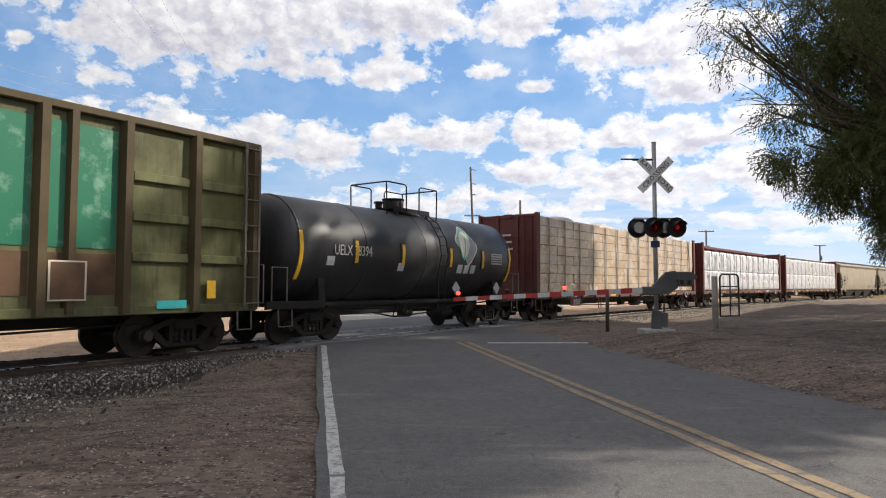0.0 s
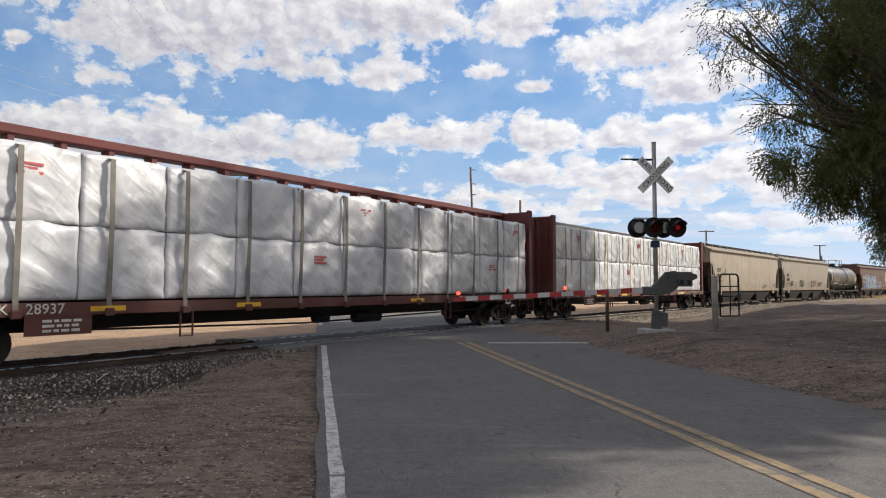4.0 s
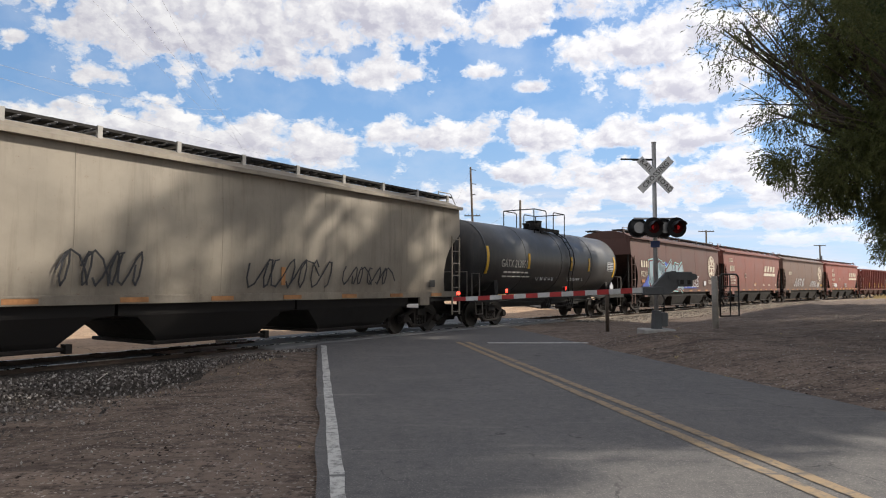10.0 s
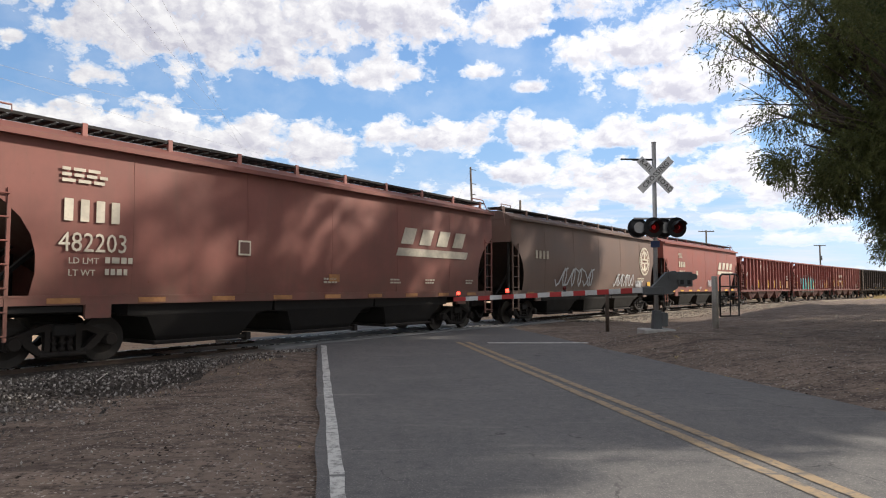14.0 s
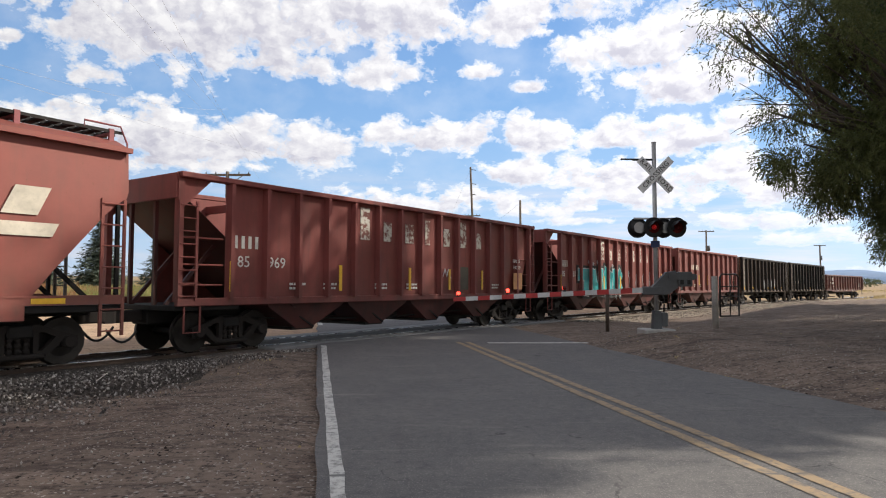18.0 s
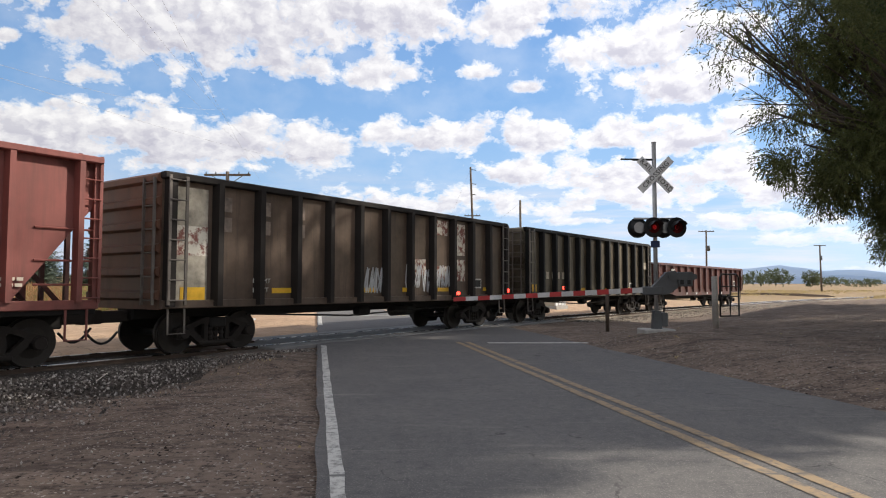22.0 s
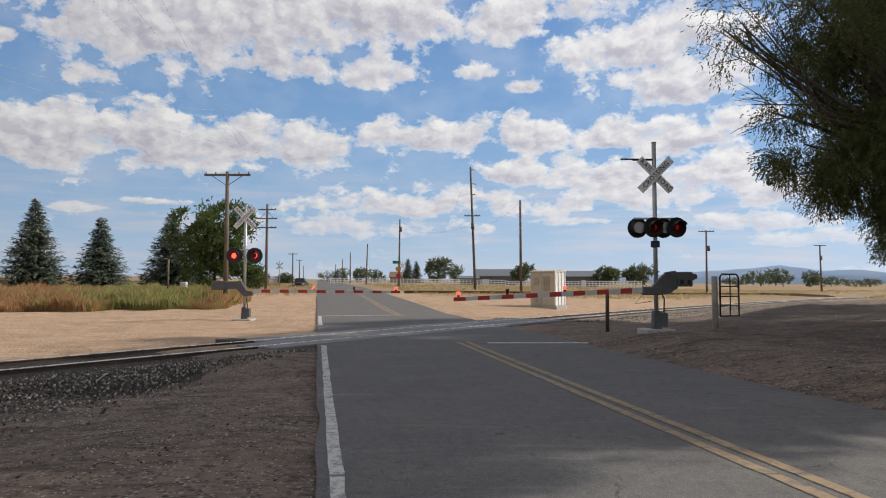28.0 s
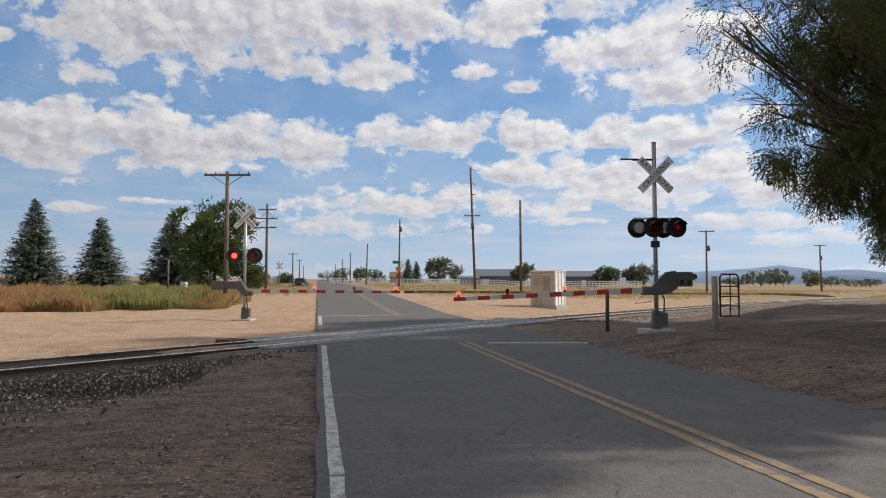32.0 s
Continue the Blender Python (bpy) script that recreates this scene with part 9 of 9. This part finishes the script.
def gondola(a, b, label, color, top, sill, ribs, end_color=None, corrugated=True, rib_w=0.24, low=False, rib_color=None, deep=0.0, sheet=None):
    c, H = car_thing(a, b, label, "gondola car", "gondola_car")
    paint = car_paint("gondola_paint", color, streak=0.85, fade=0.6, rough=0.40, dirt=(0.035, 0.028, 0.023), rust=(0.20, 0.085, 0.035))
    ribm = car_paint("gondola_rib_paint", rib_color, streak=0.5, fade=0.3, dirt=tone(rib_color, 0.8), rust=(0.05, 0.028, 0.018), spec=0.15) if rib_color else paint
    for sy in (-1, 1):
        bm = bmesh.new()
        y0, y1 = sy * 1.46, sy * 1.42
        box(bm, -H, H, min(y0, y1), max(y0, y1), sill, top)
        part("side_sheet", bm, sheet or paint, c)
        bm = bmesh.new()
        soft_box(bm, -H - 0.03, H + 0.03, sy * 1.48 - 0.12, sy * 1.48 + 0.10, top - 0.13, top + 0.03, 0.025)
        part("top_chord", bm, ribm, c)
        bm = bmesh.new()
        if deep:
            extrude(bm, ((-H, sill + 0.05), (-H, sill - 0.22), (-H + 2.6, sill - 0.22), (-H + 3.6, sill - deep), (H - 3.6, sill - deep), (H - 2.6, sill - 0.22), (H, sill - 0.22), (H, sill + 0.05)), "y", sy * 1.46 - 0.04, sy * 1.46 + 0.05)
        else:
            soft_box(bm, -H, H, sy * 1.48 - 0.07, sy * 1.48 + 0.06, sill - 0.08, sill + 0.10, 0.015)
        part("side_sill", bm, paint, c)
        for i in range(ribs):
            x = -H + 0.16 + (2 * H - 0.32) * i / (ribs - 1)
            bm = bmesh.new()
            rib_shape(bm, x, rib_w, 0.20 if rib_color else 0.15, sill - (0.12 if deep else 0.04), top - 0.10, sy * 1.46, sy)
            part("side_rib", bm, ribm, c)
    for k in (-1, 1):
        bm = bmesh.new()
        box(bm, k * (H - 0.02) - 0.03, k * (H - 0.02) + 0.03, -1.44, 1.44, sill - 0.1, top - 0.02)
        endm = car_paint("gondola_end_paint", end_color, streak=0.7, fade=0.4, dirt=(0.05, 0.035, 0.028)) if end_color else paint
        en = part("end_wall", bm, endm, c)
        nb = int((top - sill) / 0.42)
        for i in range(nb if corrugated else 2):
            z = sill + 0.2 + (top - sill - 0.3) * i / max(1, (nb if corrugated else 2) - 1)
            bm = bmesh.new()
            loft(bm, [[(k * H, y, z - 0.12), (k * (H + 0.10), y, z - 0.06), (k * (H + 0.10), y, z + 0.06), (k * H, y, z + 0.12)] for y in (-1.42, 1.42)])
            part("end_corrugation", bm, endm, en)
        ladder(c, k * (H - 0.02) - (0.46 if k > 0 else -0.04), -1.66, sill, top - 0.05, 0.40, 7, GRIP if not low else paint)
        ladder(c, k * (H + 0.12), -1.35, sill, top - 0.1, 0.40, 6, GRIP if not low else paint, "y")
        bm = bmesh.new()
        bars(bm, [(k * (H - 0.15), -1.5, sill), (k * (H - 0.15), -1.52, 0.5), (k * (H - 0.55), -1.52, 0.5), (k * (H - 0.55), -1.5, sill)], 0.025, 6)
        part("step", bm, GRIP, c)
        add_truck(c, k * (H - 1.7))
    bm = bmesh.new()
    box(bm, -H, H, -1.42, 1.42, sill, sill + 0.06)
    part("floor", bm, STEEL_DARK, c)
    underframe(c, H - 0.05, sill if not deep else 1.0)
    add_ends(c, H + 0.25)
    return c, H, paint


# rust-stained high gondola with white painted panels
car, H, paint = gondola(114.3, 128.95, "rust-streaked black high-sided gondola with worn white emblem panels", (0.120, 0.084, 0.062), 3.95, 1.12, 13, end_color=(0.15, 0.072, 0.045), rib_color=(0.026, 0.022, 0.020))
plate(car, "paint_patch", -H + 0.28, -H + 1.12, 2.2, 2.85, WORN_WHITE, -1.475, "peeling white painted patch")
plate(car, "paint_patch", -H + 0.28, -H + 1.12, 1.15, 2.2, plain("rusty_grey_paint", (0.37, 0.335, 0.275), 0.8, 0, 0.5, 3.0), -1.47)
plate(car, "paint_patch", -H + 0.28, -H + 1.12, 2.85, 3.7, plain("rusty_grey_paint", (0.37, 0.335, 0.275), 0.8, 0, 0.5, 3.0), -1.47)
for x, z0, z1, w in ((9.70, 3.25, 3.75, 0.95), (10.9, 2.6, 3.7, 0.85), (9.70, 1.75, 2.2, 0.95), (10.9, 1.7, 2.45, 0.85), (8.6, 1.9, 2.4, 0.8)):
    plate(car, "emblem_panel", -H + x, -H + x + w, z0, z1, WORN_WHITE, -1.475)
for x in (0.45, 3.0, 6.3, 8.2, 10.1, 13.0):
    plate(car, "reflector", -H + x, -H + x + 0.62, 1.35 if x > 1 else 1.2, 1.48 if x > 1 else 1.5, YELLOW_TAPE, -1.478)
letters(car, "LD LMT", -H + 2.4, 1.6, 0.16, WHITE_MARK, -1.478)
letters(car, "LT WT", -H + 2.4, 1.38, 0.16, WHITE_MARK, -1.478)
for i, x in enumerate((6.4, 8.4, 9.3, 10.1)):
    scrawl(car, -H + x, 1.3 + 0.15 * (i % 2), 0.8, 0.8, -1.48, LIGHT_TAG, 50 + i, 0.04)
for x in (1.45, 2.6, 3.75):
    for z in (3.25, 2.78):
        plate(car, "faded_block", -H + x, -H + x + 0.32, z, z + 0.34, plain("faded_lettering", (0.24, 0.19, 0.155), 0.8, 0, 0.5, 5.0), -1.475)
plate(car, "notice_frame", H - 2.3, H - 1.8, 1.45, 1.8, WHITE_MARK, -1.478)
plate(car, "notice_frame", H - 2.25, H - 1.85, 1.5, 1.75, BLACK_MARK, -1.482)

car, H, paint = gondola(130.6, 145.1, "black high-sided ribbed gondola with grimy panels", (0.105, 0.088, 0.062), 3.95, 1.12, 13, rib_color=(0.013, 0.013, 0.013))
for x in (1.32, 1.87, 2.4, 2.9, 3.35, 3.97, 4.78):
    plate(car, "faded_block", -H + x, -H + x + 0.2, 1.85, 2.15, CREAM_MARK, -1.475)
for x in (0.35, 5.2, 8.2, 11.0):
    plate(car, "reflector", -H + x, -H + x + 0.6, 1.3, 1.45 if x > 1 else 1.6, YELLOW_TAPE, -1.478)
plate(car, "notice_frame", H - 3.0, H - 2.5, 1.4, 1.72, WHITE_MARK, -1.478)
plate(car, "notice_frame", H - 2.95, H - 2.55, 1.45, 1.67, BLACK_MARK, -1.482)
plate(car, "paint_patch", H - 0.85, H - 0.25, 2.5, 2.9, CREAM_MARK, -1.476)

# low gondola at the tail
car, H, paint = gondola(146.4, 165.3, "low rust-red gondola car at the tail of the train", (0.105, 0.030, 0.024), 2.95, 1.28, 15, low=True, rib_w=0.20, deep=0.36)
blocks(car, -H + 2.35, 2.27, 2, 0.26, 0.36, WHITE_MARK, -1.62)
letters(car, "96 70 04", -H + 1.55, 1.85, 0.36, WHITE_MARK, -1.62, squeeze=1.25)
plate(car, "notice_frame", H - 2.7, H - 2.2, 1.55, 1.95, WHITE_MARK, -1.62)
plate(car, "notice_frame", H - 2.64, H - 2.26, 1.61, 1.89, BLACK_MARK, -1.625)
for x in (1.5, 5.4, 7.4, 9.8, 13.2):
    plate(car, "chalk_patch", -H + x, -H + x + 0.22, 0.98 if 3 < x < 16 else 1.10, 1.13 if 3 < x < 16 else 1.25, LIGHT_TAG, -1.52)
stencils(car, -H + 3.0, 1.6, 2, 0.8, 0.05, WHITE_MARK, -1.48)
bm = bmesh.new()
bars(bm, [(H + 0.3, -0.6, 0.5), (H + 0.25, -0.6, 0.95), (H + 0.1, -0.6, 1.05)], 0.03, 6)
part("uncoupling_lever", bm, GRIP, car)

# olive high gondola that leads the view
car, H, paint = gondola(-171.8, -155.35, "faded olive high-sided gondola heaped with dark coal", (0.130, 0.133, 0.056), 4.95, 1.02, 11, rib_w=0.26, rib_color=(0.092, 0.070, 0.040))
EMERALD = Nodes("emerald_spray_paint")
em_n = EMERALD.noise(2.2, 6.0, 0.65)
EMERALD = EMERALD.done(EMERALD.mix(EMERALD.ramp(em_n, 0.54, 0.72), (0.010, 0.150, 0.080), (0.17, 0.34, 0.25)), 0.4)
MUD = plain("brown_grime_paint", (0.115, 0.066, 0.037), 0.8, 0, 0.4, 2.0)
for i in (4, 5, 6, 7):
    x = -H + 0.16 + (2 * H - 0.32) * i / 10
    wdt = (2 * H - 0.32) / 10
    plate(car, "paint_panel", x + 0.16, x + wdt - 0.16, 2.25, 4.62, EMERALD, -1.475, "emerald green sprayed panel")
    plate(car, "grime_panel", x + 0.16, x + wdt - 0.16, 1.35, 2.15, MUD, -1.472)
for i in (8, 9):
    x = -H + 0.16 + (2 * H - 0.32) * i / 10
    wdt = (2 * H - 0.32) / 10
    for z in (3.78, 2.95, 2.12):
        bm = bmesh.new()
        soft_box(bm, x + 0.14, x + wdt - 0.14, -1.56, -1.46, z - 0.10, z + 0.10, 0.02)
        part("side_rib", bm, paint, car)
for d in (10.35, 12.0):
    bm = bmesh.new()
    rib_shape(bm, -H + d, 0.22, 0.15, 1.0, 4.85, -1.46, -1)
    part("side_rib", bm, MATS["gondola_rib_paint.002"], car)
x = -H + 0.16 + (2 * H - 0.32) * 8 / 10
plate(car, "notice_frame", x - 1.5, x - 0.8, 1.25, 2.0, CREAM_MARK, -1.64)
plate(car, "notice_frame", x - 1.46, x - 0.84, 1.28, 1.97, MATS["brown_grime_paint"], -1.645)
plate(car, "notice_plate", x + 0.7, x + 1.4, 1.05, 1.22, TEAL_TAG, -1.60)
plate(car, "reflector", H - 1.45, H - 1.22, 1.25, 1.65, YELLOW_TAPE, -1.57)
bm = bmesh.new()
nx, ny = 40, 10
rows_ = []
for i in range(nx + 1):
    u = i / nx
    rows_.append([(-H + 0.2 + (2 * H - 0.4) * u, -1.38 + 2.76 * j / ny, 4.72 + 0.92 * math.sin(math.pi * j / ny) * (0.35 + 0.65 * abs(math.sin(u * 7.5 + 0.7))) * smooth(0.0, 0.06, u) * smooth(0.84, 0.70, u) + 0.07 * noise.noise((i * 0.6, j * 0.8, 2))) for j in range(ny + 1)])
loft(bm, rows_, close=False, smooth=False)
part("coal_load", bm, plain("black_coal", (0.025, 0.025, 0.027), 0.7, 0, 0.4, 8.0, 40.0), car, "heap of dark coal")


# ---- motion ----
V, ACC, JERK = 12.475, 0.0501, -0.000447


def ride(s12, t):
    """How far along the track a point is at t that is at s12 at 12 seconds."""
    d = t - 12.0
    return s12 - V * d - 0.5 * ACC * d * d - JERK * d ** 3


def car_pose(s, half):
    """Pose of a car whose two trucks stand half metres before and behind s."""
    x0, y0, z0, _ = track_at(s - half)
    x1, y1, z1, _ = track_at(s + half)
    a = math.degrees(math.atan2(y1 - y0, x1 - x0))
    tilt = -math.degrees(math.atan2(z1 - z0, 2 * half))
    return pose((x0 + x1) / 2, (y0 + y1) / 2, (z0 + z1) / 2, 0, tilt, a)


def motions():
    for car, s12, half in CARS:
        walk(car, [(t * 0.5, car_pose(ride(s12, t * 0.5), half)) for t in range(65)])
    # flashers: each bulb turns its lit half to the road a little over once a second
    for bulb, phase in BLINK:
        at = bulb.location.copy()
        walk(bulb, [(t * 0.2, pose(*at, 0, 0, 360 * (1.0345 * t * 0.2 - 0.052 - phase))) for t in range(161)])
    walk(sky_backdrop, [(0.0, pose(0, 0, 0, 0, 0, 0)), (32.0, pose(0, 0, 0, 0, 0, 1.15))])


motions()
